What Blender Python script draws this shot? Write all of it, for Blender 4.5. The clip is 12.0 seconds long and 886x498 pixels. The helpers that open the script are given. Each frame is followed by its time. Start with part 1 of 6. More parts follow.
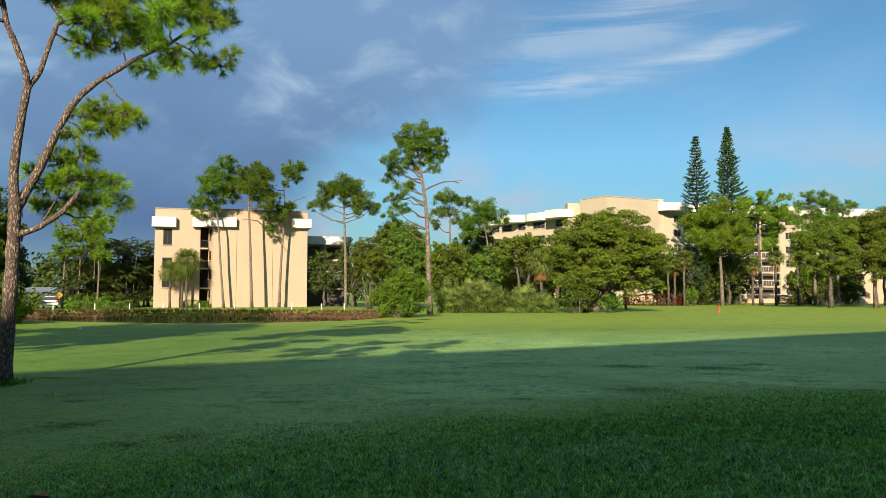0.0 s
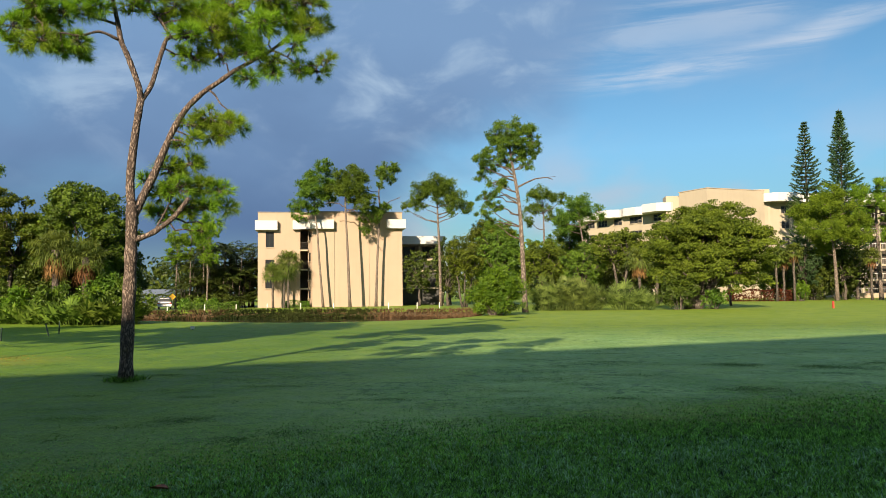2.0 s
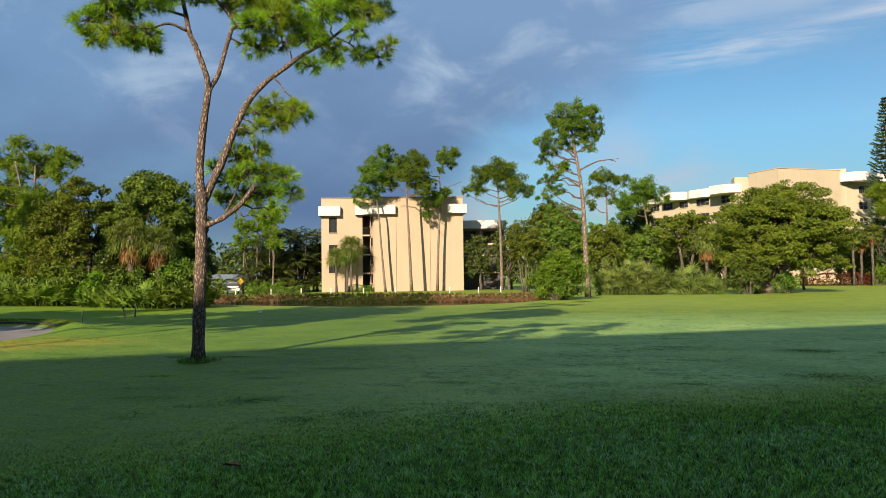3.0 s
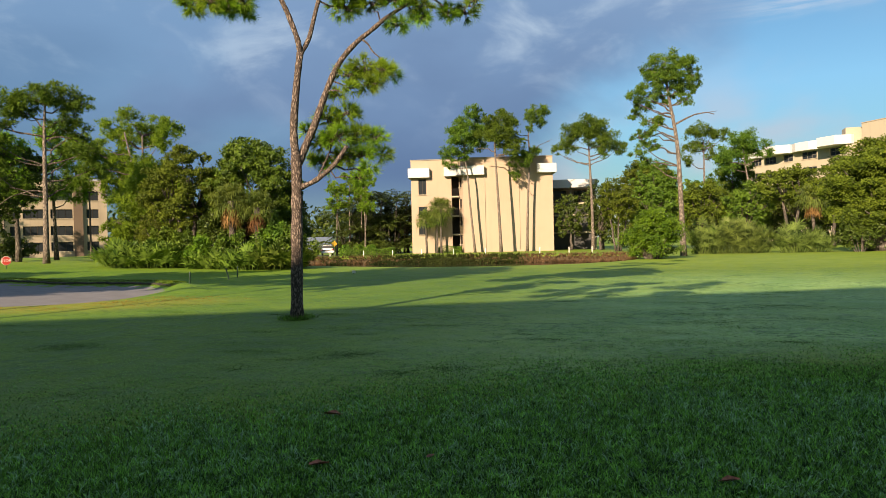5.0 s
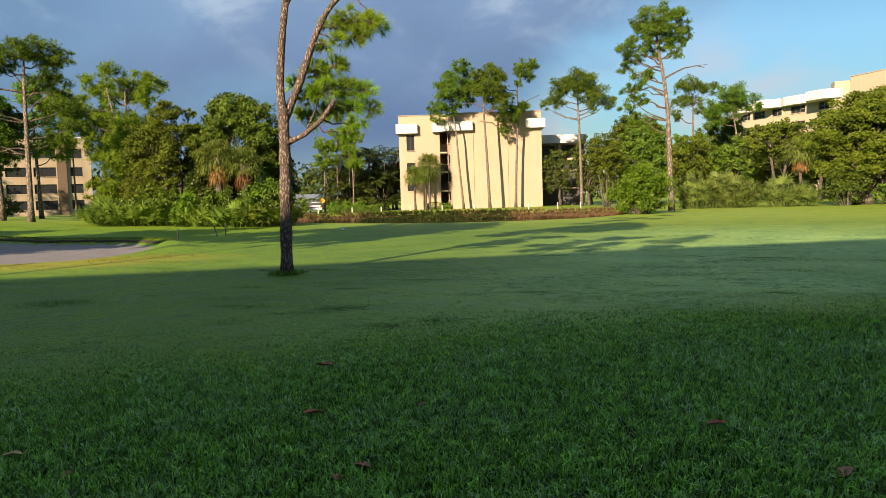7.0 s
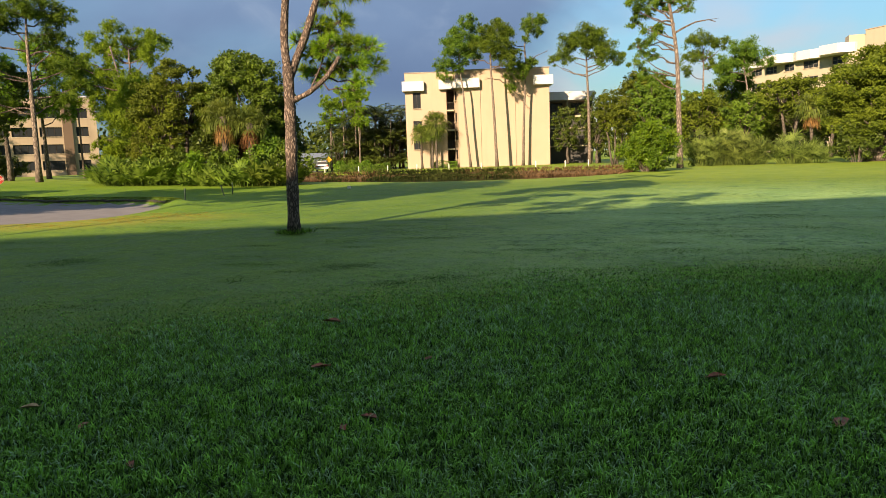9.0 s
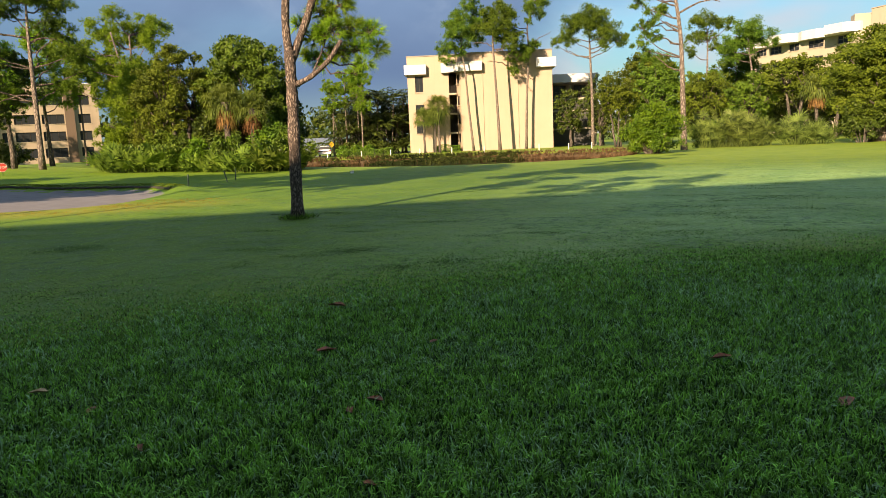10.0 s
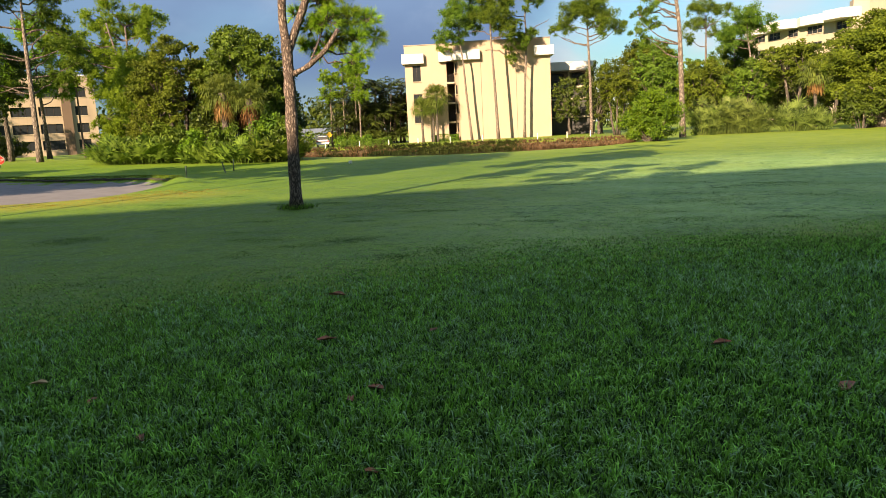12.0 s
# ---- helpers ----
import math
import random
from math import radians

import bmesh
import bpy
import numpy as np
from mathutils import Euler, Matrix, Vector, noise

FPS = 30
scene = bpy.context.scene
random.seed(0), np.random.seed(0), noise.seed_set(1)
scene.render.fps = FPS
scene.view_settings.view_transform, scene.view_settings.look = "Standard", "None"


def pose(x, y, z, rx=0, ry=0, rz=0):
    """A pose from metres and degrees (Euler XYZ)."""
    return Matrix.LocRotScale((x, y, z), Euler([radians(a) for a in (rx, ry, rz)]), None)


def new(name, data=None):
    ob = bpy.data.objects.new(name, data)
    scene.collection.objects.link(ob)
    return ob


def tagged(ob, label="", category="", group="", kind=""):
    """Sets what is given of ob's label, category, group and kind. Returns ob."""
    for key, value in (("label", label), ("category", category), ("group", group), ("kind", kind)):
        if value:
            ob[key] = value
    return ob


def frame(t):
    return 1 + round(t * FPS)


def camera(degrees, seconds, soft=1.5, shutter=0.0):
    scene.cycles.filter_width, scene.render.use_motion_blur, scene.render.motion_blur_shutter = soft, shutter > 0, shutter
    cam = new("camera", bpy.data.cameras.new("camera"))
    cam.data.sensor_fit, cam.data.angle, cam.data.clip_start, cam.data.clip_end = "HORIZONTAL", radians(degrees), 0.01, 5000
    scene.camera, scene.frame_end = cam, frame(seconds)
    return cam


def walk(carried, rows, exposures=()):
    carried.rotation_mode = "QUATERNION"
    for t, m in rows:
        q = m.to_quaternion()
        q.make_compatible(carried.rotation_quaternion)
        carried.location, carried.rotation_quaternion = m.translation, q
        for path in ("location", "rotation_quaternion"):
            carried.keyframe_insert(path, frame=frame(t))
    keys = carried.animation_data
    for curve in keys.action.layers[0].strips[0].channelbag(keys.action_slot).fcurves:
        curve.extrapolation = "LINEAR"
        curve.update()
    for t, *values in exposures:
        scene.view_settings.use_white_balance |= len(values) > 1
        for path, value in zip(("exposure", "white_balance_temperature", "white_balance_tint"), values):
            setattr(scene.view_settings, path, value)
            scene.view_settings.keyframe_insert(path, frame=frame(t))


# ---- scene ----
# ---- camera and its way ----
cam = camera(62.96, 12.0, soft=0.35)
PATH = [
    (0.0, 0.077, -0.064, 1.735, 0.00, 3.50, 0.00),
    (0.5, 0.054, -0.022, 1.729, 2.154, 3.259, -0.01),
    (1.0, 0.051, -0.012, 1.723, 3.871, 3.473, 0.443),
    (1.5, 0.043, 0.008, 1.729, 5.628, 3.596, 0.442),
    (2.0, 0.023, 0.021, 1.723, 7.391, 3.409, 0.653),
    (2.5, 0.012, 0.034, 1.717, 9.216, 2.822, 0.941),
    (3.0, -0.002, 0.035, 1.710, 12.221, 2.245, 0.733),
    (3.5, -0.013, 0.027, 1.705, 15.277, 1.620, 0.160),
    (3.7, -0.015, 0.023, 1.704, 16.502, 1.251, 0.254),
    (5.3, -0.024, 0.031, 1.632, 19.356, -1.051, 1.412),
    (5.5, -0.039, 0.021, 1.623, 18.830, -1.323, 1.223),
    (6.0, -0.026, 0.025, 1.610, 19.508, -2.045, 1.790),
    (6.5, -0.029, 0.022, 1.608, 18.855, -3.209, 1.500),
    (7.0, -0.037, 0.013, 1.603, 18.525, -4.139, 1.654),
    (9.0, -0.003, -0.026, 1.591, 19.202, -7.375, 1.909),
    (9.5, -0.004, -0.029, 1.585, 19.306, -8.358, 2.277),
    (10.0, -0.010, -0.026, 1.581, 19.534, -8.606, 2.410),
    (10.5, -0.011, -0.020, 1.574, 19.132, -8.881, 2.430),
    (11.0, -0.010, -0.012, 1.570, 18.742, -9.233, 2.373),
    (11.5, -0.021, -0.016, 1.564, 18.915, -9.136, 2.410),
    (12.0, -0.016, -0.019, 1.568, 19.502, -9.425, 2.875),
]
walk(cam, [(t, pose(x, y, z, 90 + pitch, 0, yaw) @ pose(0, 0, 0, 0, 0, -roll)) for t, x, y, z, yaw, pitch, roll in PATH],
     exposures=[(0.0, 1.12, 6350, 8), (2.0, 1.13, 6500, 11), (3.5, 1.09, 6650, 13), (5.5, 1.26, 6900, 14), (7.0, 1.33, 7100, 15), (9.5, 1.40, 7350, 17), (12.0, 1.63, 7350, 17)])

# ---- sky and sun: low morning sun from behind and slightly left ----
SUN_ELEVATION, SUN_AZIMUTH = 25.0, 10.4  # degrees; light travels towards +y, turned to +x by the azimuth
toward = Vector((math.sin(radians(SUN_AZIMUTH)) * math.cos(radians(SUN_ELEVATION)),
                 math.cos(radians(SUN_AZIMUTH)) * math.cos(radians(SUN_ELEVATION)), -math.sin(radians(SUN_ELEVATION))))
sun_data = bpy.data.lights.new("sun", "SUN")
sun_data.energy, sun_data.angle, sun_data.color = 5.3, radians(0.53), (1.0, 0.80, 0.56)
sun = new("sun", sun_data)
sun.matrix_world = Matrix.Translation((0, 0, 60)) @ toward.to_track_quat("-Z", "Y").to_matrix().to_4x4()


def links(tree, *pairs):
    for a, b in pairs:
        tree.links.new(a, b)


def node(tree, kind, **values):
    n = tree.nodes.new(kind)
    for key, value in values.items():
        if key in n.inputs:
            n.inputs[key].default_value = value
    return n


def calc(tree, op, a, b=None, clamp=False):
    n = tree.nodes.new("ShaderNodeMath")
    n.operation, n.use_clamp = op, clamp
    for i, v in enumerate((a, b)):
        if v is None:
            continue
        if isinstance(v, (int, float)):
            n.inputs[i].default_value = v
        else:
            tree.links.new(v, n.inputs[i])
    return n.outputs[0]


def ramp(tree, value, lo, hi, to_lo=0.0, to_hi=1.0):
    n = tree.nodes.new("ShaderNodeMapRange")
    n.interpolation_type = "SMOOTHSTEP"
    for i, v in enumerate((lo, hi, to_lo, to_hi)):
        n.inputs[i + 1].default_value = v
    tree.links.new(value, n.inputs[0])
    return n.outputs[0]


def mix(tree, fac, a, b, mode="MIX"):
    n = tree.nodes.new("ShaderNodeMix")
    n.data_type, n.blend_type = "RGBA", mode
    for i, v in ((0, fac), (6, a), (7, b)):
        if isinstance(v, (int, float)):
            n.inputs[i].default_value = v
        elif isinstance(v, tuple):
            n.inputs[i].default_value = (*v, 1.0) if len(v) == 3 else v
        else:
            tree.links.new(v, n.inputs[i])
    return n.outputs[2]


def noise_at(tree, vector, scale, detail=4.0, rough=0.55, warp=0.0):
    n = node(tree, "ShaderNodeTexNoise", Scale=scale, Detail=detail, Roughness=rough, Distortion=warp)
    if vector is not None:
        tree.links.new(vector, n.inputs["Vector"])
    return n.outputs[0]


def make_world():
    world = bpy.data.worlds.new("morning_sky")
    scene.world = world
    world.use_nodes = True
    t = world.node_tree
    t.nodes.clear()
    sky = t.nodes.new("ShaderNodeTexSky")
    sky.sky_type, sky.sun_disc = "NISHITA", False
    sky.sun_elevation, sky.sun_rotation = radians(SUN_ELEVATION), radians(180 + SUN_AZIMUTH)
    sky.air_density, sky.dust_density, sky.ozone_density = 1.0, 0.6, 1.6
    way = t.nodes.new("ShaderNodeTexCoord").outputs["Generated"]
    part_of = t.nodes.new("ShaderNodeSeparateXYZ")
    t.links.new(way, part_of.inputs[0])
    x, y, z = part_of.outputs
    # bearing and height over the horizon, in radians
    bearing, rise = calc(t, "ARCTAN2", x, y), calc(t, "ARCSINE", z)
    chart = t.nodes.new("ShaderNodeCombineXYZ")
    links(t, (bearing, chart.inputs[0]), (calc(t, "MULTIPLY", rise, 1.7), chart.inputs[1]))
    big = noise_at(t, chart.outputs[0], 3.0, 5.0, 0.5, 0.4)
    fine = noise_at(t, chart.outputs[0], 7.5, 6.0, 0.55, 0.4)
    puff = noise_at(t, chart.outputs[0], 4.6, 4.0, 0.5, 0.2)
    # the bank of heavy cloud stands over the north-west
    side = calc(t, "ADD", calc(t, "SUBTRACT", calc(t, "MULTIPLY", rise, 1.25), bearing), calc(t, "MULTIPLY", calc(t, "SUBTRACT", big, 0.5), 0.55))
    heavy = ramp(t, side, 0.22, 0.46)
    west = ramp(t, calc(t, "ADD", bearing, calc(t, "MULTIPLY", calc(t, "SUBTRACT", puff, 0.5), 0.9)), -0.80, -0.48, 0.72, 1.0)
    heavy = calc(t, "MULTIPLY", calc(t, "MULTIPLY", heavy, west), ramp(t, rise, 0.0, 0.10, 0.30, 1.0))
    low = ramp(t, calc(t, "ADD", rise, calc(t, "MULTIPLY", calc(t, "SUBTRACT", big, 0.5), 0.30)), 0.06, 0.36)
    grey = mix(t, low, (1.12, 1.95, 3.6), (2.10, 3.55, 5.8))
    grey = mix(t, calc(t, "MULTIPLY", ramp(t, fine, 0.48, 0.75), ramp(t, rise, 0.10, 0.32)), grey, (4.2, 5.7, 7.4))
    # thin bright streaks drawn out along the wind, climbing to the east
    turn = t.nodes.new("ShaderNodeMapping")
    turn.inputs["Rotation"].default_value = (0, 0, radians(-17))
    turn.inputs["Scale"].default_value = (1.5, 8.0, 1.0)
    t.links.new(chart.outputs[0], turn.inputs["Vector"])
    streak = noise_at(t, turn.outputs[0], 1.9, 8.0, 0.62, 0.7)
    wave = calc(t, "MULTIPLY", calc(t, "SUBTRACT", puff, 0.5), 0.05)
    wisp = None
    for base, climb, bend, half, b0, b1, c0, c1, most in ((0.268, 0.02, 0.26, 0.024, 0.00, 0.14, 0.44, 0.54, 0.58), (0.352, 0.10, 0.0, 0.022, 0.16, 0.28, 0.40, 0.50, 0.65), (0.315, 0.12, 0.1, 0.070, -0.16, 0.05, 0.30, 0.46, 0.40)):
        line = calc(t, "ADD", calc(t, "ADD", calc(t, "MULTIPLY", bearing, climb), base), calc(t, "MULTIPLY", calc(t, "MULTIPLY", bearing, bearing), bend))
        off = calc(t, "ABSOLUTE", calc(t, "ADD", calc(t, "SUBTRACT", rise, line), wave))
        band = calc(t, "MULTIPLY", ramp(t, off, half * 0.1, half, 1.0, 0.0), calc(t, "MULTIPLY", ramp(t, bearing, b0, b1), ramp(t, bearing, c0, c1, 1.0, 0.0)))
        band = calc(t, "MULTIPLY", calc(t, "MULTIPLY", band, most), ramp(t, streak, 0.40, 0.64, 0.06, 1.0))
        wisp = band if wisp is None else calc(t, "ADD", wisp, band, True)
    haze = calc(t, "MULTIPLY", ramp(t, puff, 0.42, 0.64), calc(t, "MULTIPLY", ramp(t, rise, 0.05, 0.25, 0.85, 0.10), ramp(t, bearing, -0.5, 0.0, 0.15, 1.0)))
    deep = ramp(t, rise, 0.0, 0.30, 0.61, 1.18)
    tint = mix(t, deep, (0.0, 0.0, 0.0), (0.73, 1.11, 1.23))
    blue = mix(t, 1.0, sky.outputs[0], tint, "MULTIPLY")
    seen = mix(t, haze, blue, (5.7, 5.7, 6.5))
    seen = mix(t, calc(t, "MULTIPLY", wisp, 0.85), seen, (7.6, 8.0, 8.6))
    seen = mix(t, heavy, seen, grey)
    # unseen broken bright cloud overhead, added to lighten the shaded ground
    over = calc(t, "MULTIPLY", ramp(t, z, 0.50, 0.80), ramp(t, noise_at(t, way, 2.4, 5.0), 0.35, 0.60))
    seen = mix(t, over, seen, (5.3, 6.9, 8.7))
    back = node(t, "ShaderNodeBackground", Strength=0.0445)
    out = t.nodes.new("ShaderNodeOutputWorld")
    links(t, (seen, back.inputs[0]), (back.outputs[0], out.inputs[0]))


make_world()

# ---- materials ----
def material(name, rough=0.8, metal=0.0, spec=0.5):
    m = bpy.data.materials.new(name)
    m.use_nodes = True
    t = m.node_tree
    b = t.nodes["Principled BSDF"]
    b.inputs["Roughness"].default_value, b.inputs["Metallic"].default_value = rough, metal
    b.inputs["Specular IOR Level"].default_value = spec
    return m, t, b


def bump(t, b, value, strength=0.3, distance=0.02):
    n = node(t, "ShaderNodeBump", Strength=strength, Distance=distance)
    links(t, (value, n.inputs["Height"]), (n.outputs[0], b.inputs["Normal"]))


def where(t):
    return t.nodes.new("ShaderNodeNewGeometry").outputs["Position"]


def leaf_material(name, dark, light, rough=0.55, glow=0.35, spec=0.3, patch=0.6, clumping=0.45, bias=1.0):
    """Leaves: colour by leaf and by clump; some light passes through."""
    m, t, b = material(name, rough, 0, spec)
    geo = t.nodes.new("ShaderNodeNewGeometry")
    info = t.nodes.new("ShaderNodeObjectInfo")
    clump = noise_at(t, geo.outputs["Position"], patch, 3.0)
    f = calc(t, "ADD", calc(t, "MULTIPLY", geo.outputs["Random Per Island"], 1 - clumping), calc(t, "MULTIPLY", ramp(t, clump, 0.35, 0.65), clumping), True)
    col = mix(t, calc(t, "POWER", f, bias), dark, light)
    shade = t.nodes.new("ShaderNodeHueSaturation")
    links(t, (col, shade.inputs["Color"]), (ramp(t, info.outputs["Random"], 0, 1, 0.86, 1.14), shade.inputs["Value"]),
          (ramp(t, info.outputs["Random"], 0, 1, 0.488, 0.512), shade.inputs["Hue"]))
    col = shade.outputs[0]
    t.links.new(col, b.inputs["Base Color"])
    through_leaf = t.nodes.new("ShaderNodeBsdfTranslucent")
    t.links.new(mix(t, 1.0, col, (1.25, 1.3, 0.6), "MULTIPLY"), through_leaf.inputs["Color"])
    both = node(t, "ShaderNodeMixShader", Fac=glow)
    both.inputs[0].default_value = glow
    out = t.nodes["Material Output"]
    links(t, (b.outputs[0], both.inputs[1]), (through_leaf.outputs[0], both.inputs[2]), (both.outputs[0], out.inputs["Surface"]))
    return m


def bark_material(name, dark, light, scale=9.0, depth=0.03):
    m, t, b = material(name, 0.9, 0, 0.2)
    stretch = t.nodes.new("ShaderNodeMapping")
    stretch.inputs["Scale"].default_value = (1.0, 1.0, 0.35)
    t.links.new(where(t), stretch.inputs["Vector"])
    cells = node(t, "ShaderNodeTexVoronoi", Scale=scale)
    cells.feature = "DISTANCE_TO_EDGE"
    wob = noise_at(t, stretch.outputs[0], scale * 0.6, 3.0)
    vec = t.nodes.new("ShaderNodeVectorMath")
    vec.operation = "MULTIPLY_ADD"
    n3 = node(t, "ShaderNodeTexNoise", Scale=scale * 0.8, Detail=3.0)
    t.links.new(stretch.outputs[0], n3.inputs["Vector"])
    vec.inputs[1].default_value = (0.12, 0.12, 0.12)
    links(t, (n3.outputs["Color"], vec.inputs[0]), (stretch.outputs[0], vec.inputs[2]), (vec.outputs[0], cells.inputs["Vector"]))
    plate = ramp(t, cells.outputs["Distance"], 0.0, 0.34)
    fine = noise_at(t, stretch.outputs[0], scale * 6, 4.0)
    f = calc(t, "MULTIPLY", plate, calc(t, "ADD", calc(t, "MULTIPLY", fine, 0.9), calc(t, "MULTIPLY", wob, 0.4)), True)
    t.links.new(mix(t, f, dark, light), b.inputs["Base Color"])
    bump(t, b, f, 0.9, depth)
    return m


def paint_material(name, colour, rough=0.85, stain=0.12, grain=40.0, streaks=True):
    """Painted stucco: fine grain, faint streaks of dirt that run down."""
    m, t, b = material(name, rough, 0, 0.3)
    p = where(t)
    run = t.nodes.new("ShaderNodeMapping")
    run.inputs["Scale"].default_value = (1.2, 1.2, 0.12)
    t.links.new(p, run.inputs["Vector"])
    dirt = ramp(t, noise_at(t, run.outputs[0], 1.1, 5.0), 0.45, 0.8)
    patch = noise_at(t, p, 0.35, 3.0)
    worn = tuple(c * (1 - 2.2 * stain) for c in colour)
    f = calc(t, "ADD", calc(t, "MULTIPLY", dirt, 0.45 if streaks else 0.1), calc(t, "MULTIPLY", ramp(t, patch, 0.4, 0.75), 0.35), True)
    t.links.new(mix(t, f, colour, worn), b.inputs["Base Color"])
    bump(t, b, noise_at(t, p, grain, 2.0), 0.25, 0.01)
    return m


def plain_material(name, colour, rough=0.6, metal=0.0, vary=0.15, scale=6.0, spec=0.5):
    m, t, b = material(name, rough, metal, spec)
    f = noise_at(t, where(t), scale, 4.0)
    t.links.new(mix(t, ramp(t, f, 0.3, 0.7), tuple(c * (1 - vary) for c in colour), tuple(c * (1 + vary) for c in colour)), b.inputs["Base Color"])
    return m


def lawn_material():
    """Mown turf: dewy fairway lightened in shade beyond the rough, tan thatch near the bunker, mower bands."""
    m, t, b = material("turf", 0.85, 0, 0.06)
    p = where(t)
    xyz = t.nodes.new("ShaderNodeSeparateXYZ")
    t.links.new(p, xyz.inputs[0])
    x, y, z = xyz.outputs
    broad = noise_at(t, p, 0.22, 4.0, 0.5, 0.3)
    mid = noise_at(t, p, 1.6, 4.0, 0.6)
    fine = noise_at(t, p, 22.0, 3.0, 0.7)
    tiny = noise_at(t, p, 90.0, 2.0, 0.6)
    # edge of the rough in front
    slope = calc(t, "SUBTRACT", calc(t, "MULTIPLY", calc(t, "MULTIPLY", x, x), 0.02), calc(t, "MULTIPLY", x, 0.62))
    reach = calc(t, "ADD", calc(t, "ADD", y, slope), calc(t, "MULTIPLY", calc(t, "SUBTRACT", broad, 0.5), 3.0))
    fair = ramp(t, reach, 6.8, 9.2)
    # ground of the rough painted near black as shade between the blades
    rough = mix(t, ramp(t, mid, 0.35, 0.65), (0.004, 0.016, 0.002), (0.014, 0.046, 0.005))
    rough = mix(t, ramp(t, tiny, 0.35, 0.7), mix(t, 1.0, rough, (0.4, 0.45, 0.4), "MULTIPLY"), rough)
    mown = mix(t, ramp(t, mid, 0.3, 0.7), (0.098, 0.160, 0.014), (0.175, 0.248, 0.026))
    # dewy whitening of the hollow in the middle, raised to lighten its shaded stretch
    dew_shade_lift = calc(t, "MULTIPLY", calc(t, "MULTIPLY", ramp(t, reach, 7.8, 12.0), ramp(t, y, 23.0, 38.0, 1.0, 0.0)), ramp(t, x, -9.0, 0.5, 0.0, 1.0))
    mown = mix(t, calc(t, "MULTIPLY", dew_shade_lift, ramp(t, broad, 0.32, 0.62, 0.6, 0.95)), mown, (0.245, 0.375, 0.125))
    # left fairway darkened in the colour to deepen its shade
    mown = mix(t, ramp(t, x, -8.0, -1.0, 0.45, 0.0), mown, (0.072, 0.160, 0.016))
    # west side dry and lush, its yellow-green painted only on the sunlit turf
    lush_sunlit = calc(t, "MULTIPLY", ramp(t, x, -19.0, -9.0, 0.75, 0.0), ramp(t, y, 10.5, 15.5))
    mown = mix(t, lush_sunlit, mown, (0.128, 0.215, 0.010))
    # far turf painted paler and yellower for its sunlit look, grain evened out
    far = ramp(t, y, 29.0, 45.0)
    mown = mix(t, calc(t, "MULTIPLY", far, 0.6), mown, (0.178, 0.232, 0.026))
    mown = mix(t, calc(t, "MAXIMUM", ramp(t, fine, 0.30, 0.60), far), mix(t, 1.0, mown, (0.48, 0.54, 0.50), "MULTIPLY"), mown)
    patchy = noise_at(t, p, 0.55, 6.0, 0.65, 0.4)
    mown = mix(t, ramp(t, patchy, 0.36, 0.62), mix(t, 1.0, mown, (0.74, 0.84, 0.82), "MULTIPLY"), mown)
    group = ramp(t, noise_at(t, p, 0.45, 3.0, 0.6, 0.5), 0.42, 0.62)
    spots = calc(t, "MULTIPLY", ramp(t, noise_at(t, p, 4.2, 6.0, 0.75), 0.50, 0.59), calc(t, "MULTIPLY", calc(t, "ADD", calc(t, "MULTIPLY", group, 0.7), 0.3), ramp(t, y, 24.0, 42.0, 1.0, 0.25)))
    mown = mix(t, calc(t, "MULTIPLY", spots, 0.72), mown, (0.020, 0.066, 0.010))
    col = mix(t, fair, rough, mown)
    # dry turf on the lip of the bunker
    from_pit = t.nodes.new("ShaderNodeVectorMath")
    from_pit.operation = "DISTANCE"
    squash = t.nodes.new("ShaderNodeMapping")
    squash.inputs["Scale"].default_value = (1 / 9.3, 1 / 5.0, 0.0)
    t.links.new(p, squash.inputs["Vector"])
    t.links.new(squash.outputs[0], from_pit.inputs[0])
    from_pit.inputs[1].default_value = (-27.0 / 9.3, 19.6 / 5.0, 0.0)
    dry = calc(t, "MULTIPLY", ramp(t, from_pit.outputs["Value"], 1.35, 1.72, 1.0, 0.0), ramp(t, y, 17.0, 20.0, 1.0, 0.0))
    dry = calc(t, "MULTIPLY", dry, ramp(t, noise_at(t, p, 3.2, 5.0, 0.75), 0.30, 0.55))
    col = mix(t, calc(t, "MULTIPLY", dry, 0.7), col, (0.225, 0.205, 0.024))
    # low clover patches and worn spots
    worn = calc(t, "MULTIPLY", ramp(t, noise_at(t, p, 0.9, 3.0, 0.5, 0.6), 0.63, 0.72), 0.5)
    col = mix(t, worn, col, (0.030, 0.070, 0.016))
    # bare soil on the far bank of the pond
    bare = calc(t, "MULTIPLY", ramp(t, calc(t, "ADD", z, calc(t, "MULTIPLY", mid, 0.2)), -0.32, -0.13, 1.0, 0.0), ramp(t, y, 66.0, 70.0))
    col = mix(t, bare, col, (0.060, 0.042, 0.022))
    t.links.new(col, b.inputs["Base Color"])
    t.links.new(ramp(t, mid, 0.3, 0.7, 0.6, 0.8), b.inputs["Roughness"])
    t.links.new(ramp(t, reach, 7.8, 11.4, 0.05, 0.17), b.inputs["Specular IOR Level"])
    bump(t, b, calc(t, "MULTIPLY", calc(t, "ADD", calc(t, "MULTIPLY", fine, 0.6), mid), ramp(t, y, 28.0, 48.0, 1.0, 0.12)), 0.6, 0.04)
    return m


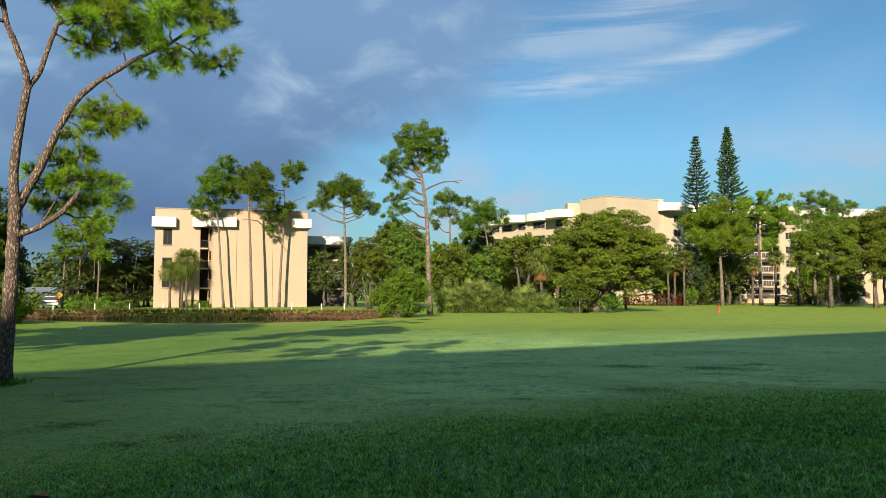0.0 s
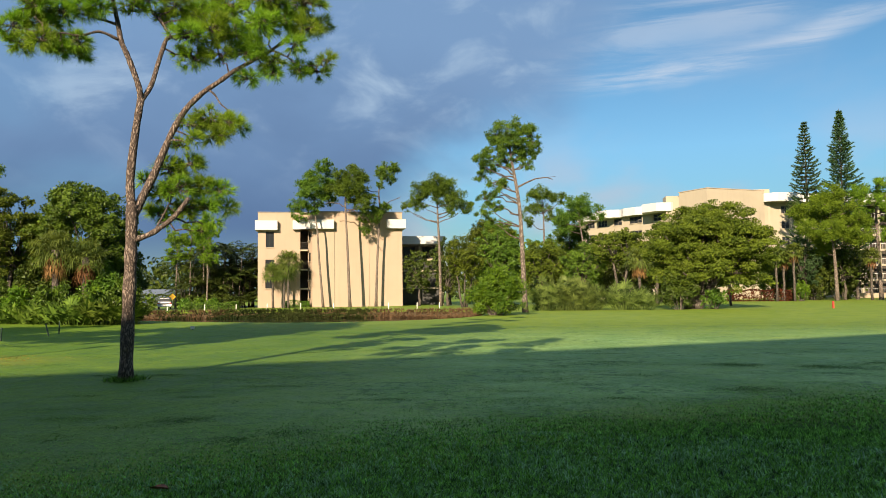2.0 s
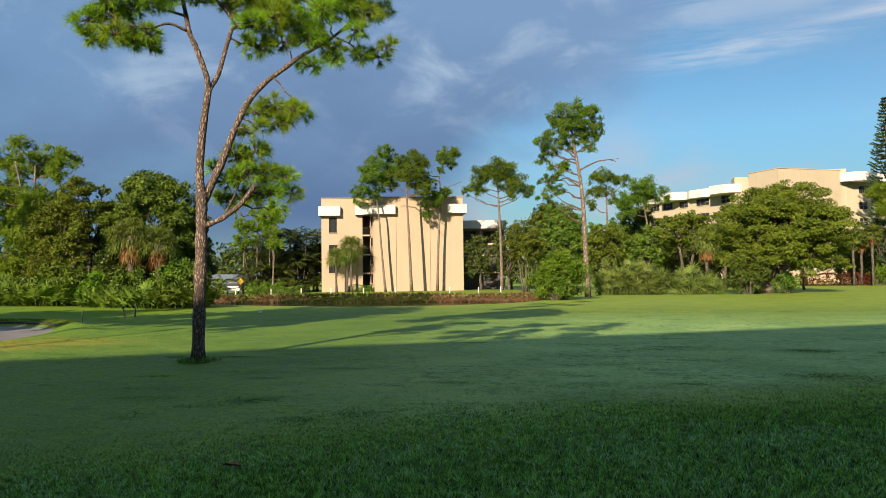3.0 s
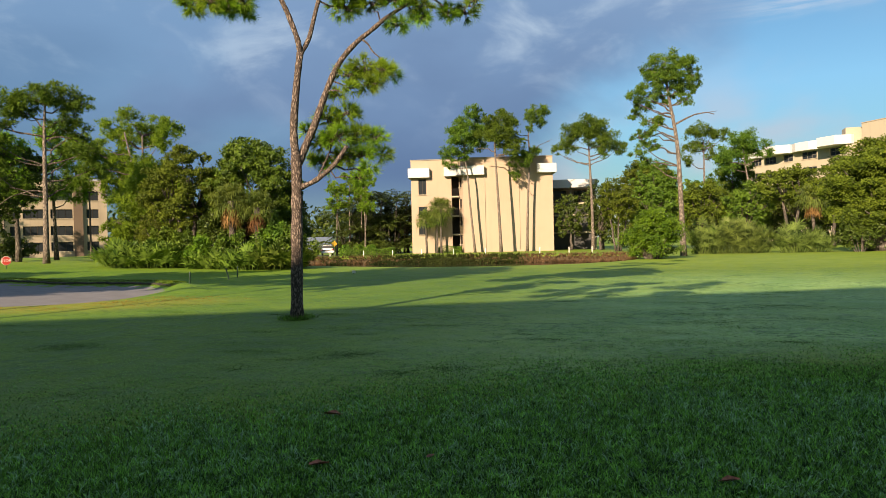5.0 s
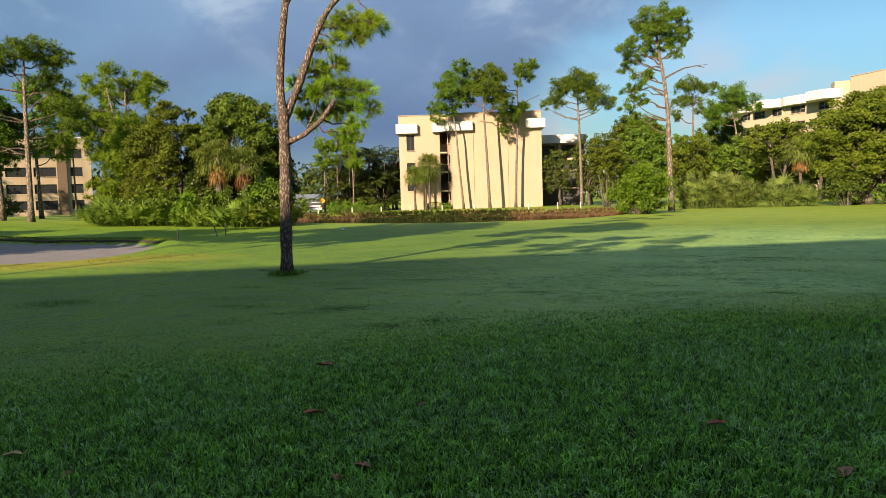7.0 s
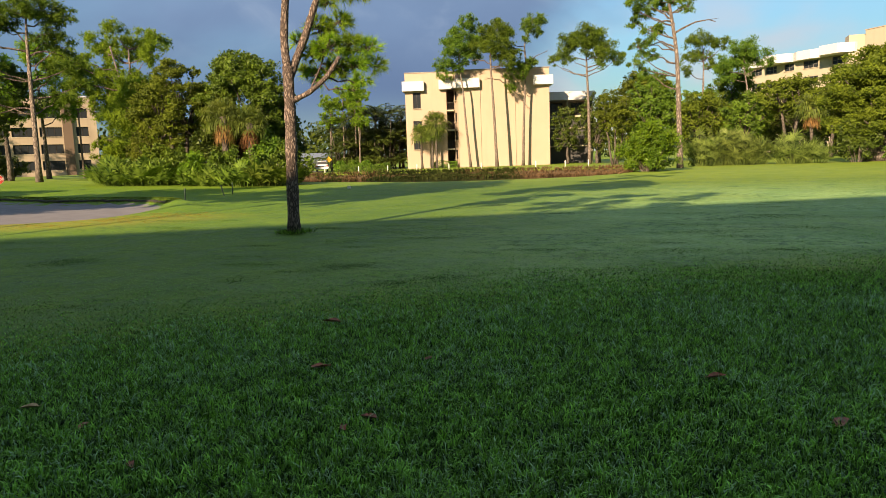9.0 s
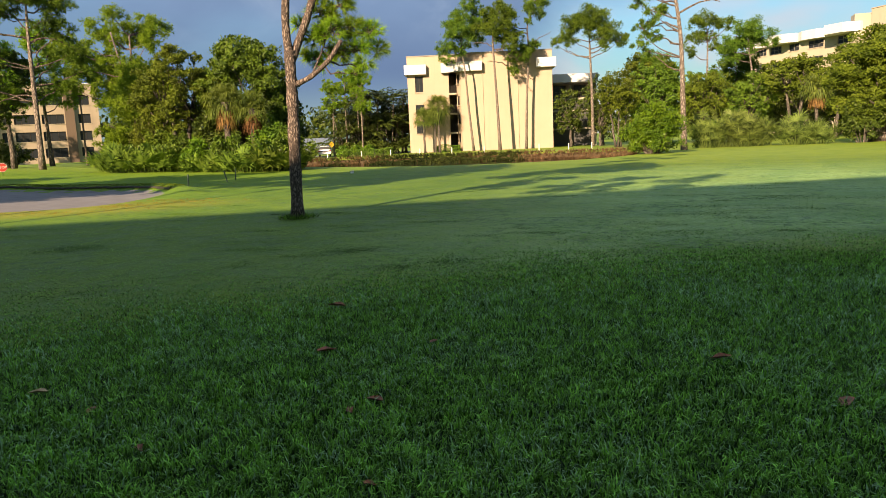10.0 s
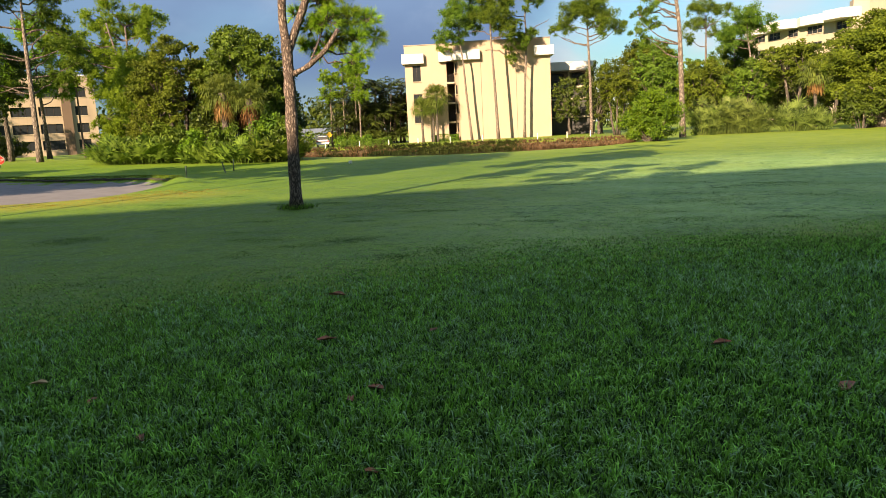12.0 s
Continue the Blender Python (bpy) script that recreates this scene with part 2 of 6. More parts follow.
M_TURF = lawn_material()
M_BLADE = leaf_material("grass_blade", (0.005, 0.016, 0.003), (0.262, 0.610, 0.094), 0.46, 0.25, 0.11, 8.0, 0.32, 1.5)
M_BLADE_DEW = leaf_material("dewy_grass_blade", (0.075, 0.200, 0.080), (0.255, 0.510, 0.250), 0.30, 0.2, 0.4, 1.1)
M_BLADE_MOWN = leaf_material("mown_grass_blade", (0.040, 0.112, 0.028), (0.240, 0.480, 0.135), 0.45, 0.3, 0.2, 0.8, 0.3)
M_NEEDLE = leaf_material("pine_needle", (0.060, 0.125, 0.010), (0.270, 0.430, 0.036), 0.5, 0.42, 0.15, 1.4)
M_FAR_PINE = leaf_material("far_pine_needle", (0.030, 0.070, 0.010), (0.142, 0.232, 0.026), 0.6, 0.32, 0.1, 1.5, 0.6)
M_PINE_YOUNG = leaf_material("young_pine_needle", (0.050, 0.105, 0.010), (0.210, 0.330, 0.028), 0.6, 0.35, 0.1, 1.2, 0.5)
M_LEAF = leaf_material("broad_leaf", (0.026, 0.060, 0.006), (0.118, 0.200, 0.020), 0.45, 0.22, 0.2, 1.1, 0.55)
M_LEAF_SUNNY = leaf_material("sunny_leaf", (0.032, 0.066, 0.007), (0.158, 0.232, 0.022), 0.5, 0.25, 0.15, 1.0, 0.6)
M_LEAF_DARK = leaf_material("dark_leaf", (0.014, 0.030, 0.004), (0.080, 0.116, 0.015), 0.45, 0.15, 0.2, 0.9)
M_LEAF_OLIVE = leaf_material("olive_leaf", (0.036, 0.056, 0.007), (0.124, 0.168, 0.016), 0.55, 0.2, 0.12, 1.1, 0.55)
M_LEAF_BRIGHT = leaf_material("bright_leaf", (0.024, 0.076, 0.005), (0.125, 0.240, 0.012), 0.4, 0.2, 0.25, 1.0)
M_PALM = leaf_material("palm_frond", (0.030, 0.058, 0.008), (0.150, 0.195, 0.034), 0.45, 0.2, 0.2, 1.2)
M_PALM_DARK = leaf_material("dark_palm_frond", (0.014, 0.032, 0.005), (0.085, 0.120, 0.020), 0.4, 0.15, 0.3, 0.9)
M_PALMETTO = leaf_material("palmetto_frond", (0.014, 0.040, 0.006), (0.165, 0.245, 0.036), 0.45, 0.25, 0.2, 1.2)
M_SILVER = leaf_material("grey_green_frond", (0.020, 0.040, 0.010), (0.190, 0.255, 0.062), 0.5, 0.22, 0.15, 1.2)
M_DEAD = leaf_material("dead_frond", (0.110, 0.055, 0.020), (0.340, 0.190, 0.080), 0.8, 0.2, 0.2, 1.5)
M_CROTON = leaf_material("red_croton_leaf", (0.032, 0.013, 0.007), (0.110, 0.036, 0.016), 0.7, 0.2, 0.08, 1.5)
M_ARAUC = leaf_material("araucaria_needle", (0.016, 0.042, 0.014), (0.055, 0.105, 0.032), 0.6, 0.15, 0.25, 0.6)
M_REED = leaf_material("bank_weed", (0.060, 0.042, 0.018), (0.230, 0.150, 0.075), 0.8, 0.2, 0.2, 0.8)
M_BANK = leaf_material("bank_growth", (0.010, 0.018, 0.004), (0.040, 0.052, 0.012), 0.8, 0.1, 0.1, 0.5, 0.6)
M_BARK = bark_material("pine_bark", (0.050, 0.038, 0.033), (0.375, 0.298, 0.245), 19.0, 0.028)
M_BARK_FAR = bark_material("far_pine_bark", (0.080, 0.065, 0.054), (0.340, 0.285, 0.238), 8.0, 0.03)
M_LIMB = bark_material("pine_limb_bark", (0.050, 0.040, 0.034), (0.260, 0.200, 0.160), 8.0, 0.03)
M_BARK_GREY = bark_material("grey_bark", (0.045, 0.038, 0.032), (0.190, 0.165, 0.140), 7.0, 0.02)
M_STUCCO = paint_material("cream_stucco", (0.362, 0.281, 0.208), 0.88, 0.07)
M_STUCCO_TAN = paint_material("tan_stucco", (0.355, 0.312, 0.235), 0.88, 0.08)
M_STUCCO_WEST = paint_material("sand_stucco", (0.300, 0.248, 0.182), 0.88, 0.14)
M_WHITE = paint_material("white_painted_fascia", (0.50, 0.50, 0.49), 0.7, 0.05)
M_BROWN = paint_material("brown_stucco", (0.105, 0.082, 0.064), 0.85, 0.10)
M_STRIP = paint_material("taupe_stucco", (0.110, 0.078, 0.056), 0.85, 0.08)
M_WINDOW_BAR = plain_material("weathered_window_bar", (0.20, 0.18, 0.15), 0.6)
M_ROOF = plain_material("grey_roof_membrane", (0.30, 0.28, 0.26), 0.9)
M_DARK = plain_material("bronze_anodised_metal", (0.035, 0.028, 0.022), 0.45, 0.4)
# dark backs stand in for the shade inside porches and balcony recess
M_INSIDE = plain_material("shade_dark_interior", (0.060, 0.050, 0.042), 0.9)
M_SCREEN = plain_material("insect_screen", (0.045, 0.045, 0.045), 0.7)
M_POST = plain_material("white_post_paint", (0.62, 0.60, 0.54), 0.6)
M_SAND = plain_material("grey_bunker_sand", (0.118, 0.112, 0.116), 0.9, 0, 0.12, 1.4)
# soil colour darkened to carry the shade under the bunker's far edge
M_LIP = plain_material("shade_dark_lip_soil", (0.022, 0.018, 0.010), 0.95, 0, 0.5, 3.0)
M_ASPHALT = plain_material("asphalt", (0.060, 0.060, 0.062), 0.9, 0, 0.15, 3.0)
# blue-grey tone puts the far wall's shade into its colour
M_PALE = plain_material("shade_grey_wall", (0.075, 0.100, 0.150), 0.85)
M_CONCRETE = plain_material("concrete", (0.36, 0.34, 0.31), 0.9, 0, 0.12, 2.0)


def glass_material(name, spec):
    m, t, b = material(name, 0.06, 0, spec)
    b.inputs["Base Color"].default_value = (0.022, 0.026, 0.030, 1)
    bump(t, b, noise_at(t, where(t), 0.9, 1.0), 0.04, 0.05)
    return m


def water_material():
    m, t, b = material("pond_water", 0.04, 0, 0.6)
    b.inputs["Base Color"].default_value = (0.016, 0.020, 0.014, 1)
    squeeze = t.nodes.new("ShaderNodeMapping")
    squeeze.inputs["Scale"].default_value = (1.0, 0.5, 1.0)
    t.links.new(where(t), squeeze.inputs["Vector"])
    bump(t, b, noise_at(t, squeeze.outputs[0], 3.0, 3.0), 0.12, 0.05)
    return m


M_GLASS = glass_material("window_glass", 0.9)
M_GLASS_DIM = glass_material("screened_window_glass", 0.12)
M_WATER = water_material()


# ---- mesh tools ----
class Batch:
    """Collects vertices, quads and triangles for one mesh."""

    def __init__(self):
        self.v, self.q, self.t, self.n = [], [], [], 0

    def add(self, verts, quads=None, tris=None):
        verts = np.asarray(verts, dtype=np.float32).reshape(-1, 3)
        if quads is not None and len(quads):
            self.q.append(np.asarray(quads, dtype=np.int32) + self.n)
        if tris is not None and len(tris):
            self.t.append(np.asarray(tris, dtype=np.int32) + self.n)
        self.v.append(verts)
        self.n += len(verts)
        return self

    def box(self, x0, x1, y0, y1, z0, z1):
        c = [(x, y, z) for z in (z0, z1) for x, y in ((x0, y0), (x1, y0), (x1, y1), (x0, y1))]
        return self.add(c, [(3, 2, 1, 0), (4, 5, 6, 7), (0, 1, 5, 4), (1, 2, 6, 5), (2, 3, 7, 6), (3, 0, 4, 7)])

    def tube(self, path, radii, sides=7, cap=True):
        path = np.asarray(path, dtype=float)
        radii = np.broadcast_to(np.asarray(radii, dtype=float), (len(path),))
        way = np.gradient(path, axis=0)
        way /= np.linalg.norm(way, axis=1)[:, None] + 1e-9
        ref = np.array((0.3, 0.9, 0.1)) if abs(way[0][1]) < 0.8 else np.array((0.9, 0.1, 0.3))
        a = np.cross(way, ref)
        a /= np.linalg.norm(a, axis=1)[:, None]
        b = np.cross(way, a)
        ang = np.arange(sides) * 2 * math.pi / sides
        ring = path[:, None] + radii[:, None, None] * (np.cos(ang)[None, :, None] * a[:, None] + np.sin(ang)[None, :, None] * b[:, None])
        quads = []
        for i in range(len(path) - 1):
            for j in range(sides):
                k = (j + 1) % sides
                quads.append((i * sides + j, i * sides + k, (i + 1) * sides + k, (i + 1) * sides + j))
        verts = ring.reshape(-1, 3)
        tris = []
        if cap:
            verts = np.vstack((verts, path[:1], path[-1:]))
            n, last = len(verts), (len(path) - 1) * sides
            for j in range(sides):
                k = (j + 1) % sides
                tris += [(k, j, n - 2), (last + j, last + k, n - 1)]
        return self.add(verts, quads, tris)

    def prism(self, corners, z0, z1):
        """An upright block over a ring of plan corners given anticlockwise."""
        n = len(corners)
        v = [(x, y, z) for z in (z0, z1) for x, y in corners]
        quads = [(i, (i + 1) % n, n + (i + 1) % n, n + i) for i in range(n)]
        tris = [(n, n + i, n + i + 1) for i in range(1, n - 1)] + [(0, i + 1, i) for i in range(1, n - 1)]
        return self.add(v, quads, tris)

    def mesh(self, name, smooth=False):
        me = bpy.data.meshes.new(name)
        v = np.vstack(self.v) if self.v else np.zeros((0, 3), np.float32)
        q = np.vstack(self.q) if self.q else np.zeros((0, 4), np.int32)
        t = np.vstack(self.t) if self.t else np.zeros((0, 3), np.int32)
        me.vertices.add(len(v))
        me.vertices.foreach_set("co", v.ravel())
        me.loops.add(q.size + t.size)
        me.loops.foreach_set("vertex_index", np.concatenate((q.ravel(), t.ravel())).astype(np.int32))
        me.polygons.add(len(q) + len(t))
        me.polygons.foreach_set("loop_start", np.concatenate((np.arange(len(q)) * 4, q.size + np.arange(len(t)) * 3)).astype(np.int32))
        me.polygons.foreach_set("use_smooth", np.full(len(q) + len(t), smooth))
        me.update(calc_edges=True)
        return me


def thing(name, label, category, place=(0, 0, 0), turn=0.0, group="", kind=""):
    root = new(name)
    root.empty_display_size = 0.5
    root.matrix_world = pose(*place, 0, 0, turn)
    return tagged(root, label, category, group, kind)


def part(name, batch, mat, parent, label="", smooth=False):
    me = batch.mesh(name, smooth) if isinstance(batch, Batch) else batch
    if not me.materials:
        me.materials.append(mat)
    ob = new(name, me)
    ob.parent = parent
    if label:
        ob["label"] = label
    return ob


def single(name, batch, mat, label, category, group="", kind="", smooth=False, place=None):
    me = batch.mesh(name, smooth) if isinstance(batch, Batch) else batch
    if not me.materials:
        me.materials.append(mat)
    ob = new(name, me)
    if place is not None:
        ob.matrix_world = place
    return tagged(ob, label, category, group, kind)


def unit(a):
    return a / (np.linalg.norm(a, axis=-1, keepdims=True) + 1e-9)


def put_leaves(batch, rng, at, out, length, width, spread=0.8, droop=0.25):
    """Leaf blades, each a folded diamond, that face mostly outwards."""
    n = len(at)
    nor = unit(out * 0.75 + rng.normal(size=(n, 3)) * spread + np.array((0, 0, 0.25)))
    a = unit(np.cross(nor, rng.normal(size=(n, 3))))
    a = unit(a + np.array((0, 0, -droop)))
    b = unit(np.cross(nor, a))
    ln = length * rng.uniform(0.7, 1.3, (n, 1))
    wd = width * rng.uniform(0.7, 1.3, (n, 1))
    fold = nor * wd * 0.25
    v = np.stack((at - a * ln * 0.5, at + b * wd * 0.5 + fold, at + a * ln * 0.5, at - b * wd * 0.5 + fold), 1)
    batch.add(v.reshape(-1, 3), np.arange(4 * n).reshape(n, 4))


def put_needles(batch, rng, at, out, count, length, width, spread=0.75):
    """Tufts of thin needles that radiate from each point."""
    n = len(at)
    d = unit(np.repeat(out, count, 0) * 1.0 + rng.normal(size=(n * count, 3)) * spread)
    c = np.repeat(at, count, 0)
    s = unit(np.cross(d, rng.normal(size=(n * count, 3)))) * width * 0.5
    tip = c + d * length * rng.uniform(0.7, 1.15, (n * count, 1))
    tip[:, 2] -= length * 0.10
    v = np.stack((c - s, c + s, tip), 1)
    batch.add(v.reshape(-1, 3), None, np.arange(3 * n * count).reshape(-1, 3))


def curve(p0, p1, sag=0.0, steps=5, wob=0.0, rng=None):
    p0, p1 = np.asarray(p0, float), np.asarray(p1, float)
    s = np.linspace(0, 1, steps)[:, None]
    pts = p0 * (1 - s) + p1 * s
    pts[:, 2] += sag * 4 * (s * (1 - s))[:, 0]
    if rng is not None and wob:
        pts[1:-1] += rng.normal(size=(steps - 2, 3)) * wob
    return pts


def smooth_path(points, per=4):
    """A soft line through the given points (Catmull-Rom)."""
    p = [np.array(q, float) for q in points]
    p = [2 * p[0] - p[1]] + p + [2 * p[-1] - p[-2]]
    out = []
    for i in range(1, len(p) - 2):
        for k in range(per):
            s = k / per
            out.append(0.5 * (2 * p[i] + (p[i + 1] - p[i - 1]) * s + (2 * p[i - 1] - 5 * p[i] + 4 * p[i + 1] - p[i + 2]) * s * s
                              + (3 * p[i] - p[i - 1] - 3 * p[i + 1] + p[i + 2]) * s ** 3))
    out.append(p[-2])
    return np.array(out)


def blend(lo, hi, x):
    s = np.clip((np.asarray(x, float) - lo) / (hi - lo), 0, 1)
    return s * s * (3 - 2 * s)


# ---- ground ----
def pond_ring(x, y):
    return (np.abs((x + 27.0) / 23.0) ** 4 + np.abs((y - 60.0) / 17.5) ** 4) ** 0.25


def bunker_ring(x, y):
    wave = 0.05 * np.sin(np.arctan2(y - 19.6, x + 27.0) * 5 + 0.6)
    return (np.abs((x + 27.0) / 9.9) ** 2.5 + np.abs((y - 19.6) / 5.0) ** 2.5) ** 0.4 + wave


def ground_height(x, y):
    x, y = np.asarray(x, float), np.asarray(y, float)
    r = np.hypot(x, y)
    z = 0.6 * blend(14, 45, -x) * blend(20, 60, r) * (1 - blend(60, 80, y))
    z = z - 0.15 * blend(60, 85, y) * blend(-70, -50, x) * (1 - blend(-6, 10, x))
    z = z + 0.03 * np.sin(x * 0.21 + 1.0) * np.sin(y * 0.17) * blend(4, 15, r) * (1 - blend(60, 100, r))
    z = z - 1.7 * (1 - blend(0.925, 1.0, pond_ring(x, y)))
    b = bunker_ring(x, y)
    far_lip = 0.22 * np.exp(-((b - 1.045) / 0.06) ** 2) * blend(19.0, 22.5, y)
    return z - 0.07 * (1 - blend(0.90, 0.99, b)) + far_lip


def steps_over(bounds):
    out = [bounds[0][0]]
    for lo, hi, step in bounds:
        out += list(np.linspace(lo, hi, max(1, round((hi - lo) / step)) + 1)[1:])
    return np.array(out)


def grid(name, xs, ys, height, keep=None):
    gx, gy = np.meshgrid(xs, ys)
    v = np.stack((gx, gy, height(gx, gy)), -1).reshape(-1, 3)
    n, m = len(xs), len(ys)
    i = (np.arange(m - 1)[:, None] * n + np.arange(n - 1)[None]).ravel()
    q = np.stack((i, i + 1, i + n + 1, i + n), 1)
    if keep is not None:
        c = v[q].mean(1)
        q = q[keep(c[:, 0], c[:, 1])]
    return Batch().add(v, q)


xs = steps_over([(-3000, -300, 300), (-300, -110, 12), (-110, -50, 1.2), (-50, -2, 0.5), (-2, 30, 1.0), (30, 110, 4), (110, 300, 20), (300, 3000, 300)])
ys = steps_over([(-3000, -300, 300), (-300, -10, 14), (-10, 12, 1.0), (12, 28, 0.35), (28, 40, 0.8), (40, 80, 0.5), (80, 120, 2), (120, 300, 15), (300, 3000, 300)])
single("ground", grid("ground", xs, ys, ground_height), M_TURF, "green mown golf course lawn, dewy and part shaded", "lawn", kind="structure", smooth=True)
def bunker_sheet():
    """Sand laid in rings out to the turf edge."""
    n, rings = 120, 14
    v = []
    for k in range(rings + 1):
        for a in range(n):
            w = a * 2 * math.pi / n
            dx, dy = math.cos(w), math.sin(w)
            lo, hi = 0.0, 14.0
            for _ in range(30):
                m = (lo + hi) / 2
                lo, hi = (m, hi) if bunker_ring(-27.0 + dx * m, 19.6 + dy * m) < 0.985 else (lo, m)
            x, y = -27.0 + dx * lo * k / rings, 19.6 + dy * lo * k / rings
            v.append((x, y, float(ground_height(x, y)) + (0.02 if k < rings else -0.03) + 0.010 * math.sin(x * 5 + math.sin(y * 3))))
    q = [(k * n + a, k * n + (a + 1) % n, (k + 1) * n + (a + 1) % n, (k + 1) * n + a) for k in range(rings) for a in range(n)]
    return Batch().add(v, q)


sand = bunker_sheet()
single("bunker_sand", sand, M_SAND, "smooth dark grey sand in the bunker", "sand bunker", kind="structure", smooth=True)
pond = Batch().add([(-52, 40, -0.95), (-2, 40, -0.95), (-2, 80, -0.95), (-52, 80, -0.95)], [(0, 1, 2, 3)])
single("water", pond, M_WATER, "still dark pond water reflecting its bank", "pond", kind="structure")


# ---- kinds of plants ----
def pine_tree(place, line, girth, clumps, label, seed, group="pines", bare=(), tuft=0.26, dense=1.0, leaf=None, bark=None, wide=0.048, flat=0.74, swell=1.5):
    """A pine: a line of trunk points (x, z), clumps (x, y, z, radius) of needles on limbs, bare dead limbs."""
    rng = np.random.default_rng(seed)
    root = thing("pine_tree", label, "tree", (place[0], place[1], float(ground_height(place[0], place[1])) - 0.05), math.degrees(math.atan2(-place[0], place[1])), group)
    pts = smooth_path([(q[0], 0.15 * math.sin(q[1]), q[1]) for q in line], 4)
    rad = girth * np.linspace(1.0, 0.30, len(pts))
    rad[0] *= 1.25
    trunk = Batch().tube(pts, rad, 8)
    crown = Batch()
    limbs = Batch()
    for x, y, z, r in clumps:
        c = np.array((x, y, z))
        below = [p for p in pts if p[2] < z - 0.25 * abs(x - p[0]) - 0.1 * r and p[2] > 0.35 * pts[-1][2]]
        foot = min(below or [pts[-1]], key=lambda p: np.linalg.norm(p - c) + 0.4 * abs(p[2] - (z - r)))
        limbs.tube(curve(foot, c, -0.06 * np.linalg.norm(c - foot), 6, 0.07, rng), np.linspace(girth * 0.30, girth * 0.08, 6), 5)
        for k in range(5):
            d = unit(rng.normal(size=3) + np.array((0, 0, 0.3)))
            limbs.tube(curve(c - d * r * 0.2, c + d * r * 0.8 * np.array((1, 1, flat)), 0, 3), (girth * 0.09, girth * 0.05, girth * 0.02), 4, False)
        # a clump is a few flattened pads of tufts
        r = r * swell
        pads = max(5, int(8.5 * r))
        for k in range(pads):
            d = unit(rng.normal(size=3)) * r * rng.uniform(0.35, 0.85)
            d[2] *= flat
            pr = r * rng.uniform(0.28, 0.44)
            n = max(12, int(30 * dense * (pr / 0.7) ** 2))
            o = unit(rng.normal(size=(n, 3)) + np.array((0, 0, 0.25)))
            at = c + d + o * np.array((pr, pr, pr * 0.72)) * rng.uniform(0.45, 1.0, (n, 1))
            put_needles(crown, rng, at, unit(o + np.array((0, 0, 0.35))), 5, tuft, wide * 1.1)
            o = unit(rng.normal(size=(9, 3)))
            put_needles(crown, rng, c + d + o * pr * 0.15, o, 5, pr * 0.75, 0.085)
    for (x0, z0), (x1, z1), sag in bare:
        p = curve((x0, 0, z0), (x1, 0.2, z1), sag, 7, 0.05, rng)
        limbs.tube(p, np.linspace(girth * 0.36, girth * 0.14, 7), 5)
        limbs.tube(curve(p[-2], p[-1] + np.array((0.25, 0.1, 0.25)), 0, 3), (girth * 0.12, girth * 0.08, 0.01), 4)
    part("trunk", trunk, bark or M_BARK_FAR, root, "straight scaly reddish-grey trunk", True)
    part("limb_frame", limbs, M_LIMB, root)
    part("crown", crown, leaf or M_FAR_PINE, root, "tufted green needle crown")
    return root


def scatter_clumps(seed, count, cx, cz, rx, rz, r0, r1, ry=None):
    """Clumps spread unevenly over a rounded crown, more on its rim."""
    rng = np.random.default_rng(seed)
    out = []
    for i in range(count):
        a = i * 2.39996 + rng.uniform(-0.4, 0.4)
        s = math.sqrt((i + 0.5) / count)
        out.append((cx + rx * s * math.cos(a), rng.uniform(-1, 1) * (ry or rx) * 0.7, cz + rz * s * math.sin(a), rng.uniform(r0, r1)))
    return out


def leaf_clusters(batch, rng, c, r, leaf, cover):
    """One lobe of a crown: flattened sprays of leaves over its rim, with gaps between them."""
    mean, leaf = float(np.mean(r)), leaf * 1.1
    many = max(6, int(8 * cover))
    way = unit(rng.normal(size=(many, 3)) + np.array((0, 0, 0.35)))
    for d in way:
        s = rng.uniform(0.30, 0.50)
        m = c + d * r * rng.uniform(0.55, 0.95)
        n = max(8, int(0.80 * cover * 4 * math.pi * (s * mean) ** 2 / (leaf * leaf * 0.55)))
        o = unit(rng.normal(size=(n, 3)))
        at = m + o * r * s * np.array((1.0, 1.0, 0.68)) * (1 - np.abs(rng.normal(size=(n, 1))) * 0.35)
        k = rng.random(n) < 0.12
        at[k] += o[k] * leaf * rng.uniform(0.3, 0.9, (int(k.sum()), 1))
        at[:, 2] = np.maximum(at[:, 2], 0.08 + 0.15 * rng.random(n))
        put_leaves(batch, rng, at, unit(o * 0.6 + d * 0.5 + np.array((0, 0, 0.3))), leaf, leaf * 0.55, 0.75)


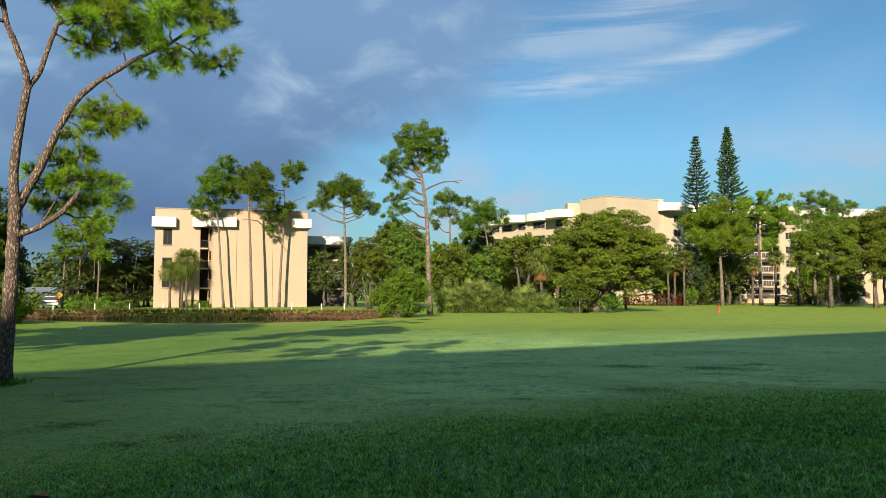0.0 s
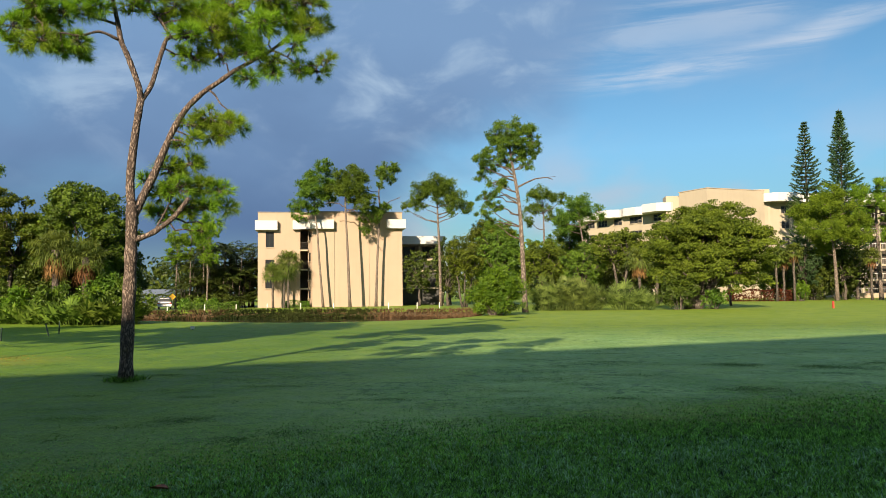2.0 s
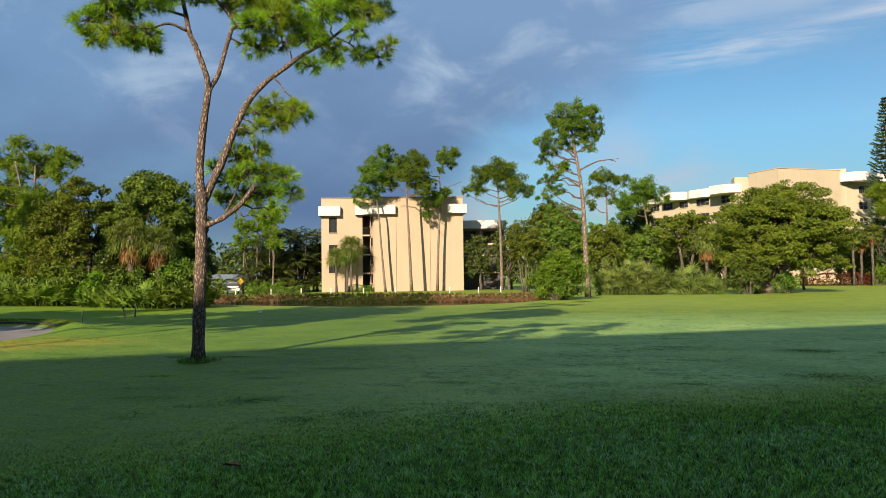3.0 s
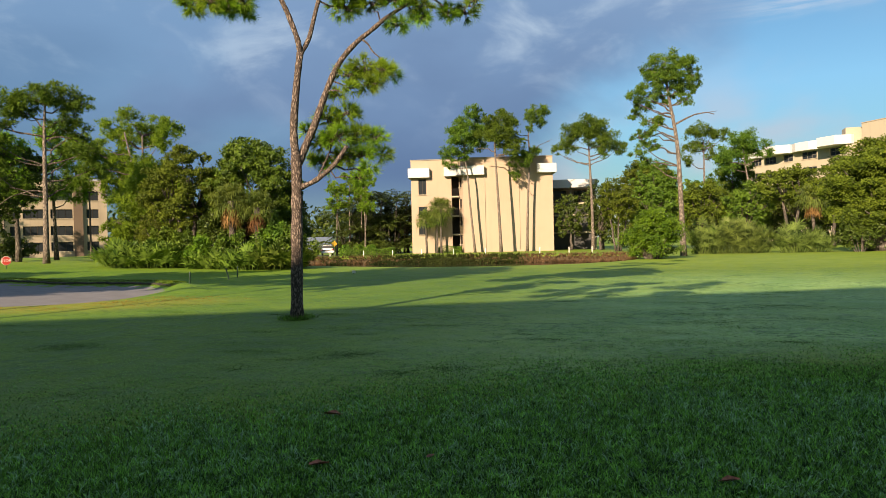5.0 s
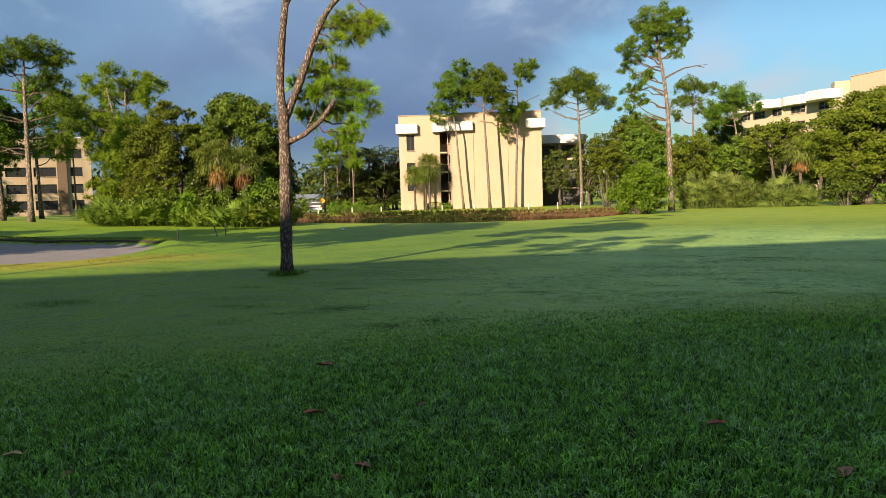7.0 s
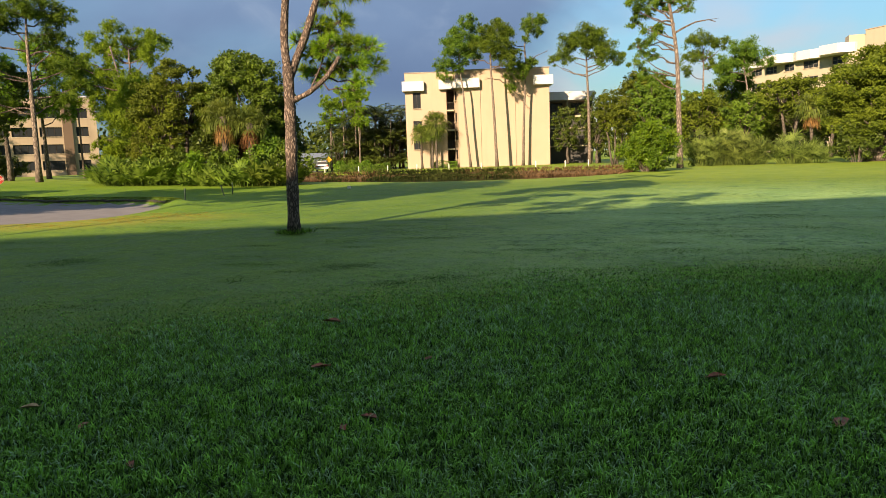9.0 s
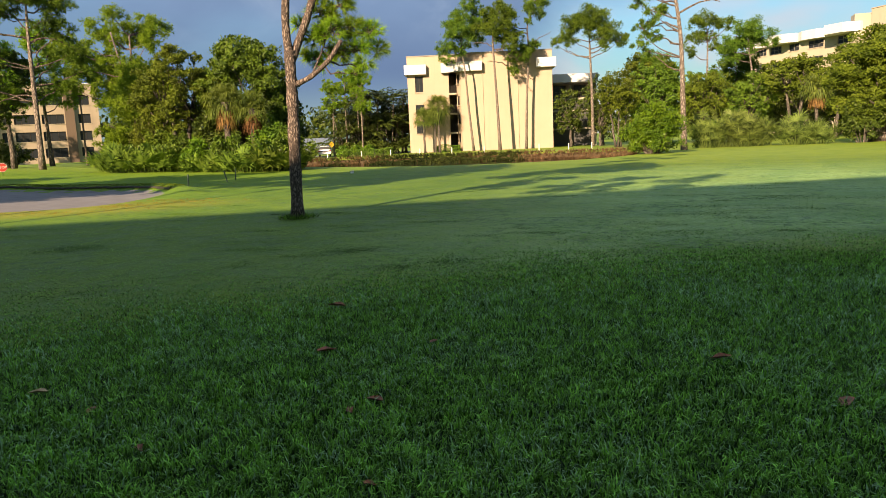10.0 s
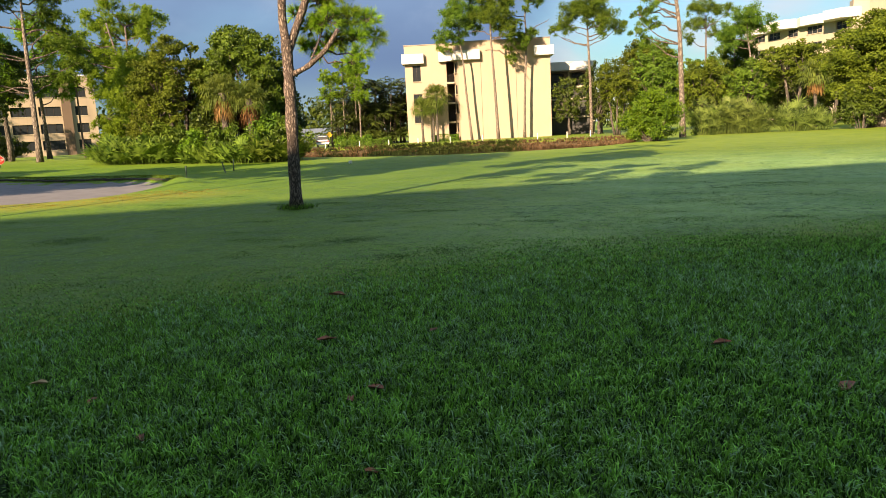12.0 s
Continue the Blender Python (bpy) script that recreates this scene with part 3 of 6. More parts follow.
def broadleaf_tree(place, height, rx, ry, rz, label, seed, mat, group="broadleaf trees", lobes=26, leaf=0.30, cover=0.95, stems=((0, 0),), girth=0.22,
                   lean=(0, 0), lobe=0.27, bark=None, ragged=0.5, name="broadleaf_tree"):
    """A rounded tree: forked stems, limbs, and a crown of leafy lobes with gaps. Its crown's middle stands at height - rz."""
    rng = np.random.default_rng(seed)
    root = thing(name, label, "tree", (place[0], place[1], float(ground_height(place[0], place[1])) - 0.05), group=group)
    mid = np.array((lean[0], lean[1], height - rz))
    size = np.array((rx, ry, rz))
    wood, crown = Batch(), Batch()
    tops = []
    for sx, sy in stems:
        top = mid + np.array((sx * 1.6, sy * 1.6, -rz * 0.35))
        p = curve((sx * 0.4, sy * 0.4, 0), top, 0, 6, 0.06, rng)
        wood.tube(p, np.linspace(girth * 1.15, girth * 0.5, 6), 7)
        tops.append(top)
    lobes = int(lobes * 1.15)
    for i in range(lobes):
        z = 1 - 1.8 * (i + 0.5) / lobes
        a = i * 2.39996 + rng.uniform(-0.5, 0.5)
        s = math.sqrt(max(0.0, 1 - z * z))
        d = np.array((s * math.cos(a), s * math.sin(a), z)) * rng.uniform(1 - ragged, 1.0)
        c = mid + d * size * (1 - lobe * 0.7)
        r = lobe * size * rng.uniform(0.65, 1.25) * np.array((1.05, 1.05, 0.88))
        foot = min(tops, key=lambda q: np.linalg.norm(q - c))
        wood.tube(curve(foot, c, -0.2, 5, 0.10, rng), np.linspace(girth * 0.42, girth * 0.08, 5), 5)
        leaf_clusters(crown, rng, c, r, leaf, cover)
    part("trunk", wood, bark or M_BARK_GREY, root, "", True)
    part("crown", crown, mat, root)
    return root


def bush(name, place, rx, ry, height, label, seed, mat, group="", leaf=0.24, cover=0.9, lumps=12, category="bush"):
    """A shrub that is leafy to the ground, with short stems inside."""
    rng = np.random.default_rng(seed)
    root = thing(name, label, category, (place[0], place[1], float(ground_height(place[0], place[1])) - 0.03), group=group)
    stems, leaves = Batch(), Batch()
    for i in range(lumps):
        a = i * 2.39996
        s = math.sqrt((i + 0.5) / lumps)
        c = np.array((rx * 0.72 * s * math.cos(a), ry * 0.72 * s * math.sin(a), height * (0.62 - 0.30 * s * s) * rng.uniform(0.85, 1.1)))
        r = np.array((rx * 0.42, ry * 0.42, min(height * 0.42, c[2]))) * rng.uniform(0.8, 1.15)
        stems.tube(curve((c[0] * 0.3, c[1] * 0.3, 0), c, 0, 4), (0.05, 0.04, 0.03, 0.015), 5)
        leaf_clusters(leaves, rng, c, r, leaf, cover)
    part("stem_frame", stems, M_BARK_GREY, root)
    part("foliage", leaves, mat, root)
    return root


def fan(batch, rng, foot, way, reach, blade, leaflets=18, droop=0.35, width=0.05):
    """One fan frond: a stalk and pointed leaflets that spread from its end and hang at their tips."""
    way = unit(np.asarray(way, float))
    hub = np.asarray(foot, float) + way * reach + np.array((0, 0, -0.10 * reach))
    side = unit(np.cross(way, (0, 0, 1.0)) + 1e-6)
    up = np.cross(side, way)
    batch.tube(curve(foot, hub, 0.05 * reach, 4), (0.025, 0.02, 0.016, 0.012), 4, False)
    a = np.linspace(-2.0, 2.0, leaflets) + rng.uniform(-0.06, 0.06, leaflets)
    d = unit(np.cos(a)[:, None] * way + np.sin(a)[:, None] * side + 0.12 * rng.normal(size=(leaflets, 1)) * up)
    ln = blade * (0.75 + 0.25 * np.cos(a))[:, None] * rng.uniform(0.85, 1.1, (leaflets, 1))
    w = unit(np.cross(d, up)) * width
    m = hub + d * ln * 0.55 + up * 0.04
    tip = hub + d * ln + np.array((0, 0, -1.0)) * ln * droop
    v = np.stack((hub + w * 0.2, hub - w * 0.2, m - w, m + w, tip), 1).reshape(-1, 3)
    k = np.arange(leaflets)[:, None] * 5
    batch.add(v, k + np.array((0, 1, 2, 3)), k + np.array((3, 2, 4)))


def fan_palm(place, trunk_height, label, seed, group="fan palms", fronds=34, reach=0.75, blade=0.95, skirt=0, lean=0.0, mat=None, girth=0.15, droop=0.4, width=0.05):
    rng = np.random.default_rng(seed)
    root = thing("fan_palm", label, "palm tree", (place[0], place[1], float(ground_height(place[0], place[1])) - 0.05), group=group)
    top = np.array((lean, 0, trunk_height))
    trunk = Batch().tube(curve((0, 0, 0), top, 0, 6, 0.03, rng), (girth * 1.3, girth, girth, girth * 1.05, girth * 1.1, girth * 1.2), 9)
    part("trunk", trunk, M_BARK_GREY, root, "", True)
    crown = Batch()
    for i in range(fronds):
        a = i * 2.39996
        e = 1.25 - 1.9 * (i + 0.5) / fronds
        fan(crown, rng, top, (math.cos(a) * math.cos(e), math.sin(a) * math.cos(e), math.sin(e)), reach * rng.uniform(0.8, 1.15), blade * rng.uniform(0.85, 1.1), 18, droop * rng.uniform(0.4, 1.3), width)
    part("crown", crown, mat or M_PALM, root, "drooping fan fronds")
    if skirt:
        dead = Batch()
        for i in range(skirt):
            a = i * 2.39996 + 0.4
            fan(dead, rng, top - np.array((0, 0, 0.15)), (math.cos(a) * 0.5, math.sin(a) * 0.5, -1.0), 0.55 * rng.uniform(0.7, 1.2), blade * 0.9, 12, 0.6, width)
        part("skirt", dead, M_DEAD, root, "hanging dead brown fronds")
    return root


def palmetto(place, rx, ry, height, label, seed, mat=None, fronds=44, group="palmetto clumps", blade=0.85, width=0.06):
    rng = np.random.default_rng(seed)
    root = thing("palmetto_bush", label, "bush", (place[0], place[1], float(ground_height(place[0], place[1])) - 0.03), group=group)
    leaves = Batch()
    for i in range(fronds):
        a, s = i * 2.39996, math.sqrt((i + 0.5) / fronds)
        foot = np.array((rx * 0.8 * s * math.cos(a), ry * 0.8 * s * math.sin(a), 0.0))
        out = np.array((math.cos(a) * s, math.sin(a) * s, rng.uniform(0.7, 2.2)))
        fan(leaves, rng, foot, out, height * rng.uniform(0.25, 0.80) * (1 - 0.25 * s), blade * rng.uniform(0.8, 1.25), 13, 0.12, width * 0.8)
    part("foliage", leaves, mat or M_PALMETTO, root)
    return root


def feather(batch, rng, foot, way, length, leaflet=0.60, pairs=20, width=0.13, droop=0.5):
    """One feather frond: an arched rib with hanging leaflets on both sides."""
    way = unit(np.asarray(way, float))
    s = np.linspace(0, 1, 8)[:, None]
    rib = np.asarray(foot, float) + way * length * s + np.array((0, 0, -1.0)) * length * droop * s ** 2.2
    batch.tube(rib, np.linspace(0.025, 0.006, 8), 4, False)
    f = np.linspace(0.15, 1.0, pairs)
    c = np.stack([np.interp(f, s[:, 0], rib[:, k]) for k in range(3)], 1)
    side = unit(np.cross(way, (0, 0, 1.0)) + 1e-6)
    for sign in (-1, 1):
        d = unit(side * sign + way * 0.5 + np.array((0, 0, -0.35)) + rng.normal(size=(pairs, 3)) * 0.12)
        ln = leaflet * (np.sin(f * 2.6 + 0.35))[:, None] * rng.uniform(0.85, 1.1, (pairs, 1))
        w = unit(np.cross(d, (0, 0, 1.0))) * width * 0.5
        tip = c + d * ln + np.array((0, 0, -0.3)) * ln
        m = c + d * ln * 0.5
        v = np.stack((c, m + w, tip, m - w), 1).reshape(-1, 3)
        batch.add(v, np.arange(4 * pairs).reshape(pairs, 4))


def feather_palm(place, stems, height, label, seed, mat=None, group="feather palms", fronds=15, length=2.8, spread=1.0):
    rng = np.random.default_rng(seed)
    root = thing("feather_palm", label, "palm tree", (place[0], place[1], float(ground_height(place[0], place[1])) - 0.05), group=group)
    wood, leaves = Batch(), Batch()
    for k in range(stems):
        a = k * 2.39996
        h = height * (0.06 + 0.8 * (k + rng.random()) / stems)
        foot = np.array((math.cos(a), math.sin(a), 0)) * spread * 0.5
        top = foot + np.array((math.cos(a) * spread, math.sin(a) * spread, h))
        wood.tube(curve(foot, top, 0.1, 5, 0.04, rng), (0.09, 0.075, 0.07, 0.065, 0.06), 6)
        for i in range(fronds):
            b, e = i * 2.39996 + k, rng.uniform(0.15, 1.25)
            feather(leaves, rng, top, (math.cos(b) * math.cos(e), math.sin(b) * math.cos(e), math.sin(e)), length * rng.uniform(0.8, 1.2))
    part("trunk", wood, M_BARK_GREY, root, "", True)
    part("crown", leaves, mat or M_LEAF_DARK, root)
    return root


def araucaria(place, height, reach, label, seed, gap=0.8):
    """A narrow conifer in whorls of upswept branches."""
    rng = np.random.default_rng(seed)
    root = thing("araucaria_tree", label, "tree", (place[0], place[1], float(ground_height(place[0], place[1])) - 0.05), group="araucarias")
    wood, leaves = Batch().tube(curve((0, 0, 0), (0, 0, height), 0, 8), np.linspace(0.32, 0.03, 8), 8), Batch()
    z, k = height * 0.14, 0
    while z < height - 0.3:
        f = z / height
        ln = reach * min(1.0, (1 - f) * 1.5 + 0.06) * rng.uniform(0.80, 1.15)
        for i in range(8):
            a = i * 2 * math.pi / 9 + k * 0.5 + rng.uniform(-0.15, 0.15)
            ln = ln * rng.uniform(0.82, 1.14)
            tip = np.array((math.cos(a) * ln, math.sin(a) * ln, z + rng.uniform(0.05, 0.32) * ln))
            p = curve((0, 0, z), tip, -0.14 * ln, 5)
            wood.tube(p, np.linspace(0.05, 0.012, 5), 4, False)
            m = max(6, int(ln * 9))
            s = np.linspace(0.25, 1.0, m)
            c = np.stack([np.interp(s, np.linspace(0, 1, 5), p[:, j]) for j in range(3)], 1)
            put_needles(leaves, rng, c, np.tile(unit(np.array((math.cos(a), math.sin(a), 0.5))), (m, 1)), 6, 0.36, 0.10, 0.6)
        z += gap * (1.0 - 0.45 * f)
        k += 1
    part("trunk", wood, M_BARK_GREY, root, "", True)
    part("crown", leaves, M_ARAUC, root)
    return root


def hedge(place, turn, length, depth, height, label, seed, mat, leaf=0.14, name="hedge"):
    rng = np.random.default_rng(seed)
    root = thing(name, label, "hedge", (place[0], place[1], float(ground_height(place[0], place[1])) - 0.03), turn, "hedges")
    area = length * (2 * height + depth) + 2 * depth * height
    n = int(2.6 * area / (leaf * leaf * 0.55))
    o = unit(rng.normal(size=(n, 3)))
    big = np.abs(o) / np.array((1, 1, 1))
    q = o / big.max(1, keepdims=True)
    at = q * np.array((length / 2, depth / 2, height / 2)) * rng.uniform(0.85, 1.08, (n, 1)) + np.array((0, 0, height / 2 + 0.04))
    at[:, 0] = np.where(big.argmax(1) == 0, at[:, 0], rng.uniform(-length / 2, length / 2, n))
    at[:, 2] += 0.10 * np.sin(at[:, 0] * 2.1 + seed) * (at[:, 2] > height * 0.6)
    at[:, 2] = np.maximum(at[:, 2], 0.06)
    leaves, stems = Batch(), Batch()
    put_leaves(leaves, rng, at, o, leaf, leaf * 0.6)
    for x in np.arange(-length / 2 + 0.3, length / 2, 0.7):
        stems.tube(curve((x, 0, 0), (x + 0.1, 0, height * 0.8), 0, 3), (0.03, 0.025, 0.01), 5)
    part("stem_frame", stems, M_BARK_GREY, root)
    part("foliage", leaves, mat, root)
    return root


# ---- buildings ----
def wall_with_holes(batch, u0, u1, z0, z1, holes, front, back):
    """A wall in the plane of u and z, from front to back, with holes (u0, u1, z0, z1) right through."""
    us = sorted({u0, u1, *[min(max(h[k], u0), u1) for h in holes for k in (0, 1)]})
    zs = sorted({z0, z1, *[min(max(h[k], z0), z1) for h in holes for k in (2, 3)]})
    for a, b in zip(us, us[1:]):
        run = None
        for c, d in zip(zs, zs[1:]):
            m, n = (a + b) / 2, (c + d) / 2
            hole = any(h[0] < m < h[1] and h[2] < n < h[3] for h in holes)
            if not hole:
                run = (run[0], d) if run else (c, d)
            if hole and run:
                batch.box(a, b, front, back, *run)
                run = None
        if run:
            batch.box(a, b, front, back, *run)


def window(parent, u0, u1, z0, z1, w, lights=2, place=None, rail=False, bars=None, glass=None):
    """A metal-framed window set into its hole, one pane a light, a sill under it."""
    frame_bars = Batch()
    t = 0.06
    frame_bars.box(u0, u1, w, w + 0.08, z0, z0 + t).box(u0, u1, w, w + 0.08, z1 - t, z1)
    edges = np.linspace(u0, u1 - t, lights + 1)
    for e in edges:
        frame_bars.box(e, e + t, w, w + 0.08, z0 + t, z1 - t)
    if rail:
        m = z0 + (z1 - z0) * 0.5
        for a, b in zip(edges, edges[1:]):
            frame_bars.box(a + t, b, w + 0.01, w + 0.07, m, m + 0.05)
    ob = part("window", frame_bars, bars or M_DARK, parent)
    if place is not None:
        ob.matrix_local = place
    for a, b in zip(edges, edges[1:]):
        part("pane", Batch().box(a + t, b, w + 0.03, w + 0.045, z0 + t, z1 - t), glass or M_GLASS, ob)
    part("sill", Batch().box(u0 - 0.06, u1 + 0.06, w - 0.22, w + 0.02, z0 - 0.09, z0 - 0.003), M_STUCCO_TAN, ob)
    return ob


def railing(parent, u0, u1, w, z, high=1.0, gap=0.14):
    bars = Batch().box(u0, u1, w, w + 0.05, z + high - 0.05, z + high).box(u0, u1, w, w + 0.04, z + 0.08, z + 0.12)
    for u in np.arange(u0 + 0.05, u1 - 0.02, gap):
        bars.box(u, u + 0.025, w + 0.01, w + 0.035, z + 0.12, z + high - 0.05)
    return part("railing", bars, M_DARK, parent, "dark metal balcony railing")


def pond_house():
    """The cream block across the pond: set-back wing, balconies in a recess, blank gable wall, porch wing behind."""
    b = thing("apartment_building", "cream stucco apartment block with white roof boxes and blank wall", "building", (-37.6, 94.0, -0.25), 17.6, "apartment buildings")
    H = 13.2
    holes = [(1.05, 2.15, 8.4, 10.55), (1.0, 2.2, 5.45, 6.7), (1.0, 2.2, 2.75, 4.0)]
    wing = Batch()
    wall_with_holes(wing, 0.0, 5.4, 0.0, H, holes, 1.2, 1.5)
    wing.box(0.0, 0.3, 1.5, 14.0, 0, H).box(5.4, 5.7, 1.2, 4.0, 0, H).box(0.3, 19.8, 13.7, 14.0, 0, H)
    part("wing_wall", wing, M_STUCCO, b)
    main = Batch().prism([(6.75, 1.9), (7.35, 0.0), (19.8, 0.0), (19.8, 13.7), (6.75, 13.7)], 0.0, H)
    part("main_wall", main, M_STUCCO, b, "blank cream stucco gable wall")
    part("roof", Batch().box(0.3, 6.75, 1.5, 13.7, H - 0.9, H - 0.7), M_ROOF, b)
    cope = Batch().prism([(6.68, 1.9), (7.3, -0.07), (19.87, -0.07), (19.87, 13.8), (6.68, 13.8)], H + 0.003, H + 0.13)
    cope.box(-0.06, 6.65, 1.13, 1.6, H + 0.003, H + 0.12)
    part("coping", cope, M_WINDOW_BAR, b, "thin dark roof edge")
    for i, (u0, u1, w0, w1, z0, z1) in enumerate(((-0.35, 2.65, 0.45, 1.19, 10.75, 12.05), (17.6, 20.25, -0.75, -0.01, 10.95, 12.2))):
        box = Batch().box(u0, u1, w0, w1, z0, z1)
        if i == 0:
            box.box(u0, -0.01, w1, w1 + 3.0, z0, z1)
        else:
            box.box(19.81, u1, w1, w1 + 5.0, z0, z1)
        part("roof_box", box, M_WHITE, b, "white boxed roof fascia")
    ring = Batch().prism([(4.7, 1.19), (4.7, 0.5), (6.55, 0.5), (7.1, -0.75), (10.3, -0.75), (10.3, -0.01), (7.3, -0.01), (6.7, 1.19)], 10.85, 12.1)
    part("roof_box", ring, M_WHITE, b, "white boxed roof fascia that turns the corner")
    part("lintel", Batch().box(5.7, 6.74, 1.5, 1.9, 10.86, H), M_STUCCO, b)
    window(b, *holes[0], 1.3, 2)
    window(b, *holes[1], 1.3, 2)
    window(b, *holes[2], 1.3, 2)
    for z in (0.0, 2.75, 5.4, 8.1):
        part("balcony_floor", Batch().box(5.7, 6.74, 1.2, 4.0, z - 0.2, z), M_STUCCO_TAN, b)
        if z:
            railing(b, 5.7, 6.74, 1.25, z)
    part("balcony_back", Batch().box(5.4, 6.74, 4.0, 4.2, 0, 10.8), M_INSIDE, b)
    # slits in the canted face
    cant = Matrix.Translation((6.75, 1.9, 0)) @ Matrix.Rotation(math.atan2(-1.9, 0.6), 4, "Z")
    for z in (1.3, 3.9, 6.4, 9.3):
        window(b, 0.6, 1.25, z, z + 1.25, -0.05, 1, cant)
    for u in (10.35, 15.1):
        pipe = Batch().tube([(u, -0.06, 10.7 if u < 12 else 10.2), (u, -0.06, 0.3), (u + 0.05, -0.2, 0.12)], 0.035, 6)
        part("downpipe", pipe, M_STUCCO_TAN, b, "thin painted downpipe")
    # porch wing set back on the far side
    z_top = 10.2
    porch = Batch().box(19.81, 27.0, 10.2, 10.5, 0, z_top).box(19.81, 27.0, 10.5, 20.0, z_top - 0.3, z_top).box(26.7, 27.0, 7.2, 10.2, 0, z_top)
    part("porch_wing_wall", porch, M_STUCCO_TAN, b)
    part("porch_fascia", Batch().box(19.81, 27.2, 6.7, 10.6, z_top - 0.95, z_top + 0.25), M_WHITE, b, "white roof fascia")
    for z in (0.05, 2.7, 5.3, 7.0):
        part("porch_floor", Batch().box(19.81, 26.7, 7.1, 10.2, z - 0.22, z), M_STUCCO_TAN, b)
        if z > 1:
            railing(b, 19.9, 26.6, 7.15, z, 0.95, 0.25)
    for u in (20.0, 23.2, 26.4):
        part("porch_post", Batch().box(u, u + 0.2, 7.12, 7.3, 0.05, z_top - 0.95), M_STUCCO_TAN, b)
    for z0, z1 in ((0.05, 2.45), (2.7, 5.05), (5.3, 6.75)):
        part("porch_screen", Batch().box(20.2, 26.4, 7.4, 7.42, z0, z1), M_SCREEN, b, "dark insect screen")
    for u in (21.2, 24.2):
        window(b, u, u + 1.8, 7.2, 9.0, 10.08, 2)
    return b


def clubside_house():
    """The long tan block on the right: stepped wing with bay windows, corner tower, wing with strip windows."""
    b = thing("apartment_building", "long tan stucco apartment block with white fascias and dark windows", "building", (0, 0, -0.3), 0, "apartment buildings")

    def facade(p0, p1, high, rows, cols, first, step, bays, name, porches=(), low=()):
        """One straight front between two plan points; porches are open on every floor, low openings on the ground floor alone."""
        dx, dy = p1[0] - p0[0], p1[1] - p0[1]
        length, turn = math.hypot(dx, dy), math.atan2(dy, dx)
        m = Matrix.Translation((p0[0], p0[1], 0)) @ Matrix.Rotation(turn, 4, "Z")
        holes = [(u, u + wd, first + step * r, first + step * r + 1.3) for r in range(rows) for u, wd in cols] + [(u, u + wd, 0.35, 2.1) for u, wd in low]
        bare = [(u, u + wd, first + step * r - 0.95, first + step * r + 1.45) for r in range(rows) for u, wd in porches]
        wall = Batch()
        wall_with_holes(wall, 0, length, 0, high, holes + bare, 0.0, 0.35)
        wall.box(0, 0.35, 0.35, 12, 0, high).box(length - 0.35, length, 0.35, 12, 0, high).box(0.35, length - 0.35, 11.7, 12, 0, high).box(0.35, length - 0.35, 0.35, 11.7, high - 0.6, high - 0.4)
        for r in range(rows):
            wall.box(0.35, length - 0.35, 4.0, 4.2, first + step * r - 0.8, first + step * r + 1.6)
        ob = part(name, wall, M_STUCCO_TAN, b)
        ob.matrix_local = m
        for h in holes:
            window(b, *h, 0.12, 3 if h[1] - h[0] > 2.5 else 2, m, True, M_WINDOW_BAR, M_GLASS_DIM)
        for u0, u1, z0, z1 in bare:
            back = part("porch_back", Batch().box(u0 + 0.15, u1 - 0.15, 1.9, 2.0, z0, z1), M_INSIDE, b, "back of an open porch, painted dark as shade")
            back.matrix_local = m
            rail = part("porch_rail", Batch().box(u0, u1, 0.06, 0.12, z0 + 0.95, z0 + 1.03), M_WHITE, b, "white porch rail")
            rail.matrix_local = m
            for u in np.arange(u0 + 0.3, u1, 0.6):
                bar = part("baluster", Batch().box(u, u + 0.03, 0.075, 0.105, z0 + 0.05, z0 + 0.947), M_WHITE, rail)
        for k, (u0, u1, proud) in enumerate(bays):
            f = part("fascia", Batch().prism([(u0, 0.9), (u0, -proud * 0.35), (u0 + 1.6, -proud), (u1 - 1.6, -proud), (u1, -proud * 0.35), (u1, 0.9)], high - 0.75, high + 0.75), M_WHITE, b, "white roof fascia")
            f.matrix_local = m
        return m, length

    facade((9.0, 154.5), (25.2, 134.6), 17.0, 6, [(2.0, 2.6), (5.6, 2.6), (10.0, 2.2), (14.2, 3.2), (20.2, 3.0)], 1.2, 2.72,
           [(-0.3, 6.0, 1.2), (6.01, 12.4, 2.6), (12.41, 18.6, 1.4), (18.61, 25.3, 3.0)], "wing_wall")
    tower = Batch().prism([(25.5, 133.4), (29.1, 128.0), (40.2, 134.0), (36.6, 140.0)], 0.0, 19.3)
    part("tower_wall", tower, M_STUCCO_TAN, b, "plain tan corner tower")
    part("tower_coping", Batch().prism([(25.4, 133.4), (29.1, 127.9), (40.3, 134.0), (36.6, 140.1)], 19.303, 19.42), M_STUCCO, b)
    part("stair_head", Batch().box(23.4, 26.6, 134.6, 137.8, 0, 18.9), M_STUCCO_TAN, b)
    part("stair_head", Batch().box(37.0, 41.4, 134.8, 138.0, 0, 19.7), M_STUCCO_TAN, b)
    facade((40.3, 134.6), (92.0, 148.6), 18.1, 6, [(3.3, 1.5), (9.4, 1.5), (13.4, 1.6), (28.2, 1.6), (36.4, 1.6), (40.0, 1.6), (45.0, 2.0), (49.4, 2.0)], 1.7, 2.74,
           [(-0.4, 7.0, 2.4), (7.01, 19.0, 1.7), (19.01, 31.0, 2.6), (31.01, 42.0, 1.6), (42.01, 53.0, 2.6)], "wing_wall", [(15.6, 3.0), (18.9, 3.4), (22.6, 4.2)], [(30.6, 4.0)])
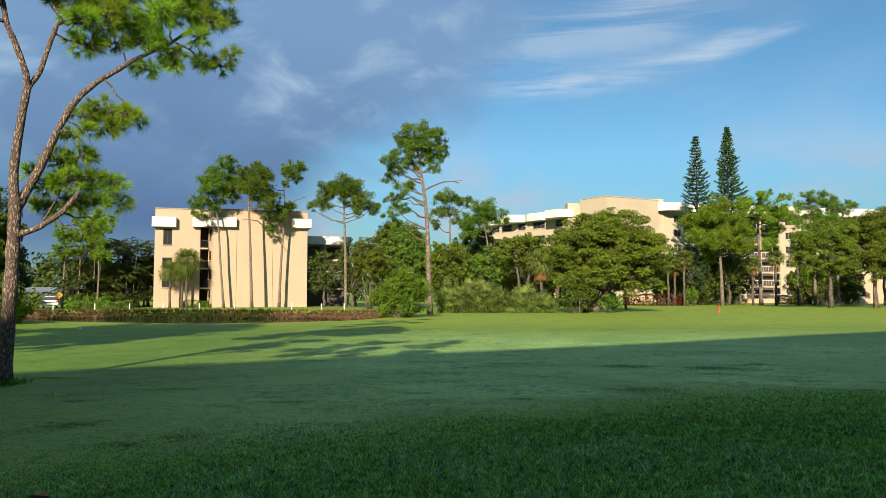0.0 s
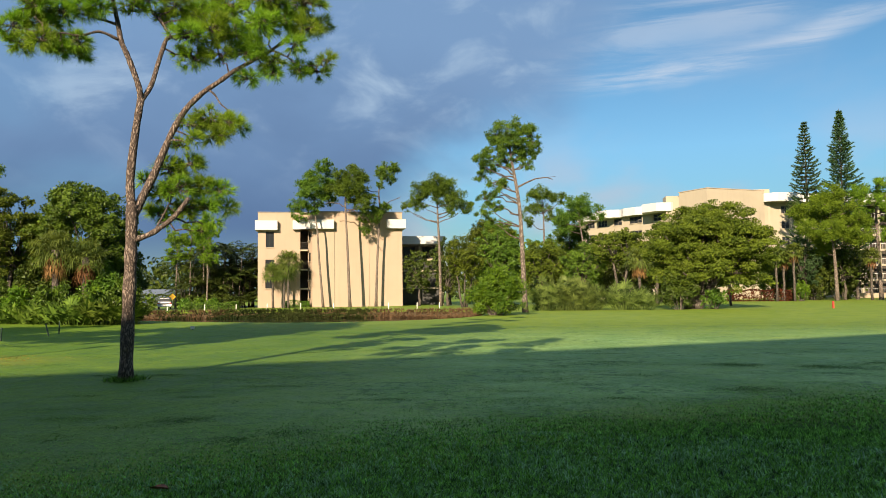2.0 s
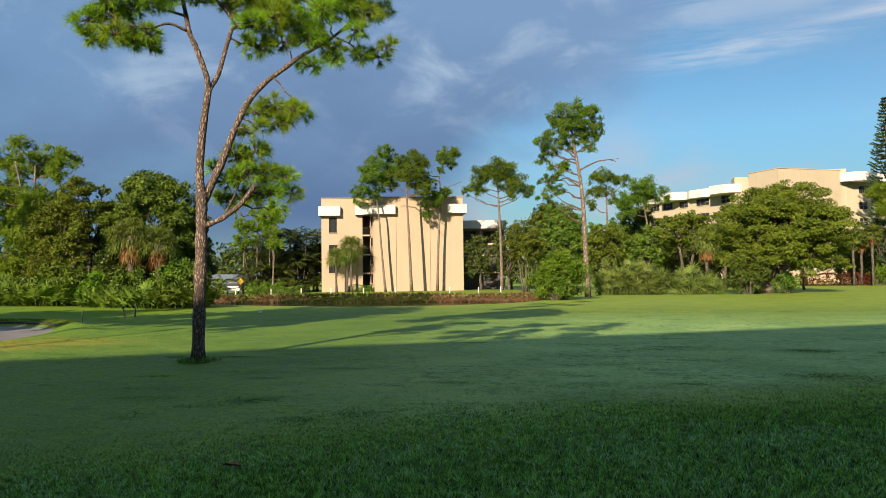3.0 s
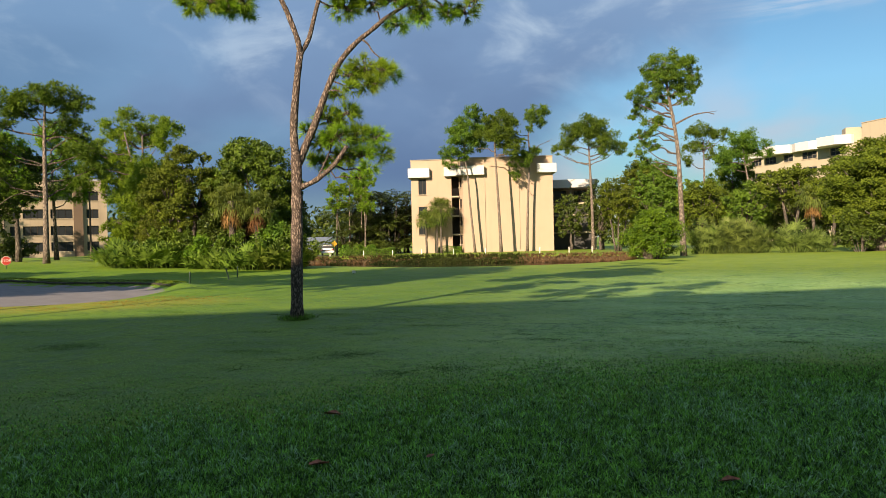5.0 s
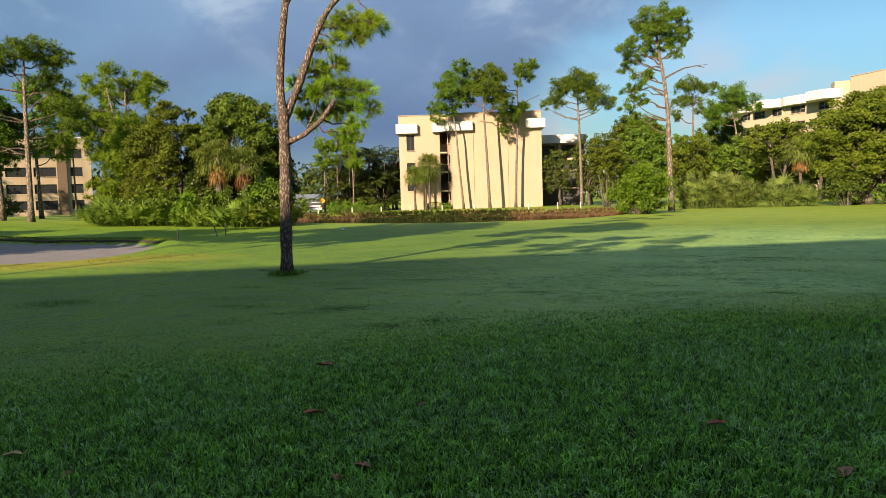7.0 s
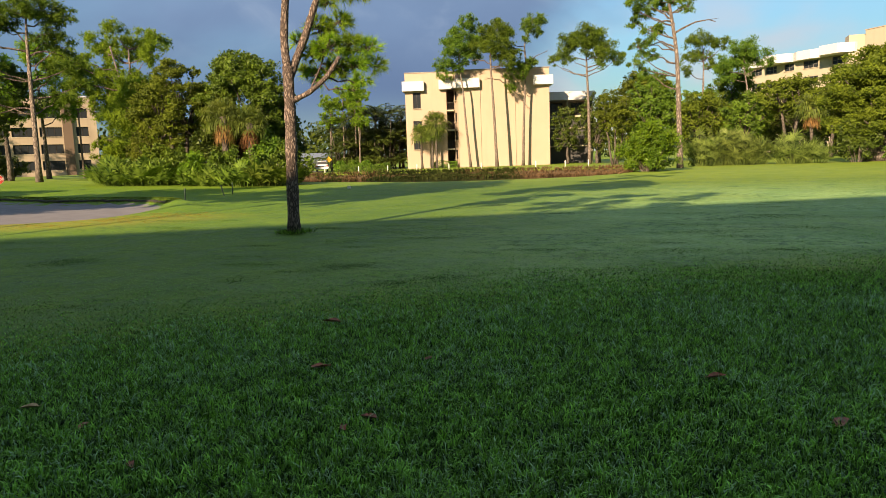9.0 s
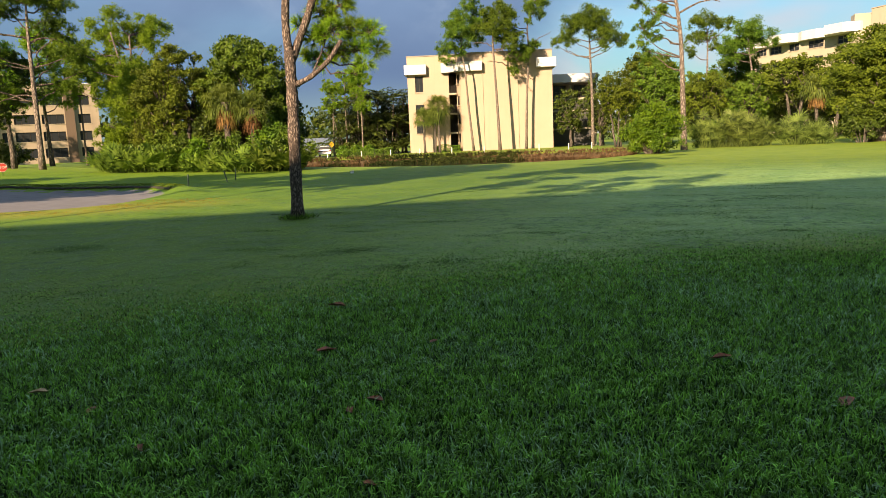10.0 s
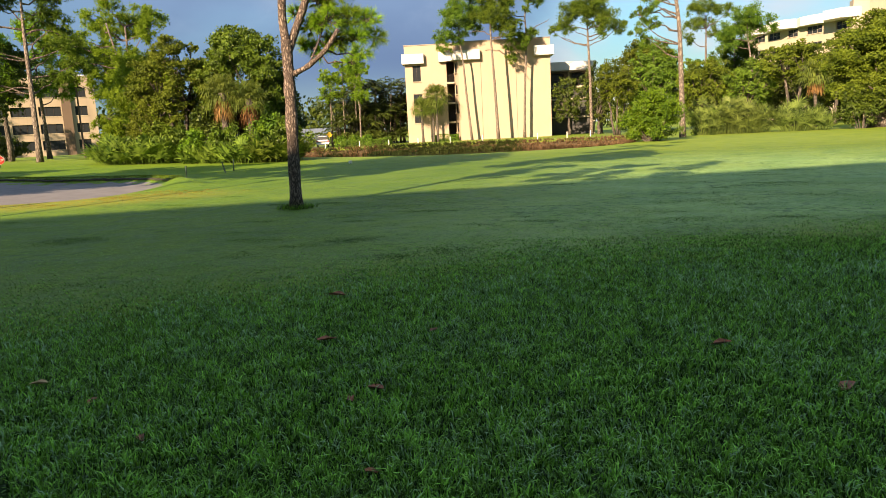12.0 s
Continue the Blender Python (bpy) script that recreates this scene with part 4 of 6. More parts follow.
    # low garage block and terrace wall at the foot
    low = part("garage_wall", Batch().box(0, 1.6, 0, 6, 0, 4.4).box(1.6, 4.1, 1.2, 6, 0, 4.4).box(4.1, 30, 0, 6, 0, 4.4), M_STUCCO, b)
    low.matrix_local = Matrix.Translation((66.7, 122.0, 0)) @ Matrix.Rotation(0.2, 4, "Z")
    ter = part("terrace_wall", Batch().box(0, 9, 0, 0.3, 0, 1.1), M_STUCCO, b)
    ter.matrix_local = Matrix.Translation((52.0, 127.0, 0)) @ Matrix.Rotation(0.2, 4, "Z")
    return b


def west_house():
    """The tan block behind the pines, with a brown stair strip."""
    b = thing("apartment_building", "tan stucco apartment block with dark windows and a brown stair strip", "building", (-100.4, 82.7, 0.4), 46.4, "apartment buildings")
    cols = [(-9.6, 2.4), (-6.4, 2.2), (-2.6, 1.9), (0.75, 1.4), (2.5, 2.95), (6.3, 3.1), (11.4, 1.75)]
    holes = [(u, u + w, z, z + 1.45) for z in (0.9, 3.45, 6.1, 8.95) for u, w in cols]
    wall = Batch()
    wall_with_holes(wall, -14, 14.4, 0, 12.2, holes, 0, 0.3)
    wall.box(-14, -13.7, 0.3, 12, 0, 12.2).box(14.1, 14.4, 0.3, 12, 0, 12.2).box(-13.7, 14.1, 11.7, 12, 0, 12.2).box(-13.7, 14.1, 0.3, 11.7, 11.4, 11.6).box(-13.7, 14.1, 3.5, 3.7, 0, 11.4)
    part("wall", wall, M_STUCCO_WEST, b)
    for h in holes:
        window(b, *h, 0.14, 3 if h[1] - h[0] > 2 else 2, glass=M_GLASS_DIM)
    part("stair_strip", Batch().box(9.55, 10.9, -0.45, -0.003, 0, 12.6), M_STRIP, b, "brown vertical stair strip")
    part("coping", Batch().box(-14.1, 14.5, -0.1, 0.4, 12.204, 12.35), M_WHITE, b)
    return b


def shade_house():
    """The tall block behind the viewer, known by the straight edge of its shadow."""
    b = thing("apartment_building", "plain tall stucco block behind the lawn", "building", (-7.55, -32.5, 0), 29.8, "apartment buildings")
    part("wall", Batch().box(-70, 80, -12, 0, -0.5, 26.0), M_STUCCO_TAN, b)
    part("coping", Batch().box(-70.1, 80.1, -12.1, 0.1, 26.003, 26.15), M_WHITE, b)
    return b


pond_house()
clubside_house()
west_house()
shade_house()


# ---- the near pine ----
def near_pine():
    """The slash pine on the lawn: forked stem, long leaning limb, cut stub, sprays of long needles."""
    rng = np.random.default_rng(5)
    root = thing("pine_tree", "tall forked slash pine with scaly bark standing on the lawn", "tree", (-8.33, 13.93, 0.0), 30.9, "pines")
    # local x to the viewer's right, z up

    def limb(points, r0, r1, sides=10, per=5, name="limb", label=""):
        p = smooth_path([(q[0], q[2] if len(q) > 2 else 0.0, q[1]) for q in points], per)
        rad = 0.80 * np.linspace(r0, r1, len(p)) * (1 + 0.06 * rng.normal(size=len(p)))
        if name == "trunk":
            rad[0] *= 1.35
            rad[1] *= 1.15
        part(name, Batch().tube(p, rad, sides), M_BARK, root, label, True)
        return p

    paths = [
        limb([(-0.0, 0.03, 0), (0.03, 1.34, 0), (0.06, 2.37, 0), (0.07, 3.18, 0), (0.07, 3.59, 0)], 0.165, 0.15, 12, 6, "trunk", "scaly brown trunk, darker at its foot"),
        limb([(0.07, 3.44, 0), (0.03, 4.11, 0), (0.11, 5.03, -0.1), (0.21, 5.8, -0.1)], 0.125, 0.095, 10),
        limb([(0.21, 5.77, -0.1), (0.16, 6.09, -0.12), (-0.04, 6.66, -0.1), (-0.18, 6.99, -0.1), (-0.25, 7.4, 0), (-0.34, 7.84, 0), (-0.43, 8.58, 0.1), (-0.43, 9.54, 0.1), (-0.2, 11.5, 0.1), (0.1, 13.5, 0.1), (0.2, 15.0, 0.0)], 0.085, 0.02, 8),
        limb([(0.22, 5.77, -0.1), (0.41, 6.16, 0.05), (0.55, 6.7, 0.15), (0.7, 7.24, 0.25), (0.78, 7.34, 0.27), (0.59, 7.69, 0.35), (0.38, 7.98, 0.45), (0.38, 8.52, 0.5), (0.68, 9.47, 0.5)], 0.075, 0.022, 8),
        limb([(0.09, 3.35, 0), (0.27, 3.78, 0.1), (0.49, 4.28, 0.15), (0.65, 4.72, 0.2), (0.87, 5.29, 0.25), (1.13, 5.78, 0.3), (1.47, 6.18, 0.35), (1.83, 6.49, 0.4), (2.18, 6.79, 0.4), (2.5, 7.02, 0.45), (3.01, 7.39, 0.5), (3.41, 7.8, 0.6), (3.81, 8.36, 0.6)], 0.115, 0.03, 9),
        limb([(0.11, 2.86, 0), (0.49, 3.03, -0.15), (0.87, 3.34, -0.3), (1.16, 3.74, -0.4)], 0.075, 0.06, 8, 5, "limb", "sawn-off stub"),
        limb([(1.62, 6.26, 0.35), (1.74, 6.14, 0.3), (1.85, 5.95, 0.25), (2.05, 5.78, 0.2)], 0.03, 0.014, 6),
        limb([(-0.22, 7.01, -0.1), (-0.58, 7.1, -0.2), (-0.92, 6.94, -0.3), (-1.21, 6.95, -0.3), (-1.55, 6.93, -0.3)], 0.042, 0.016, 6),
        limb([(-0.23, 7.34, -0.05), (-0.6, 7.51, 0.2), (-0.96, 7.6, 0.3), (-1.42, 7.67, 0.3)], 0.042, 0.014, 6),
        limb([(3.01, 7.39, 0.5), (3.37, 7.27, 0.5), (3.66, 7.1, 0.5), (4.2, 7.17, 0.5)], 0.03, 0.012, 6),
        limb([(0.5, 3.05, 0.1), (0.77, 3.6, 0.4), (0.97, 4.11, 0.5), (1.16, 4.56, 0.5)], 0.03, 0.012, 6),
        limb([(0.39, 7.95, 0.45), (0.03, 7.83, 0.4), (-0.4, 7.79, 0.3)], 0.025, 0.012, 6),
    ]
    spots = np.vstack(paths)
    main_sprays = [(1.15, 7.4, 0.16, 0.36), (1.62, 7.63, 0.27, 0.43), (1.31, 7.08, 0.66, 0.34), (2.19, 7.67, 0.51, 0.4), (2.69, 7.89, 0.17, 0.43), (2.36, 7.21, 0.4, 0.3), (3.25, 8.21, 0.44, 0.43), (3.72, 7.94, 0.21, 0.34), (4.15, 8.21, 0.61, 0.25), (3.46, 7.49, 0.18, 0.25), (2.61, 7.36, 0.37, 0.28), (3.0, 7.11, 0.46, 0.25), (2.49, 6.64, 0.4, 0.25), (3.01, 6.86, 0.51, 0.23), (3.69, 7.05, 0.62, 0.25), (4.13, 7.1, 0.77, 0.23), (4.28, 7.26, 0.3, 0.2)]
    up_sprays = [(1.4, 8.02, 0.55, 0.4), (2.01, 8.33, 0.59, 0.43), (2.84, 8.49, 0.3, 0.45), (3.7, 8.49, 0.1, 0.4), (0.72, 7.99, 0.78, 0.25), (0.92, 8.1, 0.31, 0.28), (1.81, 7.1, 0.32, 0.25), (1.29, 8.78, 0.72, 0.45), (2.23, 9.06, 0.51, 0.51), (3.24, 9.15, 0.43, 0.45), (2.75, 9.82, 0.64, 0.51), (1.7, 9.38, 0.12, 0.45)]
    second_sprays = [(1.25, 5.47, 0.34, 0.25), (1.63, 5.58, 0.11, 0.3), (1.96, 5.5, -0.09, 0.25), (2.25, 5.49, 0.31, 0.18), (1.67, 5.29, 0.5, 0.25), (1.28, 5.09, -0.0, 0.16), (1.02, 5.01, 0.29, 0.14), (1.86, 5.22, 0.06, 0.17)]
    third_sprays = [(0.82, 4.49, 0.62, 0.32), (1.22, 4.64, 0.61, 0.25), (0.98, 4.02, 0.25, 0.34), (1.47, 4.17, 0.68, 0.32), (1.82, 4.04, 0.56, 0.28), (1.59, 3.66, 0.58, 0.28), (2.01, 3.69, 0.67, 0.2), (0.66, 3.9, 0.4, 0.25), (1.18, 3.58, 0.63, 0.27), (0.79, 3.45, 0.71, 0.25), (1.67, 3.31, 0.17, 0.18), (0.51, 3.56, 0.69, 0.18), (0.32, 4.18, 0.38, 0.14), (1.46, 3.14, 0.44, 0.16)]
    left_sprays = [(-1.64, 6.79, -0.25, 0.28), (-1.34, 6.85, 0.14, 0.28), (-0.97, 6.86, -0.15, 0.25), (-0.94, 6.71, 0.26, 0.16), (-1.26, 6.65, -0.16, 0.18), (-1.68, 7.28, 0.04, 0.32), (-1.29, 7.47, -0.07, 0.32), (-0.9, 7.65, 0.08, 0.28), (-0.59, 7.65, -0.21, 0.25), (-1.76, 7.51, -0.22, 0.34), (-2.17, 7.13, 0.17, 0.32), (-2.07, 6.81, 0.18, 0.25), (0.03, 7.86, 0.05, 0.23), (0.3, 8.12, 0.29, 0.25)]
    top_sprays = [(-1.97, 7.97, -0.11, 0.45), (-1.34, 8.39, 0.35, 0.51), (-0.61, 8.44, -0.13, 0.51), (0.12, 8.95, 0.43, 0.51), (-0.94, 9.23, 0.19, 0.51), (-0.22, 9.63, 0.17, 0.51), (0.55, 9.79, 0.43, 0.45)]
    high_sprays = [(1.5 * math.cos(k * 2.4) * (0.5 + 0.09 * k), 10.5 + 0.62 * k, 1.3 * math.sin(k * 2.4), 0.5) for k in range(9)]
    sprays = high_sprays + main_sprays + up_sprays + second_sprays + third_sprays + left_sprays + top_sprays
    for x, z, y, r in sprays:
        c = np.array((x, y, z))
        foot = spots[np.argmin(np.linalg.norm(spots - c, axis=1) + 0.5 * np.maximum(0, spots[:, 2] - z))]
        twigs, tufts = Batch(), Batch()
        twigs.tube(curve(foot, c, -0.05, 6, 0.03, rng), np.linspace(0.022, 0.012, 6), 5, False)
        r = r * 1.12
        n = max(14, int(58 * (r / 0.40) ** 2))
        o = unit(rng.normal(size=(n, 3)) + np.array((0.1, 0, 0.12)))
        ends = c + o * np.array((r * 1.05, r, r * 0.62)) * rng.uniform(0.35, 1.0, (n, 1))
        for e in ends:
            twigs.tube(curve(c + (e - c) * 0.1, e, -0.04, 3, 0.015, rng), (0.009, 0.007, 0.006), 4, False)
        put_needles(tufts, rng, ends, unit(o + np.array((0, 0, 0.30))), 40, 0.225, 0.012, 0.62)
        spray = part("needle_spray", tufts, M_NEEDLE, root)
        part("twig", twigs, M_BARK, spray)
    tuft = Batch()
    a = rng.uniform(0, 2 * math.pi, 260)
    rr = 0.12 + 0.34 * rng.random(260) ** 1.6
    at = np.stack((np.cos(a) * rr, np.sin(a) * rr, np.zeros(260)), 1)
    put_needles(tuft, rng, at, np.tile((0.0, 0.0, 1.0), (260, 1)), 4, 0.13, 0.010, 0.35)
    g = single("grass_tuft", tuft, M_BLADE, "long unmown grass round the foot of the pine", "grass", kind="stuff")
    g.location = (-8.33, 13.93, 0.0)
    return root


near_pine()

# ---- pines across the pond ----
pine_tree((-28.55, 94.6), [(0, 0), (-0.5, 6), (-0.8, 10.5), (-1.2, 14.2), (-0.5, 17.0)], 0.17,
          [(-0.2, -.9, 19.0, .9), (-1.4, 0, 18.2, .65), (0.9, .7, 18.4, .7), (-0.7, -.6, 16.9, 1.15), (1.0, .5, 16.7, 1.0), (-2.4, -1.2, 16.0, 1.15), (-0.9, 0, 15.0, 1.1), (0.8, 1.0, 15.2, .95), (-3.0, -.5, 13.7, .9), (-3.9, .3, 13.4, .6), (-3.3, -.7, 12.2, .65), (-1.2, 0, 13.5, .8)],
          "slim pine with a leaning crown before the cream wall", 11, swell=1.85, dense=1.5, wide=0.045)
pine_tree((-24.65, 93.7), [(0, 0), (-0.25, 7), (-0.55, 14), (-0.3, 16.2)], 0.22,
          [(0.5, -1.1, 17.8, 1.1), (-0.8, 0, 17.4, .9), (1.7, .8, 17.2, .85), (0, -.6, 16.2, 1.1), (-1.8, .5, 15.9, .9), (1.6, -.8, 15.8, .85), (-0.6, 0, 15.0, .8), (0.7, .9, 14.6, .85), (2.0, -.4, 14.4, .8), (2.9, .3, 14.7, .55), (1.5, -.7, 13.4, .65)],
          "tall pine with a broad crown before the cream wall", 12, swell=1.85, dense=1.5, wide=0.045, bare=[((-0.5, 13.0), (1.9, 11.6), 0.5), ((-0.5, 13.4), (-3.2, 13.9), 0.3)])
pine_tree((-21.85, 96.9), [(0, 0), (0.25, 7), (0.6, 13), (0.5, 16.0), (1.3, 18.0)], 0.19,
          [(1.6, -.6, 19.2, .9), (2.7, 0, 19.1, .65), (0.7, .6, 18.9, .65), (1.3, -.4, 17.8, .75), (2.1, .3, 17.6, .65), (0.9, -.5, 16.7, .5), (0.5, 0, 13.4, 1.0), (-0.7, .8, 13.7, .75), (1.5, -.3, 13.9, .6), (-1.4, .3, 12.2, .65), (-0.1, -.7, 12.2, .65), (-1.5, 0, 10.6, .6)],
          "sparse crooked pine with one low clump before the cream wall", 13, swell=1.85, dense=1.5, wide=0.045,
          bare=[((0.6, 13.2), (3.4, 15.0), 0.4), ((0.5, 15.8), (-2.2, 17.0), -0.4), ((0.5, 12.0), (-1.4, 11.6), 0.1), ((0.6, 15.0), (-2.6, 16.0), 0.2)])
pine_tree((-13.0, 97.5), [(0, 0), (-0.1, 7), (-0.3, 12.5), (-0.4, 15.5)], 0.24,
          [(-0.4, -1.2, 16.9, 1.2), (-2.1, 0, 16.1, 1.05), (1.2, 1.1, 16.1, 1.15), (-0.8, -.5, 15.3, 1.05), (-3.5, .5, 14.7, .9), (2.6, -1.0, 14.7, 1.0), (0.9, 0, 14.6, 1.0), (-4.6, .6, 13.5, .65), (3.2, -.3, 13.3, .75), (-2.6, .3, 13.9, .75), (1.8, -.8, 13.2, .75), (3.9, .4, 14.0, .6)],
          "round-crowned pine on the far pond bank", 14, swell=1.85, dense=1.5, wide=0.045, bare=[((-0.3, 11.6), (-3.6, 12.6), -0.3), ((-0.3, 12.0), (2.6, 13.4), -0.2)])
pine_tree((-1.0, 59.9), [(0, 0), (-0.15, 5), (-0.35, 9), (-0.9, 12.6), (-1.1, 14.6)], 0.235,
          [(-1.2, 0, 15.3, 1.1), (-0.2, .3, 15.2, 1.0), (-2.2, 0, 14.9, .95), (0.6, 0, 14.7, .9), (-1.4, -.5, 14.1, 1.0), (-0.2, -.6, 14.2, .9), (-2.9, .2, 13.0, .9), (-2.0, 0, 13.2, .9), (0.4, 0, 13.3, .8), (-0.4, .2, 13.0, .8), (-3.6, 0.2, 12.5, .8),
           (-3.0, 0, 12.1, .8), (-2.4, 0, 10.5, .8), (-2.8, .3, 10.0, .6), (-1.6, .2, 10.7, .6), (-2.9, 0, 8.7, .7), (-2.0, 0, 8.9, .6), (-3.4, .2, 8.2, .6), (-0.6, .4, 13.7, .7), (0.9, 0, 14.1, .75), (1.0, .3, 13.1, .65), (0.5, 0, 12.3, .65), (-2.3, .2, 14.3, .75), (-1.4, .3, 12.5, .7), (-3.2, -.2, 9.5, .6), (-2.6, .2, 7.7, .6), (-3.5, 0, 11.4, .6)],
          "very tall leaning pine with a bare side branch", 15, tuft=0.17, swell=1.38, dense=2.5, wide=0.034,
          bare=[((-0.42, 10.4), (2.45, 11.0), 0.30), ((-0.3, 9.2), (-2.6, 9.6), 0.3), ((-0.6, 11.4), (-2.5, 12.4), 0.1), ((-0.5, 11.0), (-2.6, 10.8), 0.4)])
pine_tree((1.0, 104.9), [(0, 0), (0.1, 8), (0.1, 13)], 0.24, [(-0.1, -.8, 15.9, .95), (-1.2, 0, 15.5, .8), (1.1, .7, 15.5, .8), (-1.6, -.3, 13.7, .8), (0.1, .4, 14.0, .85), (2.7, -.7, 14.9, .75), (-2.4, 0, 12.0, .7), (1.2, .6, 12.5, .7)], "open pine among the trees behind the palmettos", 16, swell=1.9, dense=1.4, wide=0.045)
pine_tree((6.6, 99.7), [(0, 0), (-0.2, 7), (-0.8, 11.5)], 0.22, [(-0.6, -1.0, 13.4, 1.15), (-2.2, 0, 12.7, 1.1), (0.8, .8, 12.5, 1.0), (-3.3, -.4, 11.6, .9), (-0.9, .4, 11.9, 1.0), (1.9, -.5, 11.6, .6), (-2.7, 0, 10.6, .9)], "spreading pine beside the tan building", 17, swell=1.9, dense=1.4, wide=0.045)
pine_tree((-4.6, 101.0), [(0, 0), (-0.1, 6), (0, 9)], 0.22, scatter_clumps(28, 11, -0.6, 9.5, 2.4, 2.2, 1.0, 1.3), "low pine in the wood by the pond", 117)
pine_tree((4.6, 106.0), [(0, 0), (0.1, 7), (0.1, 10)], 0.22, scatter_clumps(29, 12, 0, 9.0, 2.6, 2.2, 1.0, 1.3), "pine rising behind the spreading pine", 118)
broadleaf_tree((8.4, 104.0), 10.6, 3.6, 3.0, 4.8, "dark tree beside the tan building", 128, M_LEAF_DARK, leaf=0.34, lobes=24)
# ---- pines along the far lawn ----
pine_tree((39.8, 103.0), [(0, 0), (-0.1, 5), (-0.3, 9), (-0.4, 13.5)], 0.27, scatter_clumps(24, 20, -0.6, 10.6, 4.2, 3.9, 1.0, 1.5), "full green pine on the edge of the lawn", 18, dense=1.2, wide=0.050, leaf=M_PINE_YOUNG)
pine_tree((47.5, 108.0), [(0, 0), (-0.1, 8), (-0.2, 12), (0, 16)], 0.28, scatter_clumps(25, 17, 0.4, 12.9, 3.9, 4.2, 0.9, 1.4), "tall pine before the tan porches", 19, dense=1.4, leaf=M_PINE_YOUNG)
pine_tree((55.8, 108.5), [(0, 0), (0.1, 8), (0.2, 13.5)], 0.24, scatter_clumps(26, 15, 0.2, 13.8, 3.0, 3.0, 0.8, 1.2), "pine rising behind the oaks", 20)
pine_tree((59.9, 109.7), [(0, 0), (0.1, 8), (0.2, 14)], 0.22, scatter_clumps(27, 13, 0.6, 13.8, 2.8, 2.4, 0.7, 1.1), "thin pine rising behind the oaks", 21)
araucaria((42.8, 121.0), 28.4, 3.6, "narrow conifer in tiers, open branched", 31, 0.8)
araucaria((47.4, 119.2), 29.8, 3.8, "narrow conifer in tiers, dense and dark", 32, 0.56)
# ---- pines to the west ----
for k, (x, y, h) in enumerate(((-42.7, 81.4, 9.2), (-41.3, 82.1, 10.0), (-40.0, 82.9, 10.4), (-38.6, 81.0, 9.4))):
    x, y, h = x * 1.12, y * 1.12, h * 1.12
    pine_tree((x, y), [(0, 0), (0.1, 4), (0.3 - 0.1 * k, h - 1.2)], 0.15, scatter_clumps(40 + k, 9, 0.1, h - 2.0, 1.3, 2.4, 0.6, 0.9), "slim young pine beside the road", 41 + k, leaf=M_PINE_YOUNG)
pine_tree((-46.2, 41.5), [(0, 0), (0.05, 5), (0.1, 9.5), (0.2, 12)], 0.235,
          [(0.4, 0, 12.9, 1.0), (1.4, .3, 12.5, 1.0), (-0.8, 0, 12.5, 1.0), (2.6, 0, 12.2, .8), (-2.2, .3, 12.0, .9), (1.8, 0, 11.3, .8), (-1.4, .4, 11.3, .8), (-2.9, 0, 10.6, .8), (2.4, .3, 10.0, .7), (1.2, .3, 10.3, .7),
           (-3.4, 0, 9.2, .9), (2.8, 0, 8.6, .9), (-2.6, .2, 8.2, .9), (3.4, .5, 7.3, .9), (2.2, .6, 6.6, .9), (-3.4, .4, 6.8, 1.0), (1.2, .8, 8.4, .6), (-2.2, .6, 5.8, .8)],
          "big pine with wide limbs on the west lawn", 45, tuft=0.25, swell=1.7, dense=1.6, wide=0.040,
          bare=[((0.1, 9.6), (-3.2, 10.4), -0.2), ((0.1, 9.2), (3.2, 8.6), 0.7), ((0.05, 6.6), (1.2, 7.4), -0.1), ((0.05, 5.4), (-3.0, 4.4), 0.5)])
pine_tree((-57.5, 52.8), [(0, 0), (-0.1, 5), (-0.2, 10)], 0.22, scatter_clumps(46, 12, 0.2, 9.0, 3.6, 3.2, 0.9, 1.4), "pine on the west lawn", 46, leaf=M_PINE_YOUNG)
pine_tree((-53.3, 59.7), [(0, 0), (0.1, 7), (0.1, 12.5)], 0.24, scatter_clumps(47, 11, 0.2, 12.9, 3.3, 1.7, 0.8, 1.3) + scatter_clumps(48, 9, -1.5, 8.6, 3.2, 2.2, 0.9, 1.4), "flat-topped pine behind the thicket", 47, leaf=M_PINE_YOUNG)
pine_tree((-44.6, 51.2), [(0, 0), (0.1, 4), (0.2, 7.5)], 0.18, scatter_clumps(49, 20, 0, 6.0, 2.7, 3.9, 0.8, 1.3), "bushy young pine at the edge of the thicket", 48, leaf=M_PINE_YOUNG)
pine_tree((-41.5, 46.0), [(0, 0), (0.1, 3), (0.2, 5.5)], 0.14, scatter_clumps(50, 15, 0, 3.8, 2.2, 2.6, 0.7, 1.1), "small pine at the edge of the thicket", 49, leaf=M_PINE_YOUNG)
pine_tree((-49.8, 55.4), [(0, 0), (0.0, 5), (-0.6, 9), (-1.2, 12)], 0.22, scatter_clumps(51, 15, -2.2, 9.0, 3.6, 3.2, 0.7, 1.1), "wide leaning pine before the west building", 50, leaf=M_PINE_YOUNG)
pine_tree((-58.0, 44.5), [(0, 0), (0.1, 6), (0.2, 11)], 0.22, scatter_clumps(52, 16, 0, 8.8, 3.6, 4.2, 1.0, 1.6), "dense pine on the west lawn", 51, leaf=M_PINE_YOUNG)

pine_tree((-90.0, 74.0), [(0, 0), (0.1, 6), (0.2, 12)], 0.22, scatter_clumps(56, 12, 0, 10.4, 4.0, 2.6, 1.0, 1.5), "pine shading the west building", 56, leaf=M_PINE_YOUNG)

